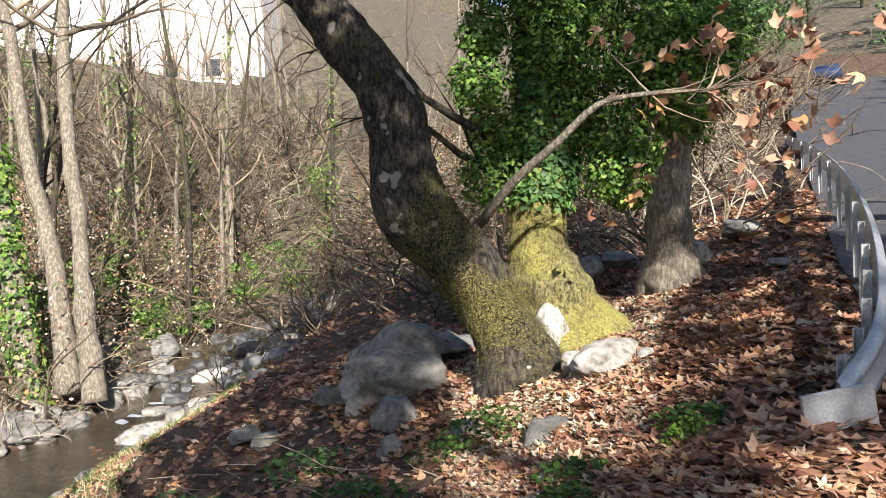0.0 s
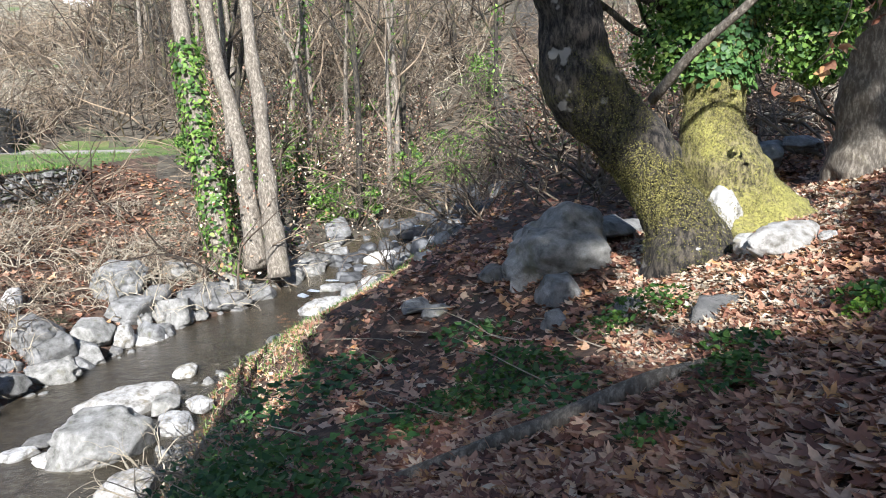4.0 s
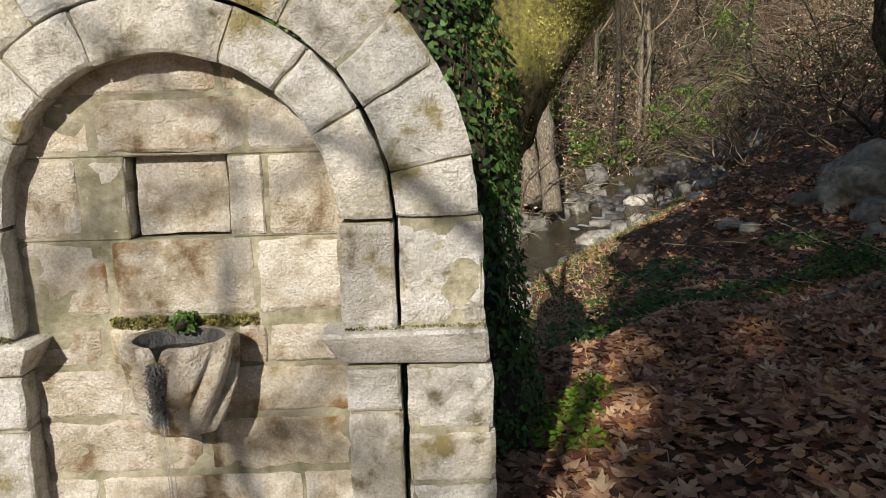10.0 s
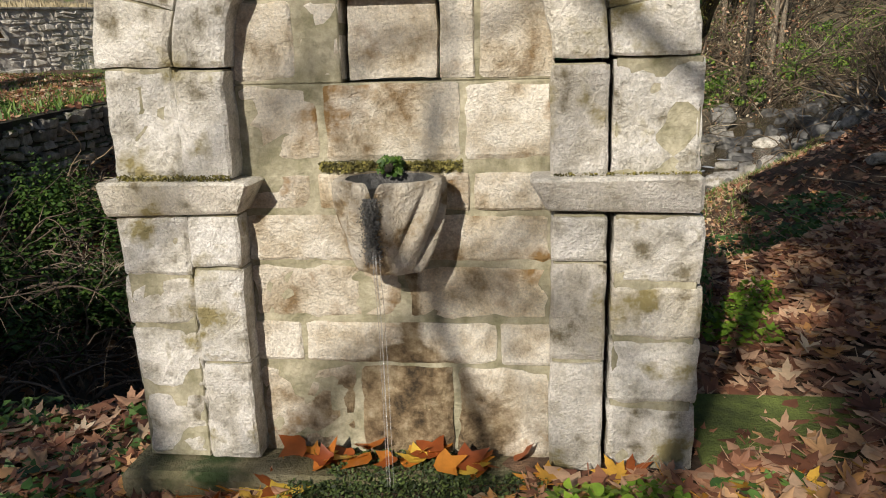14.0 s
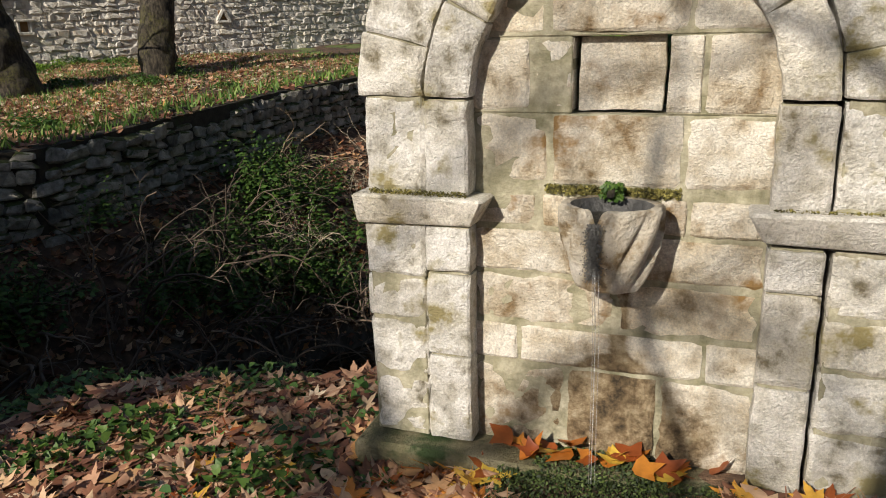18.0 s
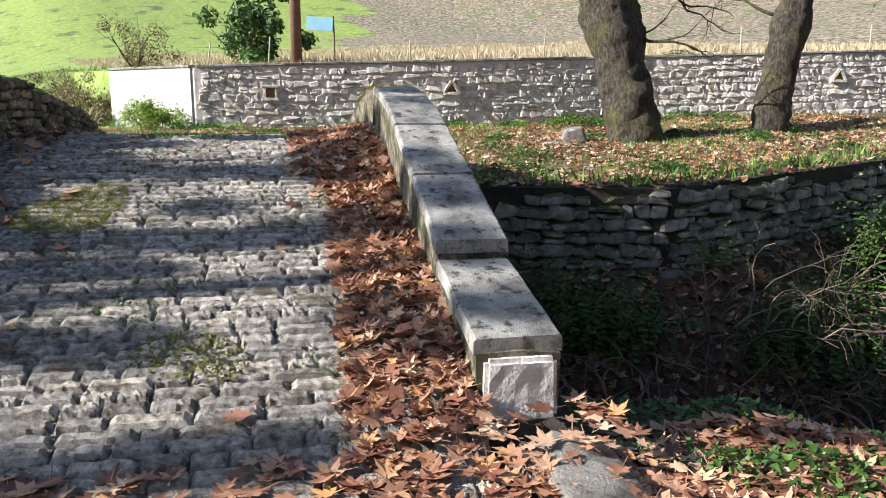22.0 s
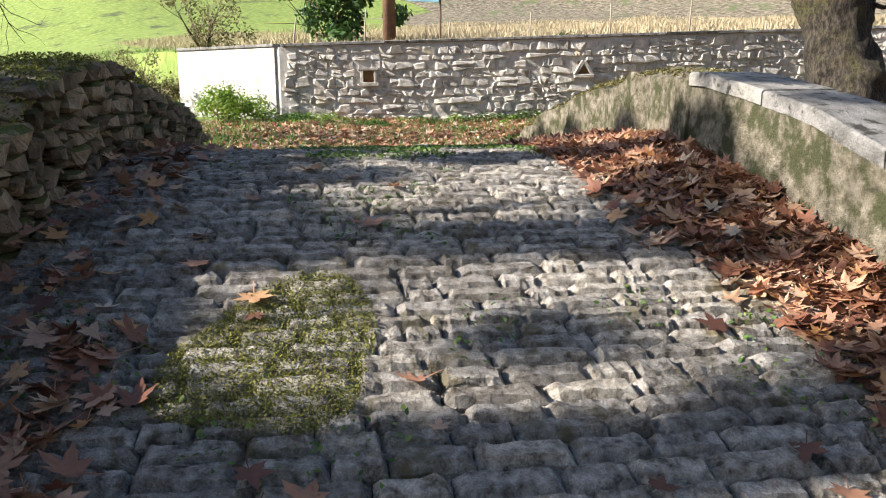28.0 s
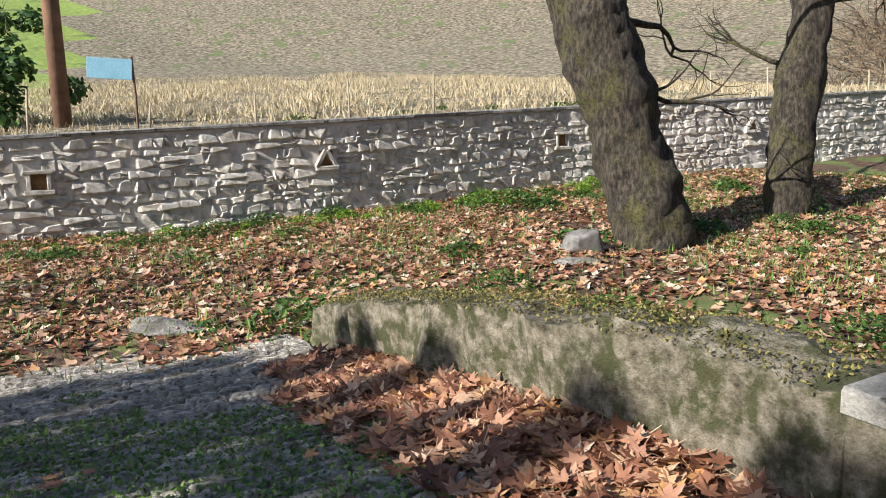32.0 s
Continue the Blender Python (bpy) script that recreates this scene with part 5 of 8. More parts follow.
second = thing("plane_tree", (11.39, 8.45, 1.15), "ivied plane tree trunk further up the leafy slope", "tree")
S0 = Vector((11.39, 8.45, 1.15))
SEC = rel(S0, [(11.39, 8.45, 0.95), (11.32, 8.50, 1.74), (11.33, 8.50, 2.49), (11.47, 8.44, 3.32), (11.65, 8.47, 4.42), (11.74, 8.67, 6.00)])
trunk_part(second, SEC, [0.52, 0.36, 0.28, 0.29, 0.30, 0.27], M_BARK_PALE, seed=8)
crown_part(second, [(SEC[-1], (0.3, 0.1, 1), 1.5), (SEC[-1], (-0.4, 0.2, 0.9), 1.4)], M_BARK_DARK, depth=3)
ivy_on(second, SEC[3:], [0.29, 0.3, 0.27], 3000, M_IVYLIT, 0.10, 0.25)

# the ivied tree behind the fountain
mossy = thing("plane_tree", (0.42, 1.75, -0.2), "thick mossy plane trunk wrapped in ivy behind the fountain", "tree")
B0 = Vector((0.42, 1.75, -0.2))
BT = rel(B0, [(0.42, 1.75, -0.4), (0.40, 1.72, 0.3), (0.38, 1.75, 1.0), (0.36, 1.8, 1.7), (0.2, 1.9, 2.6), (0.0, 2.0, 3.6)])
BR = [0.78, 0.66, 0.60, 0.62, 0.5, 0.4]
trunk_part(mossy, BT, BR, M_BARK_DARK, seed=12, label="thick mossy trunk")
LB = rel(B0, [(0.45, 2.10, 0.95), (0.64, 2.10, 1.42), (0.90, 2.12, 1.80), (1.14, 2.14, 2.08), (1.42, 2.18, 2.36), (1.80, 2.24, 2.72)])
trunk_part(mossy, LB, [0.50, 0.43, 0.36, 0.31, 0.27, 0.23], M_BARK_MOSS, "limb", "mossy limb", seed=14)
crown_part(mossy, [(LB[-1], (0.6, 0.3, 0.9), 1.3), (BT[-1], (-0.2, 0.2, 1), 1.3), (BT[-1], (0.3, 0.4, 1), 1.2)], M_BARK_DARK, depth=3)
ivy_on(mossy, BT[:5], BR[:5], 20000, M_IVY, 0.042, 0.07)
ivy_on(mossy, LB, [0.50, 0.43, 0.36, 0.31, 0.27, 0.23], 52000, M_MOSSLIT, 0.013, 0.02, "moss", "thick yellow-green moss, brightened as if sunlit")["kind"] = "stuff"
vines = []
for _ in range(60):
    a = nr.uniform(0, 6.283)
    pts = [np.array((BT[0].x + 0.7 * math.cos(a + 0.1 * q) * (0.78 if q else 1), BT[0].y + 0.7 * math.sin(a + 0.1 * q) * (0.78 if q else 1), q * 0.35 + nr.uniform(-0.05, 0.05))) for q in range(7)]
    vines.append((np.array(pts), 0.007))
part("vine", twig_mesh("vine", vines, M_TWIG), mossy, "thin ivy stems")

# three slim trunks across the stream
for n_t, (pts, rs, iv) in enumerate([([(2.92, 20.33, -1.53), (2.64, 21.07, 0.97), (2.41, 21.67, 2.83), (2.25, 22.14, 4.54), (2.06, 22.88, 7.68), (1.86, 23.68, 10.58)], [0.36, 0.29, 0.27, 0.26, 0.22, 0.15], 1), ([(3.68, 20.03, -1.36), (3.53, 20.80, 1.43), (3.29, 21.32, 2.81), (2.99, 21.91, 4.52), (2.69, 22.78, 7.68), (2.16, 23.57, 10.26)], [0.34, 0.25, 0.24, 0.22, 0.18, 0.12], 0), ([(4.18, 19.70, -1.56), (4.06, 20.51, 1.42), (4.07, 20.98, 2.79), (3.94, 21.43, 4.47), (3.92, 22.25, 7.58), (4.23, 23.08, 11.06)], [0.36, 0.24, 0.22, 0.2, 0.17, 0.12], 0)]):
    t0 = Vector(pts[0])
    slim = thing("plane_tree", t0, "slim pale plane tree on the far bank" + (", ivy round its trunk" if iv else ""), "tree", "trees on the far bank")
    P3 = rel(t0, pts)
    trunk_part(slim, P3, [0.85 * r for r in rs], M_BARK_PALE, seed=20 + n_t, segs=14)
    crown_part(slim, [(P3[-1], (0.2, 0.1, 1), 1.5), (P3[-1], (-0.6, 0.2, 0.8), 1.2), (P3[-2], (0.8, -0.3, 0.5), 1.2), (P3[-2], (-0.9, 0.1, 0.3), 1.0)], M_TWIG, depth=3)
    if iv:
        ivy_on(slim, P3[:4], rs[:4], 1400, M_IVYLIT, 0.16, 0.16)

# two trees on the terrace
for (pts, rs, starts, lab) in [([(-10.77, 7.00, 0.03), (-10.89, 7.05, 0.67), (-11.15, 7.05, 1.61), (-11.44, 7.03, 2.62), (-11.80, 6.92, 3.49), (-12.17, 6.81, 4.36), (-12.77, 6.54, 5.38)], [0.66, 0.50, 0.46, 0.47, 0.50, 0.34, 0.25], [(4, (0.75, 0.3, 0.9), 1.3), (4, (0.5, 0.9, 0.4), 1.0), (6, (-0.4, 0.1, 0.9), 1.3), (5, (-0.9, -0.4, 0.3), 0.9), (3, (0.7, 0.5, -0.2), 0.7)], 'thick dark plane tree leaning on the grassy terrace'), ([(-9.98, 9.56, 0.20), (-10.01, 9.68, 0.81), (-10.05, 9.89, 1.87), (-10.03, 10.12, 2.94), (-9.98, 10.34, 3.92), (-10.12, 10.48, 5.23)], [0.42, 0.32, 0.31, 0.32, 0.29, 0.24], [(4, (0.5, 0.3, 0.9), 1.2), (5, (-0.4, 0.1, 0.9), 1.2), (3, (-0.8, -0.2, 0.2), 0.7), (4, (0.8, 0.2, 0.2), 0.8)], 'slimmer mossy plane tree on the grassy terrace')]:
    t0 = Vector(pts[0])
    tt = thing("plane_tree", t0, lab, "tree", "trees on the terrace")
    P4 = rel(t0, pts)
    trunk_part(tt, P4, rs, M_BARK_DARK, seed=int(rs[0] * 100))
    crown_part(tt, [(P4[k], w, s) for k, w, s in starts], M_BARK_DARK, depth=3, length=2.2)
left = thing("walnut_tree", (-16.4, -7.0, ground(-16.4, -7.0)), "bare spreading tree in the green meadow", "tree")
L4 = [Vector(p) for p in ((0, 0, -0.2), (0.05, 0, 0.8), (0, 0.05, 1.7), (-0.1, 0, 2.6))]
trunk_part(left, L4, [0.30, 0.19, 0.18, 0.15], M_BARK_PALE, seed=31)
crown_part(left, [(L4[2], (0.6, 0.9, 0.35), 1.4), (L4[2], (-0.3, -1, 0.5), 1.2), (L4[3], (0.1, 0.6, 0.9), 1.3), (L4[3], (0.2, 1.0, 0.5), 1.4), (L4[1], (0.3, 1.0, 0.25), 1.0)], M_BARK_DARK, depth=3, length=2.4)

# ---- unseen trees added to the south to shade the bank and the bridge ----
def shade_tree(x, y, crown_z, crown_r, leaves, seed):
    z = ground(x, y)
    t = thing("evergreen_oak", (x, y, z), "stand-in dark evergreen oak for shade and backdrop", "tree", "shade trees")
    pts = [Vector(p) for p in ((0, 0, -0.2), (0.1, 0.05, crown_z * 0.35), (0, 0.15, crown_z * 0.8), (0.1, 0, crown_z * 1.15))]
    trunk_part(t, pts, [0.36, 0.26, 0.2, 0.1], M_BARK_DARK, seed=seed, segs=12)
    c = nr.normal(0, 0.5, (26, 3)) * np.array([crown_r, crown_r, crown_r * 0.8]) + np.array([0, 0, crown_z])
    part("crown", clump(c, crown_r * 0.36, leaves, 0.3, M_IVY, "crown"), t, "dense dark crown")


def bare_tree(x, y, tall, seed, radius=0.3):
    z = ground(x, y)
    t = thing("plane_tree", (x, y, z), "tall unseen bare plane tree added for its branch shadows", "tree", "shade trees")
    pts = [Vector(p) for p in ((0, 0, -0.3), (0.1, 0.1, tall * 0.25), (-0.1, 0.1, tall * 0.5), (0.15, 0, tall * 0.75))]
    trunk_part(t, pts, [radius * 1.3, radius, radius * 0.8, radius * 0.45], M_BARK_DARK, seed=seed, segs=12)
    crown_part(t, [(pts[k], (math.cos(a), math.sin(a), 0.8), s) for k, a, s in ((1, 0.5, 0.8), (2, 2.4, 1), (2, 4.4, 1), (2, 0.2, 1), (3, 1.5, 0.9), (3, 3.6, 0.9), (3, 5.3, 0.9))], M_BARK_DARK, depth=3, length=tall * 0.28, radius=radius * 0.4)


# bare trees out of view, added to throw branch shadows northwards
BARE = [(-9.9, -12.8, 10.0, 41, 0.2), (-5.9, -15.8, 12.0, 43, 0.22), (-1.8, -8.4, 8.0, 44, 0.10)]
for q in BARE:
    bare_tree(*q)


def bough_tree(foot, tips, label, radius, leaves, size, seed):
    """An added evergreen oak whose boughs reach to the given tips, each with a spray of leaves."""
    base = Vector((*foot, ground(*foot)))
    t = thing("evergreen_oak", base, label, "tree", "shade trees")
    mid = sum(tips, Vector()) / len(tips) - base
    pts = [Vector((0, 0, -0.3)), Vector((0.1, 0, mid.z * 0.45)), mid * 0.75 + Vector((0, 0, -0.2)), mid + Vector((0, 0, 1.0))]
    trunk_part(t, pts, [0.34, 0.26, 0.18, 0.08], M_BARK_DARK, seed=seed, segs=16, k=30)
    arms = []
    for p in tips:
        q = p - base
        arms.append((np.array([tuple(mid * 0.72), tuple((mid * 0.72 + q) / 2 + Vector((0, 0, -0.15))), tuple(q)]), 0.006))
    part("branch", twig_mesh("branch", arms, M_BARK_DARK, 4), t, "spreading thin boughs")["kind"] = "stuff"
    part("crown", clump([tuple(p - base) for p in tips], radius, leaves * len(tips), size, M_IVY, "crown"), t, "dense dark crown in several tiers")


# three added, unseen oaks south of the path keep the bank in shade, with gaps over the plane tree's foot and the
# stream's edge
rs = random.Random(17)


def bank_sun(x, y):
    d, side, _ = along(CREEK, np.array(x), np.array(y))
    hw = float(np.interp(y, *HALF))
    e, f = -0.69 * (x - 6.0) + 0.72 * (y - 3.6), 0.72 * (x - 6.0) + 0.69 * (y - 3.6)
    glade = -0.4 < f < 8 and -0.3 < e < 1.0 + 0.38 * f
    dapple = 1.3 < f < 5.5 and -1.6 < e < -0.6 and rs.random() < 0.75
    edge = 8.6 < y < 14.2 and hw + 0.1 < d < hw + 1.2
    return side < 0 or glade or dapple or edge or d < hw - 0.4 or x < 1.55 + 0.23 * (y - 1) or (5.5 < x < 6.7 and 1.8 < y < 2.75) or rs.random() < 0.02


tips = {0: [], 1: [], 2: []}
for i in range(27):
    for j in range(34):
        x, y = 1.5 + 0.45 * i + rs.uniform(-0.12, 0.12), -1.8 + 0.46 * j + rs.uniform(-0.12, 0.12)
        if y < 13.5 - 0.25 * max(0, x - 8) and not bank_sun(x, y):
            tips[0 if x < 4.5 else 1 if x < 8.5 else 2].append(Vector((x, y, ground(x, y))) + sun_way * rs.uniform(24, 27))
for k, foot in ((0, (-3.0, -23.0)), (1, (1.0, -22.0)), (2, (5.4, -20.5))):
    bough_tree(foot, tips[k], "stand-in dark evergreen oak for shade and backdrop", 0.32, 120, 0.14, 70 + k)
# one more oak out of view, added to shade the bank upstream
tips = []
for i in range(9):
    for j in range(13):
        x, y = 7.5 + 1.25 * i + rs.uniform(-0.4, 0.4), 13.2 + 1.3 * j + rs.uniform(-0.4, 0.4)
        if along(CREEK, np.array(x), np.array(y))[1] > 0 and rs.random() < 0.8:
            tips.append(Vector((x, y, ground(x, y))) + sun_way * rs.uniform(21, 24))
bough_tree((14.5, -5.0), tips, "tall unseen oak added to shade the bank upstream", 0.8, 110, 0.32, 75)

# two added, unseen trees below the bridge: their boughs shade the deck and let a few patches of sun through
SUNNY = [((5.65, -4.65), (5.95, -4.5), (6.5, -4.0), (6.75, -3.5), (6.7, -2.4), (6.2, -2.6), (5.9, -3.5), (5.65, -4.2)), ((4.55, -4.3), (4.9, -4.05), (5.45, -3.75), (5.75, -2.4), (4.7, -2.4), (4.55, -3.4)),
         ((4.55, -4.9), (5.2, -4.9), (5.35, -4.5), (5.1, -4.1), (4.75, -4.5)), ((3.2, -4.35), (3.55, -4.1), (3.95, -3.6), (4.15, -2.4), (3.15, -2.4), (3.1, -3.6)),
         ((2.3, -4.6), (2.65, -4.3), (2.95, -3.3), (2.95, -2.4), (2.2, -2.4), (2.2, -4.0)), ((6.95, -4.3), (7.15, -4.3), (7.4, -3.0), (7.0, -2.8))]


def inside(shape, x, y):
    odd = False
    for (x0, y0), (x1, y1) in zip(shape, shape[1:] + shape[:1]):
        if (y0 > y) != (y1 > y) and x < x0 + (x1 - x0) * (y - y0) / (y1 - y0):
            odd = not odd
    return odd


def sunny(s, v):
    """Patches of the deck that the sun reaches, and the leaf drift by the sunlit parapet."""
    near = any(inside(q, s + a, v + b) for q in SUNNY for a, b in ((0, 0), (0.10, 0), (-0.10, 0), (0, 0.08), (0, -0.08)))
    return near or (v > -2.9 and (s < 4.1 or 4.6 < s < 5.6 or math.sin(5.2 * s + 1.5) > 0.2))


boughs = {0: [], 1: []}
for i in range(21):
    for j in range(12):
        s, v = 2.05 + 0.44 * i + rs.uniform(-0.05, 0.05), -6.1 + 0.37 * j + rs.uniform(-0.05, 0.05)
        if not sunny(s, v):
            k = 0 if s < 5.2 + rs.uniform(-0.8, 0.8) else 1
            p = at(s, v, deck(s)) + sun_way * rs.uniform(14, 17)
            boughs[k].append(p)
# extra leaf sprays on the same added oaks, placed to darken the gully
for i in range(13):
    for j in range(9):
        x, y = -6.9 + 0.46 * i + rs.uniform(-0.15, 0.15), 1.7 + 0.5 * j + rs.uniform(-0.15, 0.15)
        if rs.random() < 0.38:
            boughs[0 if i > 4 else 1].append(Vector((x, y, max(-1.4, ground(x, y) + 0.3))) + sun_way * rs.uniform(23, 26))
for k, foot in ((0, (-7.5, -18.0)), (1, (-13.6, -17.0))):
    bough_tree(foot, boughs[k], "spreading unseen oak added to shade the bridge and gully", 0.23, 180, 0.115, 60 + k)

# ---- boulders ----
for q in ((6.92, 8.62, 0.36, 1.42, 9, 0.5, (1.0, 0.95, 1.0)), (6.43, 7.57, 0.06, 0.66, 10, 0.9, (0.75, 0.8, 1.15)), (6.08, 6.90, -0.12, 0.50, 2, 1.0, (0.6, 0.7, 1.2)), (6.25, 9.1, 0.10, 0.48, 3, 2.0, (1.2, 0.8, 0.9)), (6.28, 8.35, 0.02, 0.36, 6, 0.4, (0.9, 0.7, 1.1)),
          (5.24, 9.37, -0.28, 0.5, 5, 1.1, (1.3, 0.8, 0.8)), (5.40, 8.92, -0.30, 0.45, 1, 0.5, (1.2, 0.7, 0.9)), (6.70, 6.45, 0.14, 0.52, 1, 0.7, (1, 0.9, 0.8)), (6.70, 5.1, 0.36, 0.60, 4, 0.3, (1.1, 0.9, 0.9)), (7.51, 9.6, 0.56, 0.7, 2, 0.3, (1.4, 0.7, 0.6)), (7.9, 9.2, 0.6, 0.75, 0, 1.0, (1.5, 0.8, 0.6)), (8.3, 9.3, 0.55, 0.5, 3, 0.1, (1, 0.8, 0.8)),
          (11.36, 10.40, 1.40, 0.7, 6, 0.4, (1.2, 0.8, 0.7)), (11.92, 10.33, 1.55, 0.9, 1, 0.5, (1.2, 0.8, 0.6)), (10.9, 10.1, 1.25, 0.6, 3, 0.3, (1.3, 0.8, 0.7)), (12.4, 9.0, 1.65, 0.7, 0, 1.3, (0.7, 0.7, 1.2)), (13.67, 9.19, ground(13.67, 9.19) + 0.2, 1.0, 5, 0.4, (1.4, 0.7, 0.7)), (11.67, 6.84, ground(11.67, 6.84) + 0.04, 0.7, 5, 0.4, (1.3, 0.6, 0.4))):
    rock(*q[:6], label="grey weathered boulder lying in the fallen leaves", group="boulders by the plane tree", stretch=q[6])
for q in ((8.30, 7.30, 0.86, 0.72, 11, 0.9, (0.85, 0.6, 1.15)), (7.88, 5.78, ground(7.88, 5.78) + 0.10, 0.68, 12, 0.1, (1.2, 0.8, 0.75)), (7.85, 6.20, ground(7.85, 6.2) + 0.08, 0.42, 13, 0.1, (1, 1, 0.9)), (8.08, 5.50, ground(8.08, 5.5) + 0.04, 0.2, 12, 0.1, (1, 1, 0.9)), (7.55, 6.6, 0.62, 0.16, 13, 0.4, (1, 0.7, 1.2))):
    rock(*q[:6], label="sun-bleached white stone at the plane tree's foot", group="white stones by the plane tree", stretch=q[6])
for q in ((1.10, 11.30, -2.25, 1.55, 14, 0.4, (1.0, 0.85, 0.85)), (1.35, 13.0, -2.25, 1.35, 12, 0.3, (1.35, 0.75, 0.55)), (2.05, 11.75, -2.28, 0.75, 13, 1.2, (1, 0.8, 0.8)), (1.60, 9.75, -2.32, 0.75, 11, 0.7, (1.2, 0.8, 0.6)), (-0.05, 11.55, -2.38, 0.5, 12, 0.2, (1.3, 0.8, 0.5)), (0.43, 11.2, -2.38, 0.45, 13, 0.2, (1.2, 0.8, 0.6)), (0.15, 11.9, -2.38, 0.55, 14, 0.9, (1.3, 0.8, 0.5)), (1.85, 12.6, -2.25, 0.6, 14, 0.9, (1, 0.8, 0.8)), (2.1, 14.2, -2.2, 0.5, 11, 0.9, (1.2, 0.8, 0.6)), (2.4, 12.3, -2.2, 0.5, 13, 0.2, (1, 0.9, 0.7)),
          (5.05, 17.55, -1.98, 1.15, 12, 0.5, (1.15, 0.8, 0.62)), (5.75, 18.3, -1.85, 0.7, 2, 0.9, (1, 0.9, 0.9)), (6.2, 17.9, -1.6, 0.6, 11, 0.2, (1, 1, 0.8)), (5.5, 19.2, -1.85, 0.7, 5, 0.4, (1.2, 0.8, 0.8)), (7.2, 21.3, -1.5, 0.9, 12, 0.4, (1.3, 0.8, 0.7)), (1.25, 8.75, -2.38, 0.45, 13, 0.2, (1, 1, 0.8)), (1.6, 8.7, -2.35, 0.5, 14, 0.2, (1, 0.8, 0.7)), (0.95, 9.1, -2.4, 0.4, 11, 0.6, (1.2, 0.8, 0.6))):
    rock(*q[:6], label="pale boulder standing in the shallow stream", group="boulders in the stream", stretch=q[6])
# the tumbled bank of large rocks across the stream
for q in ((2.55, 18.75, -1.80, 1.5, 14, 0.3, (1.15, 0.8, 0.75)), (1.80, 17.85, -1.98, 0.95, 4, 0.6, (1.2, 0.8, 0.6)), (1.26, 16.85, -2.18, 0.85, 12, 0.2, (1.2, 0.8, 0.5)), (0.78, 16.6, -2.05, 0.7, 11, 1.3, (0.9, 0.7, 1.0)), (0.25, 16.35, -1.85, 1.05, 14, 0.8, (1.0, 0.8, 0.95)), (1.85, 19.7, -1.20, 1.0, 3, 0.1, (1, 0.9, 0.9)), (0.62, 18.5, -1.15, 1.45, 10, 0.9, (1.05, 0.8, 0.95)), (1.38, 18.2, -1.60, 0.75, 6, 0.5, (1, 0.8, 1.1)), (0.9, 17.5, -1.65, 1.1, 2, 0.5, (1.2, 0.8, 0.8)),
          (-0.42, 15.5, -1.80, 1.15, 4, 0.2, (1.2, 0.8, 0.8)), (-0.2, 15.1, -2.12, 0.5, 0, 0.9, (1, 0.8, 0.9)), (-1.0, 13.6, -2.10, 0.85, 6, 0.3, (0.65, 0.65, 1.25)), (-1.5, 13.9, -1.75, 0.7, 3, 0.9, (1.1, 0.8, 0.8)), (-1.72, 13.0, -2.05, 0.9, 0, 0.4, (1.1, 0.9, 0.8)), (-1.2, 16.6, -1.2, 0.7, 11, 0.9, (0.7, 0.6, 1.3)), (3.75, 22.2, -1.1, 0.8, 5, 0.2, (1, 1, 0.8)), (-1.95, 14.3, -1.35, 1.3, 10, 0.2, (1.0, 0.9, 0.95)), (-2.5, 12.9, -1.7, 1.1, 2, 0.7, (1, 0.8, 0.9)), (-0.9, 14.8, -1.9, 0.6, 5, 0.1, (1, 0.8, 0.8)), (3.1, 19.3, -1.75, 0.6, 1, 0.3, (1, 0.8, 0.8)), (-2.3, 12.0, -2.15, 0.8, 4, 0.3, (1.2, 0.8, 0.7)), (-2.9, 11.3, -2.1, 0.9, 0, 0.6, (1, 0.9, 0.8))):
    rock(*q[:6], label="large tumbled rock in the stream's far bank", group="rocks along the stream", stretch=q[6], tip=0.15)
rk = random.Random(21)
cl, creek_at = run_of(CREEK)


def by_creek(u, off):
    p, w = creek_at(u)
    x, y = p.x - w.y * off, p.y + w.x * off
    return x, y, float(along(CREEK, np.array(x), np.array(y))[2]), float(np.interp(p.y, *HALF)), p.y


u_top, u_low = cl[3], cl[13]
for i in range(400):
    u = rk.uniform(cl[6], u_low)
    far = rk.random() < 0.76
    hw = by_creek(u, 0)[3]
    off = -(hw + 0.05 + abs(rk.gauss(0, 0.75))) if far else hw + 0.1 + abs(rk.gauss(0, 0.22))
    x, y, zw, hw, py = by_creek(u, off)
    if y < 7 or (not far and py < 14.5) or (-1.8 < x < 3.5 and 8.2 < y < 11 and not far) or rk.random() < 0.52:
        continue
    size = rk.choice((0.2, 0.3, 0.4, 0.55, 0.75, 1.0)) * rk.uniform(0.8, 1.2) * (1 if far else 0.7)
    if along(TERRACE, np.array(x), np.array(y))[1] < 0:
        continue
    rock(x, y, max(ground(x, y), zw - 0.05) + size * 0.10, size, i, rk.uniform(0, 6), "rounded grey rock along the stream", "rocks along the stream", (rk.uniform(0.9, 1.4), rk.uniform(0.7, 1), rk.uniform(0.7, 1.1)), rk.uniform(-0.25, 0.25))
wet = []
for k in (0, 2, 4):
    me = ROCKS[k].copy()
    me.materials.clear()
    me.materials.append(M_ROCK_WET)
    wet.append(me)
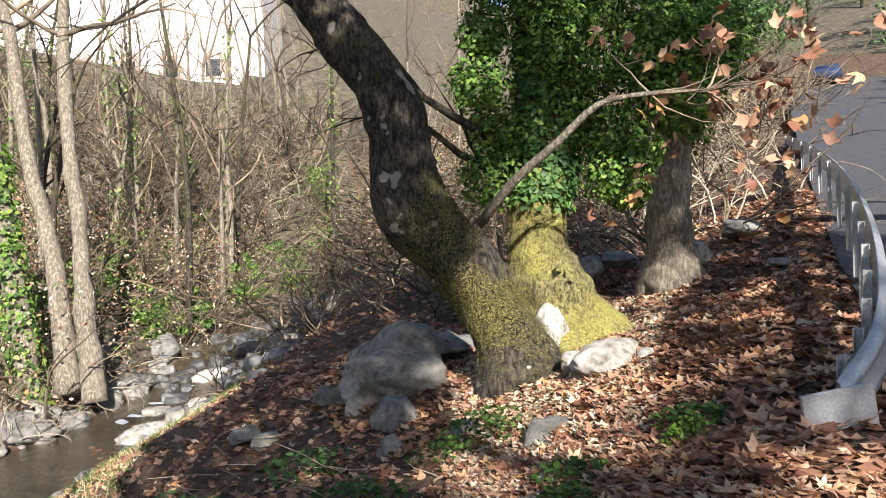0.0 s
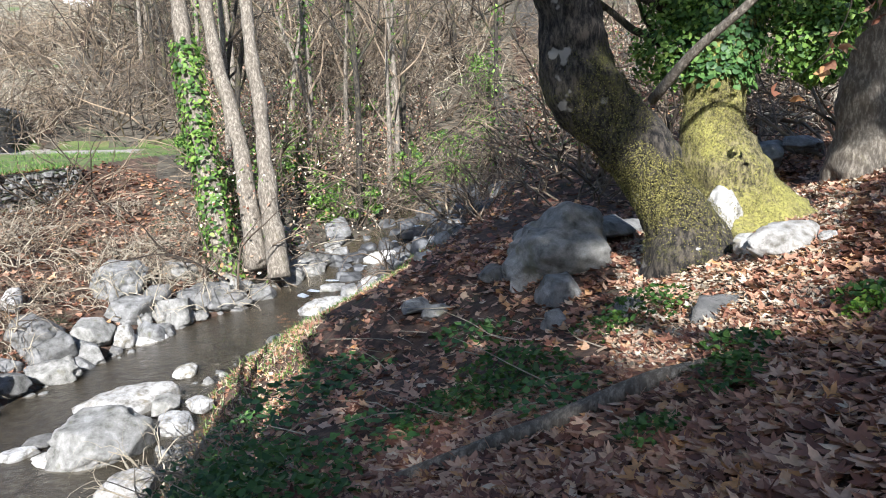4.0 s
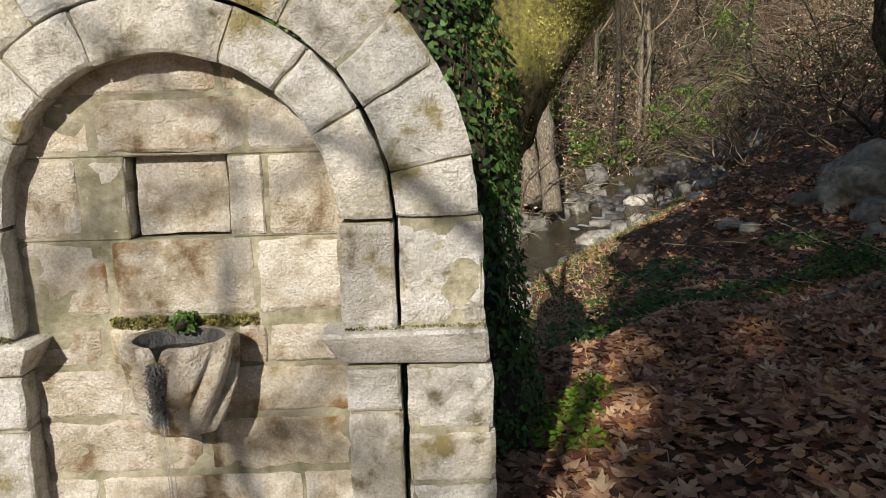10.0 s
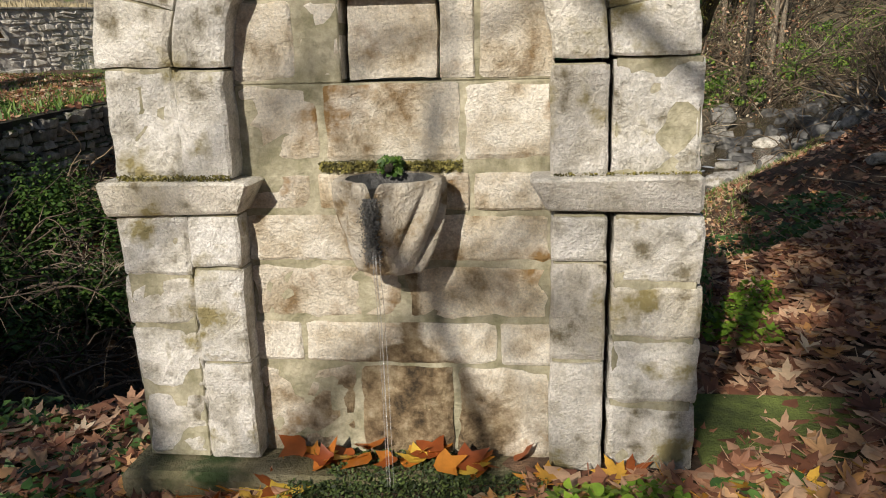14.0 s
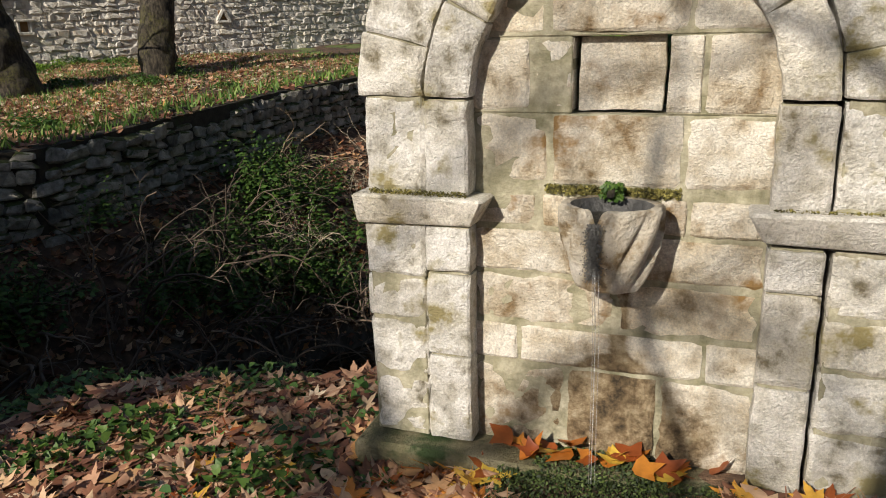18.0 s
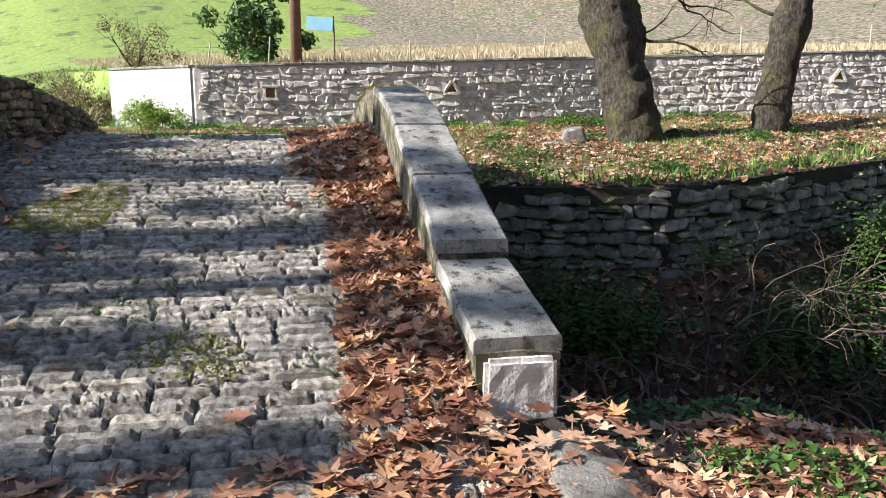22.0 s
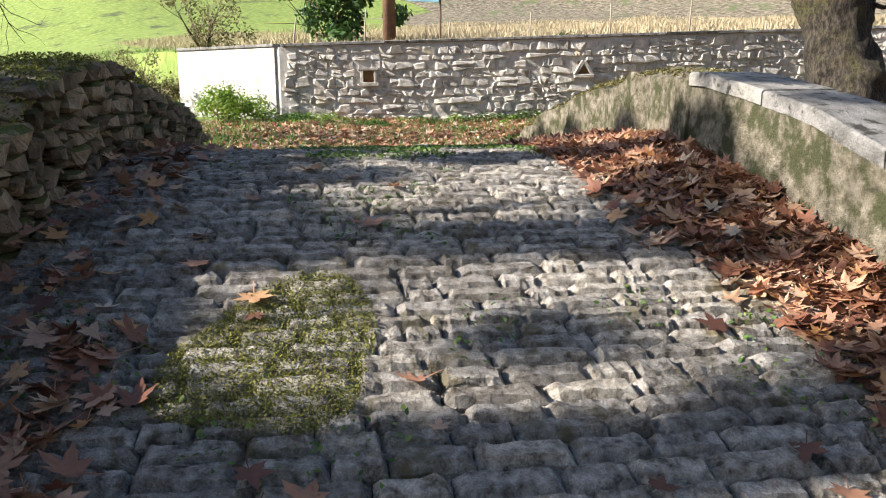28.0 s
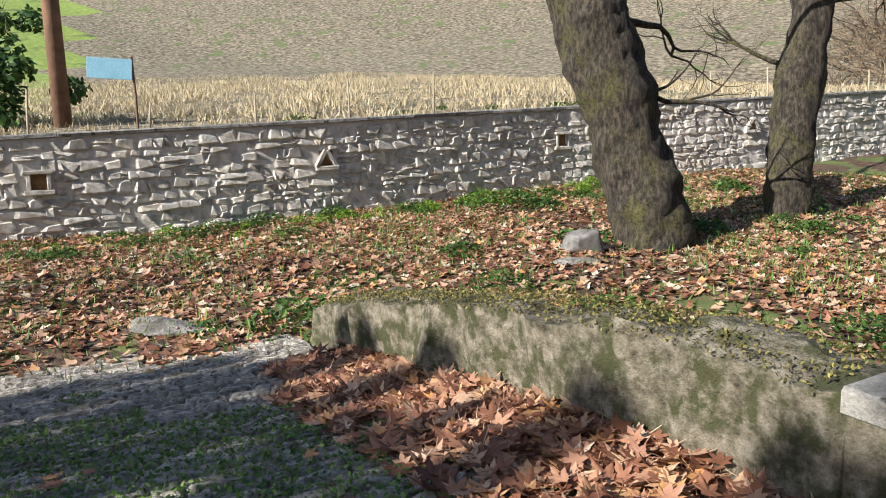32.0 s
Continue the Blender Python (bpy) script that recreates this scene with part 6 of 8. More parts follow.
for i in range(95):
    u = rk.uniform(u_top, cl[7] + 1.0)
    hw = by_creek(u, 0)[3]
    x, y, zw, hw, py = by_creek(u, rk.uniform(-1.1, 1.5) * hw)
    size = rk.uniform(0.22, 0.8)
    rock(x, y, max(zw, ground(x, y)) + size * 0.05, size, i, rk.uniform(0, 6), "dark wet rock in the cascading stream", "wet rocks in the stream", (rk.uniform(0.9, 1.4), rk.uniform(0.8, 1), rk.uniform(0.6, 1.0)), rk.uniform(-0.3, 0.3), wet[i % 3])
for i in range(34):
    u = rk.uniform(cl[4], cl[8])
    x, y, zw, hw, py = by_creek(u, 0)
    x, y, zw, hw, py = by_creek(u, hw + rk.uniform(0.2, 2.4))
    size = rk.uniform(0.3, 0.9)
    rock(x, y, ground(x, y) + size * 0.1, size, i, rk.uniform(0, 6), "grey rock on the leafy stream bank", "rocks along the stream", (rk.uniform(0.9, 1.4), rk.uniform(0.7, 1), rk.uniform(0.6, 1.0)), rk.uniform(-0.3, 0.3), wet[i % 3] if i % 2 else None)
for i in range(46):
    u = rk.uniform(cl[9], cl[11] + 2)
    x, y, zw, hw, py = by_creek(u, 0)
    x, y, zw, hw, py = by_creek(u, rk.choice((-1, 1, 1)) * hw * rk.uniform(0.75, 1.05))
    rock(x, y, max(ground(x, y), zw - 0.05) + 0.03, rk.uniform(0.08, 0.26), i, rk.uniform(0, 6), "small pale cobble at the water's edge", "cobbles at the water's edge")
rock(-11.33, 6.02, ground(-11.33, 6.02) + 0.12, 0.55, 2, 0.4, "pale limestone boulder at the foot of the terrace tree", stretch=(1.1, 0.8, 0.9))
rock(-11.1, 5.5, ground(-11.1, 5.5) + 0.02, 0.5, 1, 0.9, "flat pale stone at the foot of the terrace tree", stretch=(1.4, 0.7, 0.35))
rock(-12.5, 1.15, ground(-12.5, 1.15) + 0.04, 1.0, 5, 0.2, "flat pale stone slab sunk in the leaves", stretch=(1.0, 0.45, 0.2))
rock(*at(1.85, VR + 0.3, deck(1.85) - 0.03), 0.85, 1, 2.8, "flat pale stone slab at the parapet's end", stretch=(1.2, 0.6, 0.3))
rock(-3.55, -0.25, ground(-3.55, -0.25), 0.8, 1, 0.3, "flat stone slab by the bridge parapet", stretch=(1.2, 0.6, 0.2))

# ---- guard rail ----
M_ZINC = material("galvanised_steel", [(0.3, (0.42, 0.43, 0.45)), (0.7, (0.62, 0.63, 0.65))], 6, 60, 0.45, 0.1, 0.05, None, 0.6)
rail = thing("guard_rail", (6.62, 2.56, ground(6.62, 2.56)), "galvanised steel road guard rail with a bent end plate", "guard rail")
R0 = Vector((6.62, 2.56, ground(6.62, 2.56)))
RL = spline([(6.72, 2.62, 1.02), (7.2, 2.72, 1.28), (8.13, 3.28, 1.58), (9.8, 4.44, 1.95), (12.0, 6.1, 2.45), (15.4, 8.8, 3.1), (20, 12.6, 3.95), (25.7, 17.5, 4.95)], 46)
prof = [(-0.0, 0.155), (0.05, 0.11), (0.05, 0.06), (0.0, 0.0), (0.05, -0.06), (0.05, -0.11), (0.0, -0.155), (-0.012, -0.155), (0.036, -0.11), (0.036, -0.06), (-0.014, 0.0), (0.036, 0.06), (0.036, 0.11), (-0.012, 0.155)]
v, f = [], []
for i, p in enumerate(RL):
    w = (RL[min(i + 1, 45)] - RL[max(i - 1, 0)])
    w.z = 0
    w.normalize()
    o = Vector((w.y, -w.x, 0))
    for a, h in prof:
        v.append(p + o * a + Vector((0, 0, h)) - R0)
k = len(prof)
for i in range(45):
    f += [(i * k + j, i * k + (j + 1) % k, (i + 1) * k + (j + 1) % k, (i + 1) * k + j) for j in range(k)]
part("beam", mesh_of("beam", v, f, M_ZINC), rail, "corrugated steel beam")
v, f = block((-0.2, -0.012, -0.17), (0.2, 0.012, 0.15), 0.01, 0.0, rk)
part("end_plate", mesh_of("end_plate", v, f, M_ZINC, False), rail, "flat bent end plate", Matrix.Translation(RL[0] - R0 + Vector((-0.02, -0.03, -0.02))) @ Matrix.Rotation(radians(-22), 4, "Z") @ Matrix.Rotation(radians(-8), 4, "Y"))
v, f = join(block((-0.05, -0.028, -0.6), (0.05, -0.022, 0.15), 0.002, 0, rk), block((-0.05, 0.022, -0.6), (0.05, 0.028, 0.15), 0.002, 0, rk), block((-0.004, -0.022, -0.6), (0.004, 0.022, 0.15), 0.001, 0, rk))
post_me = mesh_of("post", v, f, M_ZINC, False)
for i in range(3, 46, 3):
    p, q = RL[i], RL[i - 1]
    w = (p - q).normalized()
    part("post", post_me, rail, m=Matrix.Translation(p - R0 + Vector((-w.y, w.x, 0)) * 0.07) @ Matrix.Rotation(math.atan2(w.y, w.x), 4, "Z"))

# ---- the far end of the road: a car and its wall ----
M_PAINT = material("dark_blue_paint", [(0.3, (0.02, 0.04, 0.10)), (0.7, (0.03, 0.06, 0.14))], 3, 60, 0.25, 0)
M_GLASS = material("dark_glass", [(0.3, (0.02, 0.025, 0.03)), (0.7, (0.05, 0.06, 0.07))], 3, 30, 0.08, 0)
M_RUBBER = material("black_rubber", [(0.3, (0.015, 0.015, 0.015)), (0.7, (0.03, 0.03, 0.03))], 6, 50, 0.8, 0)
CP = Vector((50.90, 33.71, 12.02))
CP.z = ground(CP.x, CP.y) + 0.02
car = thing("car", Matrix.Translation(CP) @ Matrix.Rotation(0.6, 4, "Z"), "dark blue parked car at the roadside", "car")
sect = [(-2.0, 0.45, 0.78), (-1.85, 0.3, 0.95), (-1.2, 0.25, 1.0), (-0.7, 0.25, 1.42), (0.6, 0.25, 1.45), (1.2, 0.25, 1.02), (1.85, 0.3, 0.88), (2.0, 0.45, 0.7)]
v, f = [], []
for x, z0, z1 in sect:
    t = 0.62 if z1 > 1.2 else 0.8
    v += [(x, -0.85, z0), (x, -0.86, min(z1, 0.9)), (x, -t, z1), (x, t, z1), (x, 0.86, min(z1, 0.9)), (x, 0.85, z0)]
for i in range(len(sect) - 1):
    f += [(6 * i + j, 6 * i + 6 + j, 6 * i + 6 + (j + 1) % 6, 6 * i + (j + 1) % 6) for j in range(6)]
f += [tuple(range(6)), tuple(range(6 * len(sect) - 1, 6 * len(sect) - 7, -1))]
body = part("body", mesh_of("body", v, f, M_PAINT), car)
part("windscreen", mesh_of("windscreen", [(-0.98, -0.6, 1.14), (-0.98, 0.6, 1.14), (-0.72, 0.56, 1.41), (-0.72, -0.56, 1.41)], [(0, 1, 2, 3)], M_GLASS), body)
for x in (-1.3, 1.3):
    for y in (-0.8, 0.8):
        v, f = tube([(x, y - 0.1, 0.32), (x, y - 0.08, 0.32), (x, y + 0.08, 0.32), (x, y + 0.1, 0.32)], [0.28, 0.32, 0.32, 0.28], 16)
        part("wheel", mesh_of("wheel", v, f, M_RUBBER), car)

# ---- white building up the hill, and the stone building by the track ----
M_WHITE = material("white_render", [(0.3, (0.62, 0.58, 0.54)), (0.7, (0.78, 0.74, 0.70))], 0.5, 20, 0.9, 0.2)
M_TILE = material("roof_tile", [(0.3, (0.28, 0.11, 0.06)), (0.7, (0.42, 0.19, 0.10))], 2, 30, 0.9, 0.4)
M_STONE_TRIM = material("pink_stone_trim", [(0.3, (0.42, 0.32, 0.27)), (0.7, (0.55, 0.44, 0.38))], 3, 30, 0.9, 0.3)
WB = Vector((5.24, 67.07, 16.17))
white = thing("house", Matrix.Translation(WB) @ Matrix.Rotation(radians(-27), 4, "Z"), "long white rendered building with arched stone-trimmed windows", "house")
v, f = block((-16, 0, -14), (16, 8, 9.4), 0.05, 0, rk)
part("wall", mesh_of("wall", v, f, M_WHITE, False), white)
v = [(-16.5, -0.6, 9.4), (16.5, -0.6, 9.4), (16.5, 8.6, 9.4), (-16.5, 8.6, 9.4), (-16.5, 4, 11.4), (16.5, 4, 11.4)]
part("roof", mesh_of("roof", v, [(0, 1, 5, 4), (2, 3, 4, 5), (0, 4, 3), (1, 2, 5), (0, 3, 2, 1)], M_TILE, False), white, "tiled roof")
for i in range(9):
    x = -14.4 + 3.3 * i
    ring = [(x + 1.0 * math.cos(a), -0.12, 1.0 * math.sin(a) + 0.2) for a in np.linspace(0, math.pi, 11)] + [(x - 1.0, -0.12, -1.0), (x + 1.0, -0.12, -1.0)]
    v = ring + [(a, 0.05, c) for a, _, c in ring]
    nn = len(ring)
    trim = part("window", mesh_of("window", v, [tuple(range(nn))[::-1]] + [(j, (j + 1) % nn, nn + (j + 1) % nn, nn + j) for j in range(nn)], M_STONE_TRIM, False), white, "arched stone-trimmed window")
    part("pane", mesh_of("pane", *block((x - 0.55, -0.16, -0.8), (x + 0.55, -0.13, 0.5), 0.01, 0, rk), M_GLASS, False), trim)
M_HUT = material("grey_house_stone", [(0.30, (0.16, 0.15, 0.13)), (0.5, (0.32, 0.305, 0.28)), (0.7, (0.48, 0.46, 0.42))], 5, 60, 0.92, 0.7, 0.25)
hut = thing("stone_building", (-6.9, 33.6, 2.25), "low rubble stone building with a slit window and a pale parapet", "house")
part("wall", mesh_of("wall", *block((-3.2, -1.2, -1.6), (1.9, 3.5, 1.28), 0.03, 0.01, rk), M_HUT, False), hut, "rubble stone ground floor")
for x0, x1, tall in ((1.2, 1.9, 0.66), (-0.85, -0.25, 0.66), (-3.1, -2.4, 0.95)):
    part("pillar", mesh_of("pillar", *block((x0, -1.2, 1.28), (x1, -0.6, 1.28 + tall), 0.03, 0.02, rk), M_HUT, False), hut, "short stone parapet pillar")
for x0, x1, tall in ((-0.25, 1.2, 0.62), (-2.4, -0.85, 0.9)):
    part("panel", mesh_of("panel", *block((x0, -1.05, 1.28), (x1, -0.9, 1.28 + tall), 0.02, 0.005, rk), M_WHITE, False), hut, "white rendered parapet panel")
part("window", mesh_of("window", *block((0.2, -1.24, 0.3), (0.45, -1.18, 0.9), 0.01, 0, rk), M_GLASS, False), hut, "dark slit window")
hs = []
for u, h, w, hh in courses(5.1, lambda u: 1.74, 0.2, 0.5, 0.14, 0.24, rk):
    if not (3.25 < u + w and u < 3.75 and 0.75 < h + hh and h < 1.45):
        hs.append(block((-3.2 + u + 0.01, -1.27 + rk.uniform(0, 0.03), -0.5 + h + 0.01), (-3.2 + u + w - 0.01, -1.15, -0.5 + h + hh - 0.01), 0.02, 0.01, rk))
for u, h, w, hh in courses(4.7, lambda u: 1.74, 0.2, 0.5, 0.14, 0.24, rk):
    hs.append(block((1.85, -1.2 + u + 0.01, -0.5 + h + 0.01), (1.97 - rk.uniform(0, 0.03), -1.2 + u + w - 0.01, -0.5 + h + hh - 0.01), 0.02, 0.01, rk))
ob = part("stonework", mesh_of("stonework", *join_fast(hs), M_HUT, False), hut, "rubble stones")
ob["kind"] = "stuff"

# ---- sign, pole and fence in the field ----
M_BLUE = material("faded_blue_sheet", [(0.3, (0.16, 0.36, 0.48)), (0.7, (0.24, 0.46, 0.58))], 2, 40, 0.5, 0.1)
M_RUST = material("rusty_steel", [(0.3, (0.10, 0.06, 0.04)), (0.7, (0.2, 0.12, 0.07))], 8, 60, 0.8, 0.3)
M_POLE = material("weathered_pole", [(0.3, (0.14, 0.075, 0.045)), (0.7, (0.26, 0.15, 0.09))], 4, 50, 0.9, 0.4)
sz = ground(-18.6, 4.35)
sign = thing("sign", (-18.45, 4.3, sz), "faded blue sheet-metal sign on a thin rusty post", "sign")
v, f = tube([(0, 0, -0.2), (0, 0.01, 0.6), (-0.02, 0, 1.2)], [0.022, 0.022, 0.022], 6)
part("post", mesh_of("post", v, f, M_RUST, False), sign)
v, f = block((-0.34, -0.012, -0.16), (0.34, 0.012, 0.16), 0.004, 0.0, rk)
part("board", mesh_of("board", v, f, M_BLUE, False), sign, "plain faded blue board", Matrix.Translation((-0.2, -0.28, 1.02)) @ Matrix.Rotation(radians(48), 4, "Z") @ Matrix.Rotation(radians(4), 4, "Y"))
pole = thing("utility_pole", (-20.6, 4.1, ground(-20.6, 4.1)), "weathered brown wooden utility pole", "pole")
v, f = tube([(0, 0, -0.3), (-0.05, 0.0, 2.5), (-0.1, 0.02, 7.5)], [0.15, 0.14, 0.11], 14, 0.08)
part("shaft", mesh_of("shaft", v, f, M_POLE), pole)
v, f = block((-0.6, -0.05, 6.9), (0.6, 0.05, 7.0), 0.01, 0.003, rk)
part("crossarm", mesh_of("crossarm", v, f, M_POLE, False), pole)
fp_v, fp_f = tube([(0, 0, -0.2), (0.01, 0, 0.4), (0, 0.02, 0.85)], [0.02, 0.018, 0.015], 6)
fp = mesh_of("fence_post", fp_v, fp_f, M_TWIG_PALE)
for i in range(16):
    p, w = spot(2.6 + i * 1.7)
    s = Vector((-w.y, w.x, 0))
    q = p + s * 0.45
    ob = new("fence_post", fp)
    ob.matrix_basis = Matrix.LocRotScale((q.x, q.y, ground(q.x, q.y)), Euler((rk.uniform(-0.1, 0.1), rk.uniform(-0.1, 0.1), 0)), Vector((1, 1, rk.uniform(0.35, 1.0))))
    tagged(ob, "thin weathered wooden fence post behind the field wall", "post", "fence posts")

# ---- brush ----
def brush_mesh(stems, tall, wide, seed, mat, arch=0.0):
    out = []
    for _ in range(stems):
        a, r = nr.uniform(0, 6.283), wide * nr.uniform(0, 0.5) ** 0.7
        w = np.array([math.cos(a) * 0.45 + nr.normal(0, 0.45), math.sin(a) * 0.6 + nr.normal(0, 0.45), 0.85])
        limbs((r * math.cos(a), r * math.sin(a), -0.1), w, tall * nr.uniform(0.5, 1.1), 0.012 + 0.008 * tall, 2, out, 0.2, 2, -arch)
    return twig_mesh("brush", out, mat)


BRUSH = [brush_mesh(20, 2.2, 2.0, 1, M_TWIG, 0.12), brush_mesh(16, 2.8, 1.8, 2, M_TWIG, 0.07), brush_mesh(16, 1.7, 2.0, 3, M_TWIG_PALE, 0.15), brush_mesh(18, 2.4, 2.2, 4, M_TWIG, 0.14)]
LOWBRUSH = [brush_mesh(30, 1.1, 1.6, 5, M_TWIG, 0.16), brush_mesh(26, 0.9, 1.4, 6, M_TWIG_PALE, 0.18), brush_mesh(30, 1.0, 1.6, 7, M_TWIG_DARK, 0.14)]


def bush(x, y, k, size=1.0, low=False, lab="leafless tangled thicket of thin branches", far=False):
    ob = new("thicket" if far else "bush", (LOWBRUSH if low else BRUSH)[k % (3 if low else 4)])
    ob.matrix_basis = Matrix.LocRotScale((x, y, ground(x, y)), Euler((0, 0, rk.uniform(0, 6.28))), Vector((size, size, size * rk.uniform(0.8, 1.25))))
    return tagged(ob, lab, "bush", "low tangled bushes" if low else "bare thicket", "stuff" if far else "")


def on_side(x, y):
    d, s, _ = along(CREEK, np.array(float(x)), np.array(float(y)))
    return float(d), float(s)


n_b = 0
for i in range(1500):
    x, y = rk.uniform(-1.5, 30), rk.uniform(17, 50)
    d, s = on_side(x, y)
    dt, st, _ = along(TERRACE, np.array(x), np.array(y))
    if d < 1.5 or (s > 0 and d < 3) or (s > 0 and y < 20 + 0.3 * x) or n_b > 190 or (s < 0 and x < 2.2 + 0.12 * (y - 20) and y > 22.5) or (x < 2.6 and y < 22):
        continue
    bush(x, y, i, rk.uniform(0.9, 1.3) * (1 + 0.03 * max(0, y - 24)), far=y > 30)
    n_b += 1
for i in range(150):
    x, y = rk.uniform(-7, 2.5), rk.uniform(1.5, 21)
    d, s = on_side(x, y)
    dt, st, _ = along(TERRACE, np.array(x), np.array(y))
    if s < 0 and st > 0 and d > 1.6 and dt > 0.3:
        bush(x, y, 2 if y < 7 else i % 2, rk.uniform(0.6, 1.1), True, "low tangle of dry bramble stems")
for i in range(90):
    x, y = rk.uniform(-6, 4), rk.uniform(13, 24)
    d, s = on_side(x, y)
    if s < 0 and along(TERRACE, np.array(x), np.array(y))[1] > 0 and d > np.interp(y, *HALF) + 1.2:
        bush(x, y, i % 2, rk.uniform(0.55, 0.95), True, "low rusty tangle of bracken and bramble stems")
for x, y, k in ((-3.4, 2.4, 2), (-4.2, 2.0, 2), (-2.8, 3.2, 2), (-4.6, 4.6, 2), (-5.2, 3.4, 2), (-3.6, 4.0, 2), (2.2, 9.4, 1), (2.6, 8.9, 1), (-5.4, 6.2, 1), (-21.0, -1.5, 1), (-21.6, -2.6, 0), (-22.4, -1.2, 1), (-20.4, -2.3, 0)):
    bush(x, y, k, rk.uniform(0.7, 1.1), True, "low tangle of dry bramble stems")
for i in range(72):
    x, y = (rk.uniform(-3, 26), rk.uniform(27, 54)) if i < 54 else (rk.uniform(3, 13), rk.uniform(21, 31))
    d, s = on_side(x, y)
    if d < 1.5 or (x < 2 and y < 37) or (i >= 54 and s > 0):
        continue
    z = ground(x, y)
    grow = rk.uniform(1.1, 2.3)
    t = thing("bare_tree", (x, y, z), "thin bare young tree on the hillside", "tree", "young trees on the hillside")
    ps = [Vector(q) for q in ((0, 0, -0.3), (0.1, 0, 2.2 * grow), (rk.uniform(-0.9, 0.9), 0.1, 4.6 * grow))]
    trunk_part(t, ps, [0.12, 0.09, 0.05], M_BARK_DARK if i % 3 == 0 else M_BARK_PALE, segs=7, rough=0, k=8)
    if i % 5 == 1:
        ivy_on(t, ps, [0.12, 0.09, 0.05], 260, M_IVYLIT, 0.16, 0.25)
    crown_part(t, [(ps[1], (0.6, 0.2, 0.8), 0.8), (ps[1], (-0.6, 0.1, 0.9), 0.8), (ps[2], (0.2, -0.3, 1), 0.8), (ps[2], (-0.3, 0.3, 1), 0.8)], M_BARK_DARK if i % 3 == 0 else M_TWIG, depth=3, length=2.6 * grow, radius=0.06, forks=3)

for i in range(60):
    x, y = rk.uniform(5, 30), rk.uniform(11, 34)
    d, s = on_side(x, y)
    q = -(x - RAIL0[0]) * RAILD[1] + (y - RAIL0[1]) * RAILD[0]
    if s > 0 and d > 1.4 and q > 1.2 and (x > 13 or y > 16):
        bush(x, y, i, rk.uniform(0.5, 0.95))
for al in range(8, 60, 4):
    q = -8.2 - rk.uniform(0, 1.5)
    x, y = RAIL0[0] + RAILD[0] * al - RAILD[1] * q, RAIL0[1] + RAILD[1] * al + RAILD[0] * q
    shade_tree(x, y, rk.uniform(2.5, 4.5), 1.9, 1100, al)
for i in range(150):
    x, y = rk.uniform(-16, 6), rk.uniform(35, 60)
    if x + 0.3 * (y - 35) > -16:
        bush(x, y, i, rk.uniform(1.0, 1.8), far=True)
for i in range(130):
    al, q = rk.uniform(9, 60), rk.choice((rk.uniform(2.0, 9), rk.uniform(2.0, 9), -rk.uniform(9, 22)))
    x, y = RAIL0[0] + RAILD[0] * al - RAILD[1] * q, RAIL0[1] + RAILD[1] * al + RAILD[0] * q
    if on_side(x, y)[1] > 0 and on_side(x, y)[0] > 1.5:
        bush(x, y, i, rk.uniform(0.8, 1.3) * (1 + 0.012 * al), far=True)
for i in range(34):
    al, q = rk.uniform(30, 110), rk.choice((rk.uniform(3, 16), -rk.uniform(8.5, 26)))
    x, y = RAIL0[0] + RAILD[0] * al - RAILD[1] * q, RAIL0[1] + RAILD[1] * al + RAILD[0] * q
    shade_tree(x, y, rk.uniform(2.5, 5.5), rk.uniform(1.6, 3.0), 700, i)
for i in range(16):
    al, q = 62 + 4.2 * i, rk.uniform(-13, 13)
    x, y = RAIL0[0] + RAILD[0] * al - RAILD[1] * q, RAIL0[1] + RAILD[1] * al + RAILD[0] * q
    shade_tree(x, y, rk.uniform(4, 8), rk.uniform(2.6, 4.2), 1100, 200 + i)
# evergreen bushes
M_DRYBUSH = leafy("dry_bush_leaf", [(0, (0.08, 0.07, 0.025)), (0.5, (0.22, 0.20, 0.08)), (1, (0.42, 0.38, 0.20))], 0.8, 0.25)


def green_bush(x, y, z, r, count, size, mat, lab, tall=1.0):
    t = thing("evergreen_bush", (x, y, z), lab, "bush")
    c = nr.normal(0, 0.42, (22, 3)) * np.array([r, r, r * tall]) + np.array([0, 0, r * tall * 0.75])
    c[:, 2] = np.maximum(c[:, 2], 0.1 * r)
    part("leaves", clump(c, r * 0.34, count, size, mat, "leaves"), t)
    out = []
    for _ in range(7):
        limbs((0, 0, -0.1), (nr.normal(0, 0.4), nr.normal(0, 0.4), 1), r * tall * 1.3, 0.03, 1, out)
    part("stem", twig_mesh("stem", out, M_TWIG), t)["kind"] = "stuff"


green_bush(-22.2, 3.2, ground(-22.2, 3.2), 1.25, 3500, 0.14, M_IVY, "dark evergreen bush behind the wall corner")
green_bush(-18.9, -0.05, ground(-18.9, -0.05), 0.75, 4200, 0.055, M_LIMEGREEN, "yellow-green shrub at the foot of the wall", 0.55)
for x, y, r in ((-22.2, -1.3, 0.9), (-23.4, -2.2, 0.8), (-22.9, 0.4, 1.0), (-21.9, -0.6, 0.6), (-24.6, -1.0, 0.9)):
    green_bush(x, y, ground(x, y), r, 2600, 0.06, M_DRYBUSH, "dry olive-brown bush at the end of the wall", 0.9)
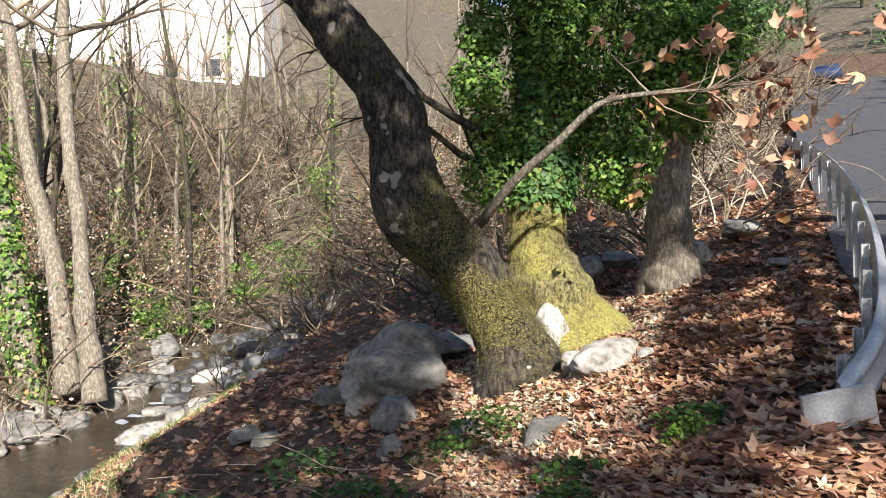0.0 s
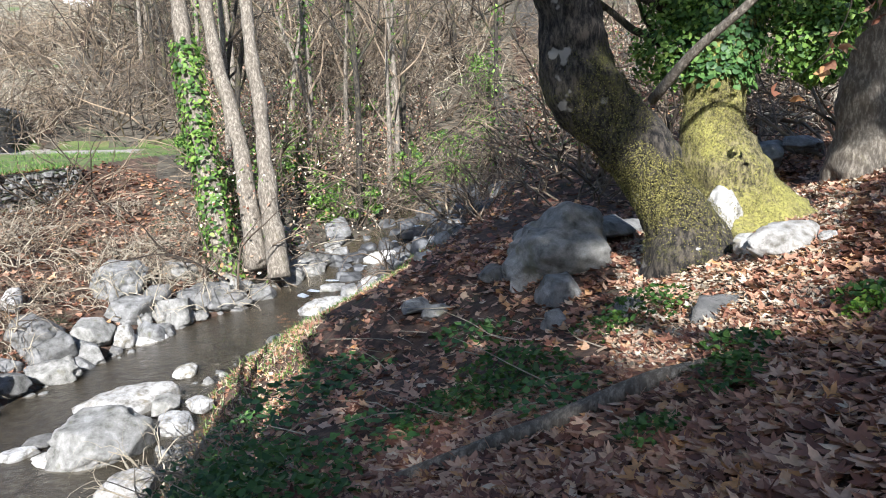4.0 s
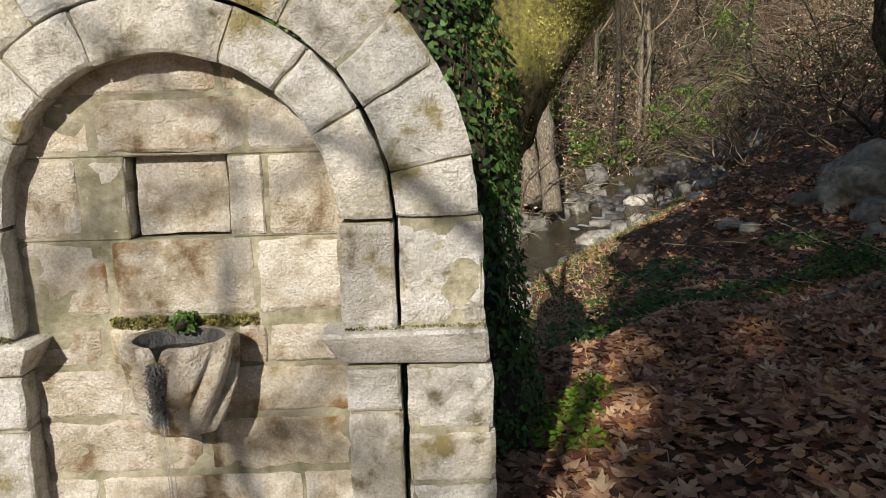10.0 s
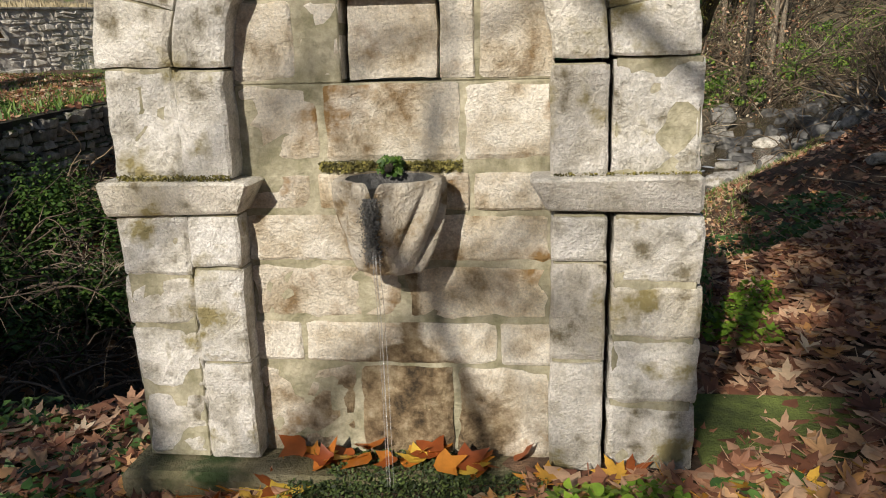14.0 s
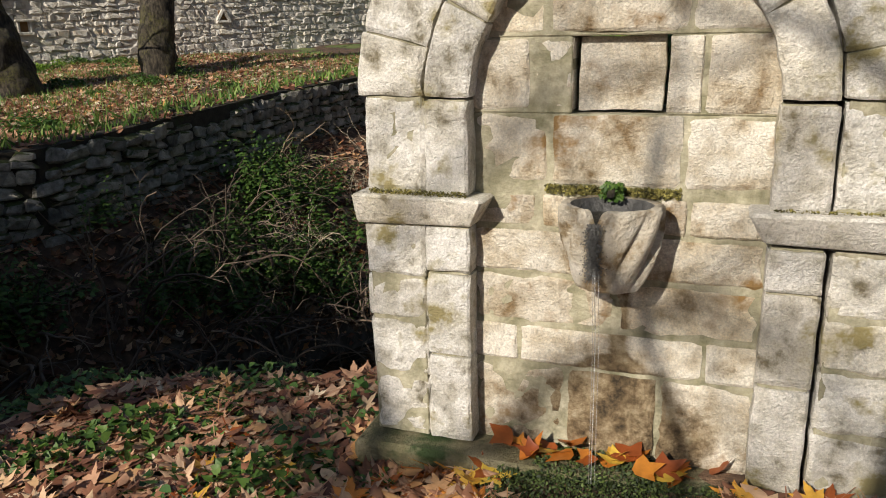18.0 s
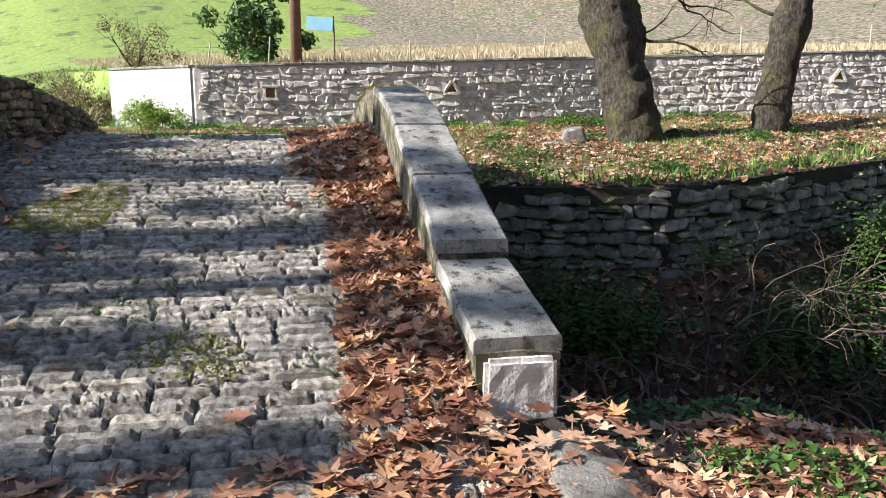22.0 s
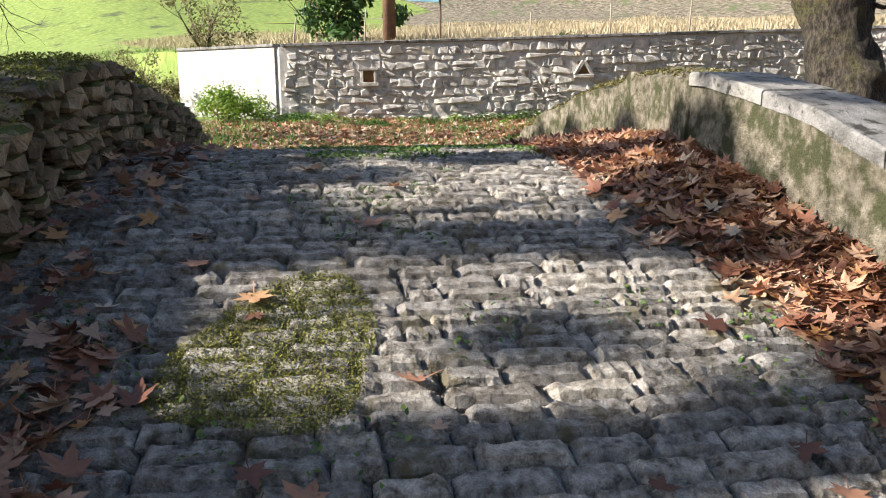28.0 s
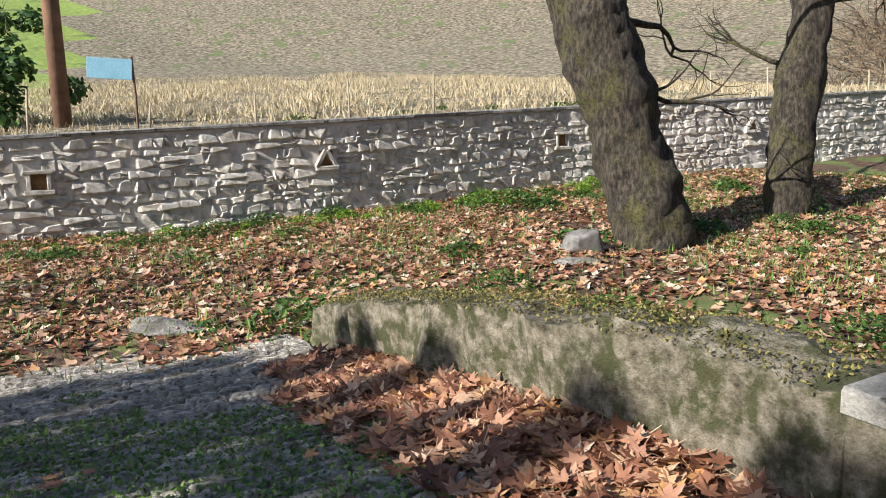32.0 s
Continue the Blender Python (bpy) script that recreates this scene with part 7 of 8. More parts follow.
for x, y, r in ((6.4, 24.5, 0.8), (3.2, 24, 0.6), (9.5, 27.5, 1.0), (12, 31, 1.2), (5.2, 27, 0.9), (7.6, 25.6, 0.6), (4.4, 25.4, 0.7), (10.4, 29.5, 0.9), (14.5, 33, 1.2), (8, 33, 1.2), (2.2, 26.5, 0.6), (16, 38, 1.4), (6.5, 30, 0.9)):
    green_bush(x, y, ground(x, y), r, 1000, 0.13, M_IVYLIT, "loose green ivy over brush on the far bank", 1.3)


# ---- herbs, litter and grass ----
def herb_mesh(count, wide, tall, mat, size, shape=PALM3, tris=PALM3_T):
    a, r = nr.uniform(0, 6.283, count), wide * nr.uniform(0, 1, count) ** 0.6
    p = np.stack([r * np.cos(a), r * np.sin(a), tall * (1 - (r / wide) ** 2) * nr.uniform(0.3, 1, count)], 1)
    return spread("herb", shape, tris, p, size * nr.uniform(0.6, 1.3, count), upright(count, 0.5), mat, 0.3)


HERBS = [herb_mesh(420, 0.55, 0.22, M_GREEN, 0.06), herb_mesh(300, 0.4, 0.16, M_GREEN, 0.07), herb_mesh(260, 0.28, 0.2, M_LIMEGREEN, 0.055), herb_mesh(220, 0.5, 0.1, M_IVY, 0.07)]


def nettle_mesh(stems, tall):
    """Thin upright stems with pairs of pointed leaves that grow smaller upwards."""
    p, size, nrm = [], [], []
    for _ in range(stems):
        a, r, h = nr.uniform(0, 6.283), nr.uniform(0, 0.42), tall * nr.uniform(0.45, 1.0)
        lx, ly = nr.normal(0, 0.22, 2)
        for z in np.arange(0.12, h, 0.055):
            for side in range(3):
                b2 = nr.uniform(0, 6.283)
                p.append((r * math.cos(a) + lx * z + 0.05 * math.cos(b2), r * math.sin(a) + ly * z + 0.05 * math.sin(b2), z))
                size.append(0.075 * (1.15 - 0.6 * z / h) * nr.uniform(0.7, 1.2))
                nrm.append((0.6 * math.cos(b2), 0.6 * math.sin(b2), 0.9))
    return spread("herb", OVAL, OVAL_T, np.array(p), np.array(size), np.array(nrm), M_GREEN, 0.3)


HERBS.append(nettle_mesh(22, 0.75))


def herb(x, y, k, size=1.0, z=None, lab="low green herb patch among the leaves"):
    ob = new("herb", HERBS[k])
    ob.matrix_basis = Matrix.LocRotScale((x, y, (ground(x, y) if z is None else z) - 0.01), Euler((0, 0, rk.uniform(0, 6.28))), Vector((size, size, size * rk.uniform(0.8, 1.2))))
    return tagged(ob, lab, "plant", kind="stuff")


for x, y, k, s in ((5.26, 5.6, 0, 1.2), (5.0, 5.3, 0, 1.0), (4.6, 5.4, 0, 0.9), (4.2, 5.4, 3, 1.3), (3.3, 4.8, 0, 1.2), (3.0, 5.2, 0, 1.1), (2.6, 6.4, 3, 1.5), (6.7, 5.9, 0, 1.0), (6.3, 6.0, 0, 0.8), (3.2, 5.5, 0, 1.3), (3.1, 4.1, 0, 1.2), (2.8, 4.4, 0, 1.0), (2.3, 4.6, 1, 1.2), (2.0, 4.0, 3, 1.2),
                   (1.35, 1.6, 2, 0.8), (1.5, 1.9, 2, 0.7), (1.25, 1.25, 2, 0.9), (5.9, 3.6, 1, 0.9), (6.3, 3.2, 2, 0.7), (5.5, 3.2, 1, 0.8), (6.6, 3.4, 1, 0.8), (4.9, 3.0, 1, 0.6), (5.2, 4.4, 3, 1.2), (3.8, 7.6, 3, 1.8), (4.4, 8.4, 3, 1.6), (3.4, 8.8, 3, 1.6), (2.8, 7.8, 3, 1.6), (5.6, 7.4, 3, 1.4)):
    herb(x, y, k, s)
herb(0.42, -0.42, 2, 0.95, ground(0.42, -0.42), "bright yellow-green herb at the fountain's foot")
herb(0.62, -0.30, 2, 0.6, ground(0.6, -0.3), "bright yellow-green herb at the fountain's foot")
herb(1.0, -0.35, 3, 0.7, ground(1.0, -0.35), "small round-leaved creeper at the fountain's foot")
herb(-0.95, -0.25, 1, 0.4, ground(-0.95, -0.25), "small green weeds at the fountain's foot")
for i in range(80):
    x, y = rk.uniform(-6.4, -1.6), rk.uniform(0.2, 7.5)
    d, s = on_side(x, y)
    if d > 1.6 and along(TERRACE, np.array(x), np.array(y))[1] > 0:
        k = 4 if s < 0 and rk.random() < 0.6 else 3
        herb(x, y, k, rk.uniform(0.7, 1.3) if s < 0 else 0.6, lab="nettles and ivy in the shaded gully")
for x, y in ((-5.6, 1.8), (-4.9, 1.2), (-4.2, 1.6), (-5.9, 2.6), (-5.2, 2.6), (-4.5, 2.7), (-3.7, 2.4), (-6.0, 3.6), (-5.3, 4.2), (-4.4, 3.7), (-3.4, 3.3), (-5.8, 5.2), (-4.9, 5.4), (-6.1, 6.4), (-3.0, 2.1), (-6.4, 1.6), (-4.1, 0.6), (-5.0, 0.4)):
    bush(x, y, 2, rk.uniform(0.9, 1.35), True, "tangled bare bramble stems filling the gully")
    herb(x + rk.uniform(-0.4, 0.4), y + rk.uniform(-0.4, 0.4), 4, rk.uniform(0.8, 1.2), lab="tall nettles in the shaded gully")
for x, y, z in ((-6.17, 1.86, 1.2), (-5.17, 5.6, 1.3), (-4.69, 5.92, 1.2), (-5.61, 4.5, 1.0), (-4.3, 6.25, 1.0), (-5.34, 3.73, 0.9), (-6.12, 2.36, 1.3), (-4.06, 8.62, 1.0), (-6.4, 2.1, 1.2), (-5.01, 4.9, 1.1), (-5.4, 5.3, 1.2)):
    herb(x, y, 4, 0.95 * z, lab="tall leafy nettles in the shaded gully")
for i in range(26):
    x = rk.uniform(-3.2, -1.0)
    y = rk.uniform(-0.9, 0.5)
    herb(x, y, rk.choice((3, 1, 3)), rk.uniform(0.4, 0.8), lab="creeping ivy and weeds along the bank edge")
for i in range(46):
    x, y = rk.uniform(-17.5, -7.5), rk.uniform(1.0, 13)
    if on_side(x, y)[1] < 0 and along(TERRACE, np.array(x), np.array(y))[1] < 0:
        herb(x, y, rk.choice((0, 1, 3)), rk.uniform(0.6, 1.2), lab="green weeds on the grassy terrace")

for i in range(90):
    p, w = spot(rk.uniform(cum[1] - 0.5, cum[3] + 2))
    o = -(0.35 + abs(rk.gauss(0, 0.7)))
    herb(p.x - w.y * o, p.y + w.x * o, rk.choice((2, 2, 1, 0)), rk.uniform(0.35, 0.95), lab="yellow-green weeds along the foot of the wall")


def scatter(count, x0, x1, y0, y1, keep, seed):
    """Random places on the ground inside a box where keep(x, y) holds."""
    x, y = nr.uniform(x0, x1, count), nr.uniform(y0, y1, count)
    ok = keep(x, y)
    x, y = x[ok], y[ok]
    return np.stack([x, y, height(x, y) + nr.uniform(0.005, 0.035, len(x))], 1)


def east_side(x, y):
    d, s, _ = along(CREEK, x, y)
    free = ~((x > XL - 0.05) & (x < XR + 0.05) & (y > -0.1) & (y < 0.6))
    free &= ~((x > -0.52) & (x < 0.26) & (y > -0.34 + 0.1 * np.sin(9 * x)) & (y < 0))
    return (s > 0) & (d > 2.2) & free & ((-x * 0.942 + y * 0.336 < 1.2) | (x * 0.336 + y * 0.942 > VR + 0.4))


def litter(name, places, size, lean, mat, lab, shape=PALM, tris=PALM_T, curl=0.35):
    k = len(places)
    ob = new(name, spread(name, shape, tris, places, size * nr.uniform(0.55, 1.25, k), upright(k, lean), mat, curl))
    return tagged(ob, lab, "leaves", kind="stuff")


patch = lambda x, y: wave(x, y, 0.7, 2) + 0.5 * wave(x, y, 0.25, 6) + nr.uniform(-0.9, 0.9, len(x))
near_path = lambda x, y: (x > -2.6) & (x < 6.2) & (y > -4.6) & (y < 4.2 + 0.3 * (x - 3))
litter("fallen_leaves", scatter(30000, -3.4, 6.4, -5.0, 5.4, lambda x, y: east_side(x, y) & near_path(x, y) & (patch(x, y) > -0.9), 1), 0.14, 0.30, M_LEAF, "dry brown plane leaves covering the bank", PLANE, PLANE_T, 0.36)
litter("fallen_leaves", scatter(60000, -3.4, 6.4, -4.6, 5.4, lambda x, y: east_side(x, y) & (patch(x, y) > -1.2), 51), 0.095, 0.16, M_LEAF, "broken brown leaf litter under the plane leaves", OVAL, OVAL_T, 0.4)
litter("fallen_leaves", scatter(34000, -3.4, 9, -5.5, 5.5, lambda x, y: east_side(x, y) & ~near_path(x, y) & (patch(x, y) > -0.6 - 0.35 * (y < 3)), 1), 0.12, 0.24, M_LEAF, "dry brown plane leaves covering the bank")
litter("fallen_leaves", scatter(12000, 2.5, 11, 4.5, 11, lambda x, y: east_side(x, y) & (patch(x, y) > -0.1), 2), 0.115, 0.35, M_LEAF, "brown leaves on the bank below the plane tree")
litter("fallen_leaves", scatter(12000, 6, 17, 2.5, 12, lambda x, y: east_side(x, y) & (-(x - RAIL0[0]) * RAILD[1] + (y - RAIL0[1]) * RAILD[0] > -0.3), 3), 0.14, 0.32, M_LEAF, "deep brown leaves on the slope under the road")
litter("fallen_leaves", scatter(66000, -19, -7, -4, 15, lambda x, y: (along(TERRACE, x, y)[1] < 0) & (along(WALL, x, y)[1] < 0) & (patch(x, y) + 0.75 - 0.45 * (np.abs(along(WALL, x, y)[0] - 3) > 2.6) > 0.0), 4), 0.12, 0.25, M_LEAF, "brown and orange leaves on the terrace")
litter("fallen_leaves", scatter(16000, -19, -7, -4, 15, lambda x, y: (along(TERRACE, x, y)[1] < 0) & (along(WALL, x, y)[1] < 0) & (patch(x, y) > -0.4), 61), 0.11, 0.3, M_LEAF_PALE, "faded tan leaves on the terrace")
litter("fallen_leaves", scatter(16000, -7, 4, 10, 25, lambda x, y: (along(TERRACE, x, y)[1] > 0) & (along(CREEK, x, y)[1] < 0) & (along(CREEK, x, y)[0] > 1.9), 5), 0.16, 0.35, M_LEAF, "rusty brown leaves and bracken on the far bank")
litter("fallen_leaves", scatter(650, -1.7, 1.4, -1.4, -0.08, lambda x, y: (patch(x, y) > -0.3) & ((x < -0.52) | (x > 0.26) | (y < -0.34)), 6), 0.16, 0.25, M_LEAF_RED, "orange and yellow wet leaves before the fountain", PLANE, PLANE_T, 0.3)
litter("fallen_leaves", scatter(7000, 4, 20, 10, 27, lambda x, y: along(CREEK, x, y)[1] > 0, 12), 0.17, 0.35, M_LEAF, "brown leaves on the bank further upstream")
litter("fallen_leaves", scatter(7000, -6.9, -2.4, 0.4, 9.5, lambda x, y: along(TERRACE, x, y)[1] > 0, 14), 0.14, 0.4, M_LEAF, "dark wet leaves in the gully")
# pale leaves fill the sunlit glade's outline, adding brightness by colour
litter("fallen_leaves", scatter(26000, 5.6, 11, 3.4, 9.2, lambda x, y: (0.72 * (x - 6.0) + 0.69 * (y - 3.6) > 0) & (-0.69 * (x - 6.0) + 0.72 * (y - 3.6) > -0.2) & (-0.69 * (x - 6.0) + 0.72 * (y - 3.6) < 1.0 + 0.3 * (0.72 * (x - 6.0) + 0.69 * (y - 3.6))) & (nr.uniform(0, 1, len(x)) < 0.7) & east_side(x, y), 21), 0.085, 0.35, M_LEAF_PALE, "bleached leaves and dry grass brightening the glade at the plane tree's foot")
def moss_on(x0, x1, y0, y1, z0, z1, count, size, mat, lab):
    q = np.stack([nr.uniform(x0, x1, count), nr.uniform(y0, y1, count), nr.uniform(z0, z1, count)], 1)
    ob = part("moss", spread("moss", OVAL, OVAL_T, q, size * nr.uniform(0.5, 1.4, count), nr.normal(0, 0.6, (count, 3)) + np.array([0, -0.8, 0.6]), mat, 0.3), fountain, lab)
    ob["kind"] = "stuff"


moss_on(-0.40, 0.05, YB - 0.012, YB + 0.006, 1.012, 1.042, 900, 0.016, M_MOSSDIM, "dark moss in the joint over the bowl")
moss_on(-0.20, -0.13, YB - 0.07, YB, 1.01, 1.06, 260, 0.02, M_GREEN, "tuft of moss and fern over the spout")
moss_on(-0.52, 0.20, -0.15, -0.128, -0.22, 0.03, 5000, 0.014, M_MOSSDARK, "wet dark green moss below the bowl")
moss_on(-0.40, 0.10, -0.13, YB, 0.028, 0.05, 1500, 0.014, M_MOSSDARK, "wet dark green moss on the step")
for x0, x1 in ((-1.03, -0.66), (0.33, 0.75)):
    moss_on(x0, x1, YF - 0.03, YF - 0.004, 0.998, 1.018, 500, 0.010, M_MOSSDIM, "thin moss along the impost")
wp = scatter(6500, -0.58, 0.32, -0.45, -0.12, lambda x, y: y > -0.38 + 0.1 * np.sin(9 * x) + nr.uniform(-0.08, 0.08, len(x)), 71)
tagged(new("moss", spread("moss", OVAL, OVAL_T, wp, nr.uniform(0.008, 0.02, len(wp)), upright(len(wp), 0.8), M_MOSSDARK, 0.3)), "wet dark green moss on the ground below the fountain", "moss", kind="stuff")
k = 34
seep = np.stack([nr.normal(-0.192, 0.012, 3000), YB - 0.246 + nr.normal(0, 0.006, 3000), nr.uniform(0.745, 0.97, 3000)], 1)
seep[:, 1] += 0.09 * np.clip((0.86 - seep[:, 2]) / 0.13, 0, 1) ** 2
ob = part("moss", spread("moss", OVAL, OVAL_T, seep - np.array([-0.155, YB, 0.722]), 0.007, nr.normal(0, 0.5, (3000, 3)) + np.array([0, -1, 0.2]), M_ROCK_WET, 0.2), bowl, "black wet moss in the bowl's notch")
ob["kind"] = "stuff"
pool = np.stack([nr.uniform(-0.6, 0.3, k), nr.uniform(-0.08, 0.04, k), nr.uniform(0.04, 0.07, k)], 1)
litter("fallen_leaves", pool, 0.13, 0.3, M_LEAF_RED, "wet red leaves on the fountain's base step")


def bridge_leaves(count, s0, s1, va, vb, heap, size, lab, mat=None, bias=1.0):
    s = nr.uniform(s0, s1, count)
    u = nr.uniform(0, 1, count) ** bias
    v = va + (vb - va) * u
    z = np.array([deck(a) for a in s]) + heap * (1 - u) * nr.uniform(0.1, 1, count) + 0.03
    p = np.stack([BU.x * s + BV.x * v, BU.y * s + BV.y * v, z], 1)
    litter("fallen_leaves", p, size, 0.36 if heap > 0.05 else 0.12, mat or M_LEAF, lab, PLANE, PLANE_T, 0.32)


bridge_leaves(1500, 2.0, 5.4, VR - 0.01, VR - 0.56, 0.08, 0.13, "drift of dry brown leaves along the parapet", bias=1.4)
bridge_leaves(1700, 5.0, 10.4, VR - 0.01, VR - 0.62, 0.08, 0.135, "drift of dry brown leaves along the parapet", bias=1.5)
bridge_leaves(1300, 5.4, 9.6, VR - 0.01, VR - 0.82, 0.10, 0.14, "drift of dry brown leaves along the parapet", bias=1.3)
bridge_leaves(480, 1.6, 5.0, VL + 0.02, VL + 0.62, 0.07, 0.14, "drift of dry red-brown leaves along the parapet", bias=1.4)
bridge_leaves(330, 1.6, 9.4, VL + 0.02, VL + 0.6, 0.06, 0.135, "thin drift of leaves along the parapet", bias=1.4)
bridge_leaves(1700, 0.0, 2.0, VL - 0.3, VR + 0.2, 0.02, 0.14, "dry brown leaves at the foot of the bridge")
bridge_leaves(170, 0.4, 2.25, VR + 0.02, VR + 0.62, 0.0, 0.14, "dry brown leaves beside the parapet's end")
bridge_leaves(70, 2.2, 9, VL + 0.3, VR - 0.3, 0.0, 0.15, "single dry leaves on the cobbles")
gk = 52000
gp = scatter(gk, -18, -7, -4, 15, lambda x, y: (along(TERRACE, x, y)[1] < 0) & (along(WALL, x, y)[1] < 0) & ((patch(x, y) > 0.45) | (nr.uniform(0, 1, len(x)) < 0.2)), 7)
tagged(new("grass", spread("grass", BLADE * np.array([1.6, 1]), BLADE_T, gp, nr.uniform(0.04, 0.13, len(gp)), np.concatenate([nr.normal(0, 1, (len(gp), 2)), np.zeros((len(gp), 1))], 1), M_GRASS, 0.2, nr.normal(0, 0.35, len(gp)))), "short green grass on the terrace", "grass", kind="stuff")
def in_rows(x, y):
    """The field behind the wall, sown in rows that run along it."""
    d, side, _ = along(WALL, x, y)
    row = np.abs((0.40 * y - 0.917 * x + 0.06 * wave(x, y, 2.0, 4)) / 0.7 % 1.0 - 0.5)
    return (side > 0) & (d > 0.4) & (d < 34) & (row < 0.17 + 0.25 * (nr.uniform(0, 1, len(x)) < 0.12)) & (y < 34)


fp2 = scatter(240000, -52, -8, 1, 36, in_rows, 8)
tagged(new("stubble", spread("stubble", BLADE * np.array([2.0, 1]), BLADE_T, fp2, nr.uniform(0.05, 0.2, len(fp2)) * (1 + 0.6 * wave(fp2[:, 0], fp2[:, 1], 0.8, 2)), np.concatenate([nr.normal(0, 1, (len(fp2), 2)), np.zeros((len(fp2), 1))], 1), M_STRAW, 0.2, nr.normal(0, 0.5, len(fp2)))), "dry cut maize stubble in the field", "stubble", kind="stuff")
tp = scatter(16000, -12, 3, 23.5, 34, lambda x, y: (along(TERRACE, x, y)[1] < 0) & (along(CREEK, x, y)[1] < 0) & (np.abs(y - 32.6 + 0.35 * (x + 4)) > 1.1) & (wave(x, y, 0.7, 3) + 0.5 * wave(x, y, 0.25, 6) > 0.0), 41)
tagged(new("grass", spread("grass", BLADE * np.array([2.0, 1]), BLADE_T, tp, nr.uniform(0.05, 0.13, len(tp)), np.concatenate([nr.normal(0, 1, (len(tp), 2)), np.zeros((len(tp), 1))], 1), M_GRASS, 0.2, nr.normal(0, 0.4, len(tp)))), "green grass beside the pale track", "grass", kind="stuff")
mp = scatter(26000, -40, -13, -14, 0, lambda x, y: (along(TERRACE, x, y)[1] < 0), 9)
tagged(new("grass", spread("grass", BLADE, BLADE_T, mp, nr.uniform(0.06, 0.2, len(mp)), np.concatenate([nr.normal(0, 1, (len(mp), 2)), np.zeros((len(mp), 1))], 1), M_GRASS, 0.2, nr.normal(0, 0.35, len(mp)))), "green meadow grass", "grass", kind="stuff")
def brink(x, y):
    d, side, _ = along(CREEK, x, y)
    hw = np.interp(y, *HALF)
    return (side > 0) & (d > hw + 0.05) & (d < hw + 1.8)


bp2 = scatter(60000, 0.5, 8, 6.5, 19, brink, 33)
tagged(new("grass", spread("grass", BLADE * np.array([1.8, 1]), BLADE_T, bp2[::5], nr.uniform(0.04, 0.13, len(bp2[::5])), np.concatenate([nr.normal(0, 1, (len(bp2[::5]), 2)), np.zeros((len(bp2[::5]), 1))], 1), M_STRAW, 0.3, nr.normal(0, 0.9, len(bp2[::5])))), "dry pale grass along the stream's near edge", "grass", kind="stuff")
litter("fallen_leaves", bp2[1::4], 0.11, 0.4, M_LEAF, "brown leaves along the stream's near edge")
tagged(new("grass", spread("grass", BLADE * np.array([1.8, 1]), BLADE_T, bp2[3::6], nr.uniform(0.06, 0.16, len(bp2[3::6])), np.concatenate([nr.normal(0, 1, (len(bp2[3::6]), 2)), np.zeros((len(bp2[3::6]), 1))], 1), M_GRASS, 0.3, nr.normal(0, 0.6, len(bp2[3::6])))), "green grass along the stream's near edge", "grass", kind="stuff")
ru = nr.uniform(0, tcum[-1], 5200)
rp = []
for u in ru:
    p, w = tspot(u)
    o = nr.uniform(-0.45, 0.24)
    rp.append((p.x - w.y * o, p.y + w.x * o, terrace_z(p.x, p.y) - 0.01 + nr.uniform(0, 0.04)))
rp = np.array(rp)
litter("fallen_leaves", rp[:1900], 0.13, 0.3, M_LEAF, "brown leaves along the terrace's edge")
tagged(new("grass", spread("grass", BLADE * np.array([2.0, 1]), BLADE_T, rp[1900:], nr.uniform(0.06, 0.2, len(rp) - 1900), np.concatenate([nr.normal(0, 1, (len(rp) - 1900, 2)), np.zeros((len(rp) - 1900, 1))], 1), M_GRASS, 0.2, nr.normal(0, 0.5, len(rp) - 1900))), "tufted grass along the terrace's edge", "grass", kind="stuff")
def hung(x, y):
    d, side, _ = along(CREEK, x, y)
    return (d > 1.3) & ((side < 0) | (d > 3)) & (wave(x, y, 1.3, 3) + nr.uniform(-1, 1, len(x)) > 0.1)


for count, mat, size, lab in ((30000, M_LEAF, 0.10, "withered brown leaves caught in the brush"), (24000, M_LEAF_PALE, 0.09, "bleached dry leaves caught in the brush"), (13000, M_IVYLIT, 0.10, "scattered green leaves in the brush")):
    hp = scatter(count, 2.4, 20, 18.5, 36, hung, 31)
    hp[:, 2] += nr.uniform(0, 1, len(hp)) ** 1.6 * 3.0
    tagged(new("withered_leaves", spread("withered_leaves", OVAL, OVAL_T, hp, size * nr.uniform(0.6, 1.5, len(hp)), nr.normal(0, 1, (len(hp), 3)), mat, 0.4)), lab, "leaves", kind="stuff")
bag_me = rock_mesh(31, 0.5, 0.5)
bag_me.materials.clear()
bag_me.materials.append(material("white_plastic", [(0.3, (0.6, 0.62, 0.64)), (0.7, (0.8, 0.81, 0.82))], 8, 40, 0.45, 0.6))
bag = new("plastic_bag", bag_me)
bag.matrix_basis = Matrix.LocRotScale((-5.7, 4.8, ground(-5.7, 4.8) + 0.08), Euler((0.4, 0.2, 0.7)), Vector((0.16, 0.3, 0.3)))
tagged(bag, "crumpled white plastic bag caught in the brambles", "litter")
dead = []
for _ in range(70):
    x, y = nr.uniform(2.2, 6.2), nr.uniform(4, 9.6)
    dead.append((wander((x, y, ground(x, y) + 0.03), (nr.normal(), nr.normal(), 0.05), nr.uniform(0.3, 1.2), 4, 0.15), 0.008))
for _ in range(40):
    x, y = nr.normal(2.5, 0.35), nr.normal(9.0, 0.35)
    dead.append((wander((x, y, ground(x, y) + 0.02), (nr.normal(), nr.normal(), 0.5), nr.uniform(0.4, 1.0), 4, 0.15), 0.009))
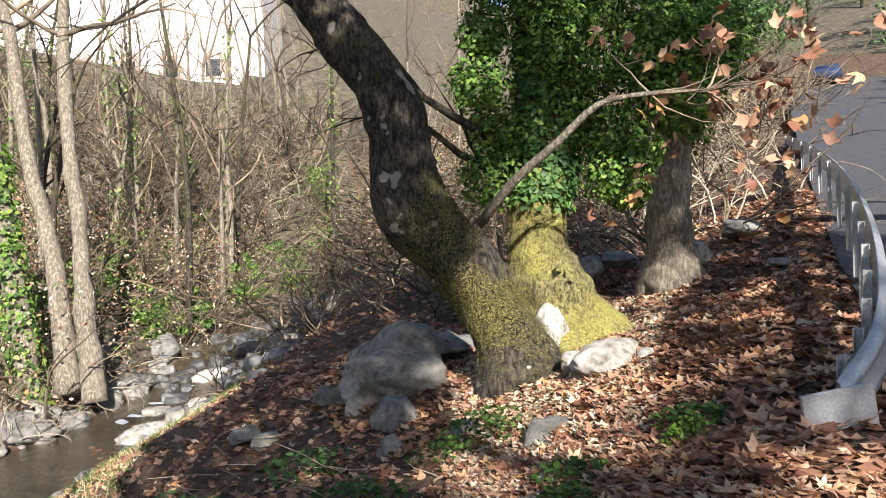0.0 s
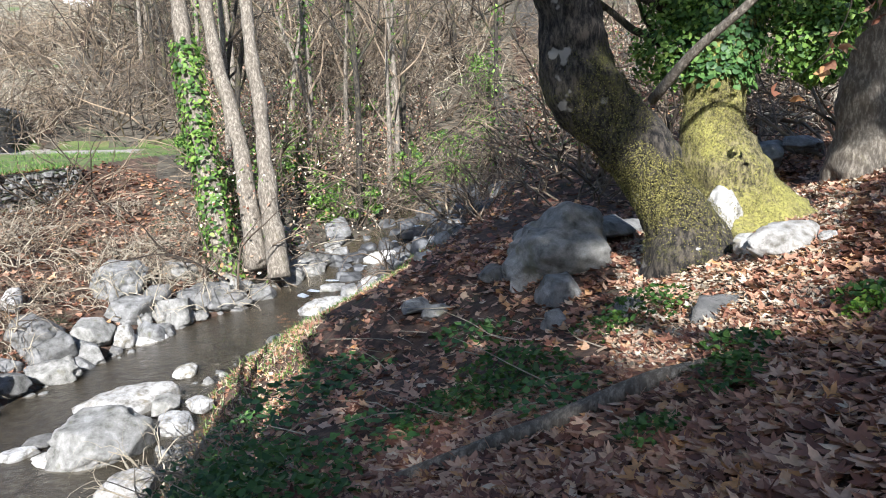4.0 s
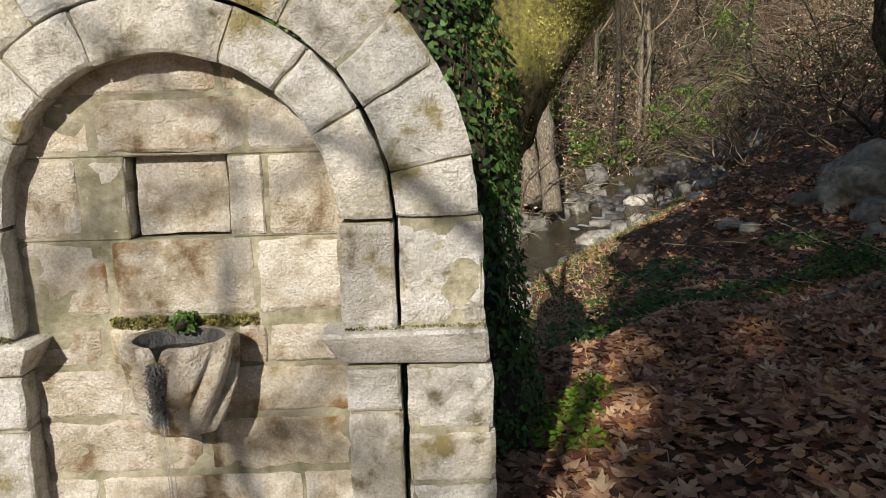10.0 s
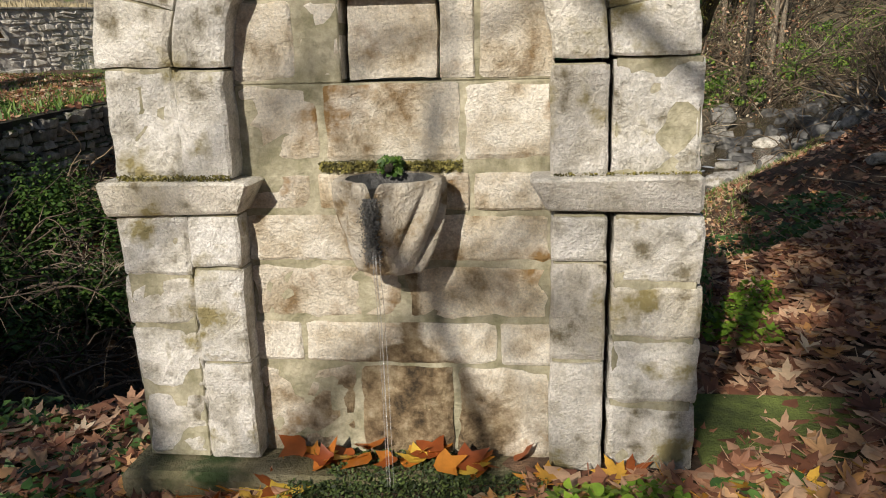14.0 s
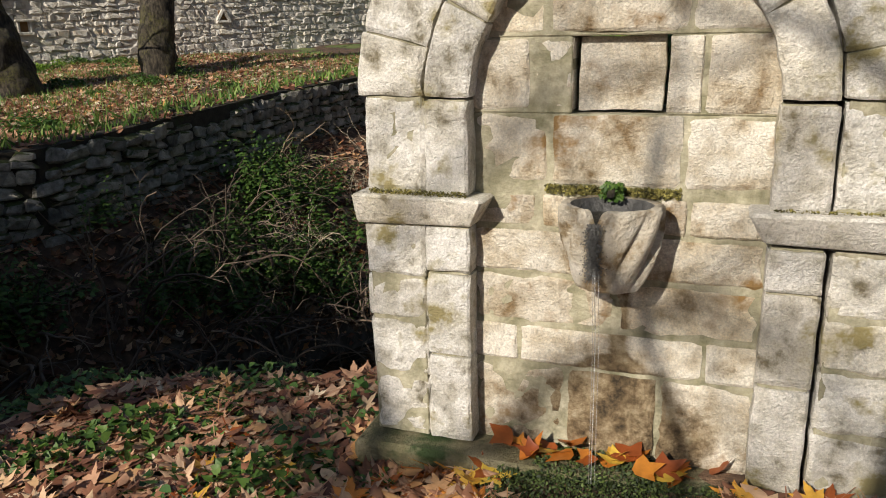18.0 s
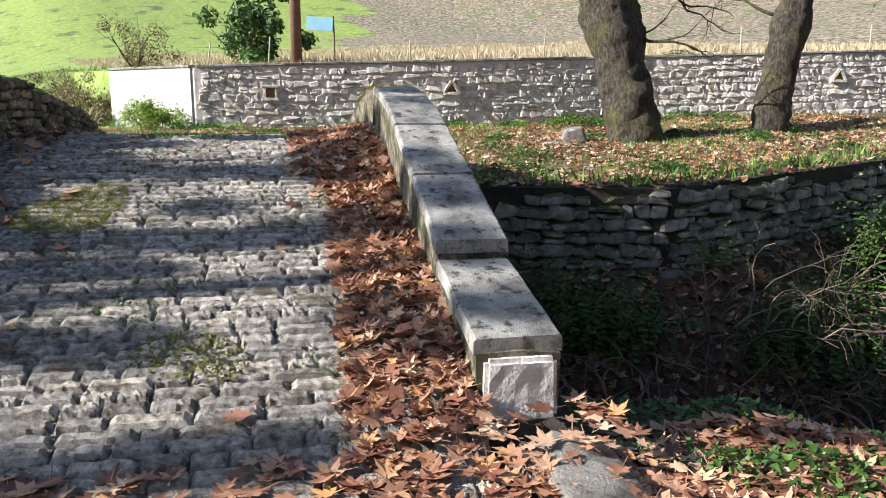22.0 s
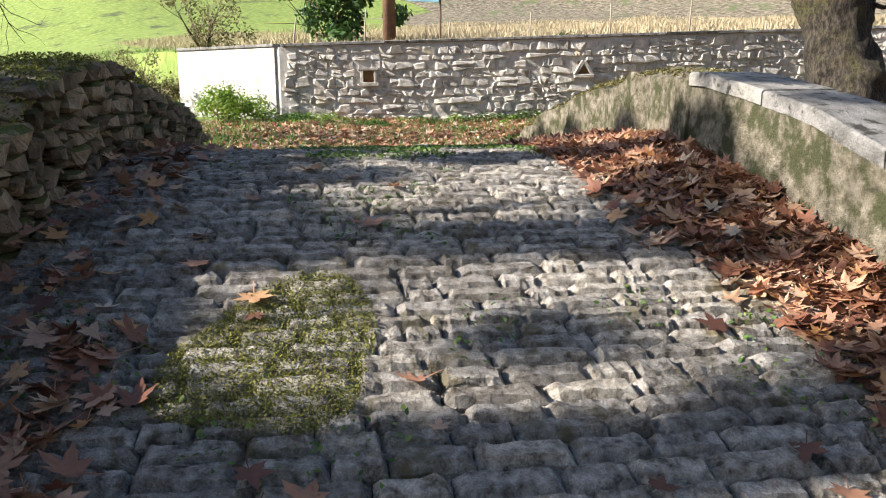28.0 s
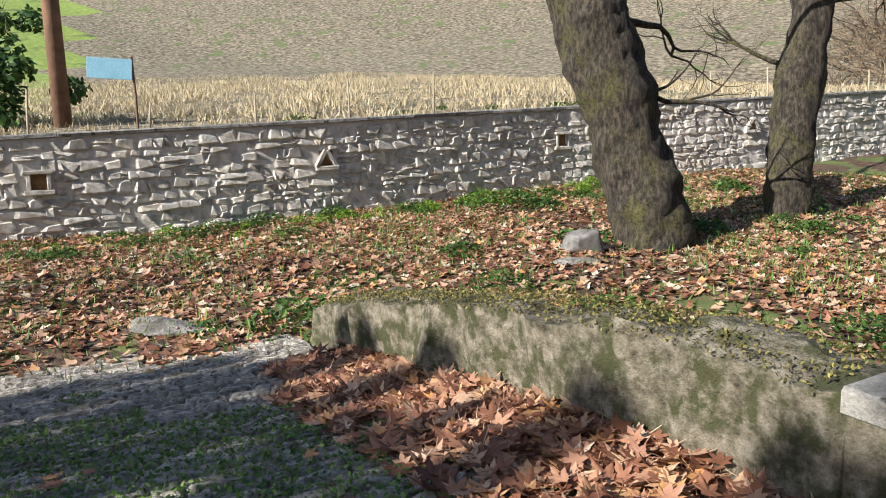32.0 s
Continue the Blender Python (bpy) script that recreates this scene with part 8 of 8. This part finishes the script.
tagged(new("fallen_twigs", twig_mesh("fallen_twigs", dead, M_TWIG_PALE)), "pale dry twigs lying on the bank", "twigs", kind="stuff")
log = thing("log", (4.8, 4.0, ground(4.8, 4.0)), "grey fallen log half sunk in the leaves", "log")
v, f = tube(spline([(x - 4.8, y - 4.0, ground(x, y) + h - ground(4.8, 4.0)) for x, y, h in ((3.75, 4.35, 0.0), (4.25, 4.22, 0.04), (4.8, 4.0, 0.06), (5.3, 3.78, 0.05), (5.8, 3.6, 0.0))], 24), radii_of([0.03, 0.05, 0.058, 0.055, 0.035], 24), 12, 0.5, 6)
part("wood", mesh_of("wood", v, f, M_BARK_PALE), log)

# ---- white water at the little falls ----
for x, y, w, tall in ((4.7, 18.9, 0.5, 0.06), (5.0, 19.2, 0.4, 0.1), (5.6, 19.9, 0.4, 0.12), (6.5, 20.9, 0.35, 0.15), (7.2, 21.9, 0.35, 0.18), (7.9, 22.7, 0.3, 0.2), (9.0, 24.1, 0.35, 0.2), (9.9, 25.5, 0.3, 0.2)):
    _, _, zw = along(CREEK, np.array(x), np.array(y))
    t = rock_mesh(x, 0.25, 0.5)
    t.materials.clear()
    t.materials.append(M_FOAM)
    ob = new("white_water", t)
    ob.matrix_basis = Matrix.LocRotScale((x, y, float(zw) + 0.03), Euler((0, 0, x)), Vector((w * 1.3, w * 0.6, tall * 0.8)))
    tagged(ob, "patch of white foaming water between the stones", "foam", "white water", "structure")

# ---- bridge cobbles, laid in courses across the deck ----
rb = random.Random(3)
COB = []
for kind in range(14):
    gx, gy, off = 6, 11, rb.uniform(0, 99)
    v, f = [], []
    for i in range(gx):
        for j in range(gy):
            x, y = -0.5 + i / (gx - 1), -0.5 + j / (gy - 1)
            ex, ey = 1 - abs(2 * x) ** 9, 1 - abs(2 * y) ** 18
            q = Vector((x * 0.8 + off, y * 2.2 + off, kind))
            z = 0.5 + 0.05 * noise.noise(q * 1.6) + 0.05 * noise.noise(q * 4) + 0.035 * rb.uniform(-1, 1) - 0.26 * (1 - min(ex, ey))
            side_x = x * (1 + 0.10 * noise.noise(Vector((y * 5 + off, kind, 1 if x > 0 else 9))))
            side_y = y * (1 + 0.06 * noise.noise(Vector((x * 4 + off, kind, 3 if y > 0 else 7))))
            v.append((side_x, side_y, z))
    rim = [i * gy for i in range(gx)] + [(gx - 1) * gy + j for j in range(1, gy)] + [i * gy + gy - 1 for i in range(gx - 2, -1, -1)] + [j for j in range(gy - 2, 0, -1)]
    for i in range(gx - 1):
        for j in range(gy - 1):
            a0 = i * gy + j
            f.append((a0, a0 + gy, a0 + gy + 1, a0 + 1))
    n0 = len(v)
    v += [(v[r][0] * 1.0, v[r][1], -0.5) for r in rim]
    k = len(rim)
    f += [(rim[i], n0 + i, n0 + (i + 1) % k, rim[(i + 1) % k]) for i in range(k)]
    COB.append(mesh_of("cobble", v, f, M_COBBLE, False))
s, made, rest = 0.95, 0, []
while s < 11.6:
    ds = rb.uniform(0.065, 0.11)
    v0 = VL + 0.02
    while v0 < VR - 0.02:
        dv = min(rb.choice((rb.uniform(0.12, 0.22), rb.uniform(0.2, 0.34))), VR - v0)
        if dv > 0.06:
            slope = math.atan2(deck(s + 0.1) - deck(s - 0.1), 0.2)
            m = Matrix.Translation(at(s + ds / 2, v0 + dv / 2, deck(s + ds / 2) - 0.042 + rb.uniform(-0.005, 0.005))) @ Matrix.Rotation(math.atan2(BU.y, BU.x), 4, "Z") @ Matrix.Rotation(-slope + rb.uniform(-0.035, 0.035), 4, "Y") @ Matrix.Rotation(rb.uniform(-0.03, 0.03), 4, "X") @ Matrix.Diagonal((ds * 0.95, dv * 0.985, 0.12, 1))
            k = rb.randrange(14)
            if made < 300 and 3.6 < s < 7.0 and -5.3 < v0 < -2.6 and rb.random() < 0.85:
                part("cobble", COB[k], bridge, m=m)
                made += 1
            else:
                rest.append(([m @ x.co for x in COB[k].vertices], [tuple(g.vertices) for g in COB[k].polygons]))
        v0 += dv
    s += ds
ob = part("paving", mesh_of("paving", *join_fast(rest), M_COBBLE, False), bridge, "worn grey cobbles in rough courses")
ob["kind"] = "stuff"
M_MOSS = leafy("moss_tuft", [(0, (0.07, 0.085, 0.012)), (0.5, (0.17, 0.18, 0.03)), (1, (0.30, 0.29, 0.06))], 0.9, 0.2)


def in_joints(inside, s0, s1, v0, v1, count, size, mat, lab, lean=0.9):
    """Tufts pressed between the cobbles."""
    ss, vv = nr.uniform(s0, s1, count), nr.uniform(v0, v1, count)
    ok = inside(ss, vv)
    ss, vv = ss[ok], vv[ok]
    zz = np.array([deck(q) for q in ss]) + nr.uniform(0.006, 0.034, len(ss))
    p = np.stack([BU.x * ss + BV.x * vv, BU.y * ss + BV.y * vv, zz], 1)
    ob = part("moss", spread("moss", OVAL, OVAL_T, p, size * nr.uniform(0.6, 1.3, len(p)), upright(len(p), lean), mat, 0.3), bridge, lab)
    ob["kind"] = "stuff"


in_joints(lambda s, v: ((s - 4.82) / 0.48) ** 2 + ((v + 4.56 - 0.25 * (s - 4.8)) / 0.33) ** 2 + 0.5 * wave(s, v, 0.12, 3) < 0.9, 4.2, 5.4, -5.1, -4.0, 60000, 0.009, M_MOSS, "flat olive moss patch on the cobbles")
in_joints(lambda s, v: ((s - 2.75) / 0.28) ** 2 + ((v + 3.55) / 0.32) ** 2 + 0.6 * wave(s, v, 0.1, 5) < 0.6, 2.3, 3.2, -4.1, -3.0, 3000, 0.024, M_MOSS, "thin green moss between the cobbles")
in_joints(lambda s, v: wave(s, v, 0.22, 7) + 0.6 * wave(s, v, 0.09, 2) > 0.42, 2.4, 7.2, -5.4, -2.5, 9000, 0.022, M_GRASS, "thin grass in the joints")
in_joints(lambda s, v: wave(s, v, 0.35, 4) + 0.5 * wave(s, v, 0.12, 8) + 1.1 * (1 - ((s - 8.6) / 1.9) ** 2 - ((v + 3.7) / 1.25) ** 2) > 0.2, 6.9, 11, -5.4, -2.4, 24000, 0.028, M_GRASS, "short grass over the cobbles beyond the crest")
# rubble ends of the parapets, stone by stone
M_PS = M_PARAPET_STONE
for right, s0, s1 in ((False, 5.45, 10.2), (True, 6.85, 10.8)):
    mid_v = VR + 0.19 if right else VL - 0.19
    line_at = lambda u: (at(s0 + u, mid_v, 0), BU)
    foot = lambda x, y: deck(BU.x * x + BU.y * y) - 0.12
    st = [] if right else courses(s1 - s0, lambda u: parapet_top(s0 + u, right) - deck(s0 + u) + 0.12, 0.08, 0.22, 0.05, 0.12, rb)
    if st:
        stone_face("rubble", st, line_at, 1 if right else -1, 0.19, foot, M_PS, bridge, lambda q: True, 150, 0.05)
    k = 5000 if right else 9000
    ss, vv = nr.uniform(s0, s1, k), mid_v + nr.uniform(-0.22, 0.24, k)
    zz = np.array([parapet_top(q, right) for q in ss]) - 0.015 + 0.03 * nr.uniform(0, 1, k) - 0.35 * np.maximum(np.abs(vv - mid_v) - 0.14, 0)
    ob = part("moss", spread("moss", OVAL, OVAL_T, np.stack([BU.x * ss + BV.x * vv, BU.y * ss + BV.y * vv, zz], 1), 0.018, upright(k, 0.9), M_MOSSDIM if right else M_MOSS, 0.3), bridge, "thick moss on the parapet's top")
    ob["kind"] = "stuff"
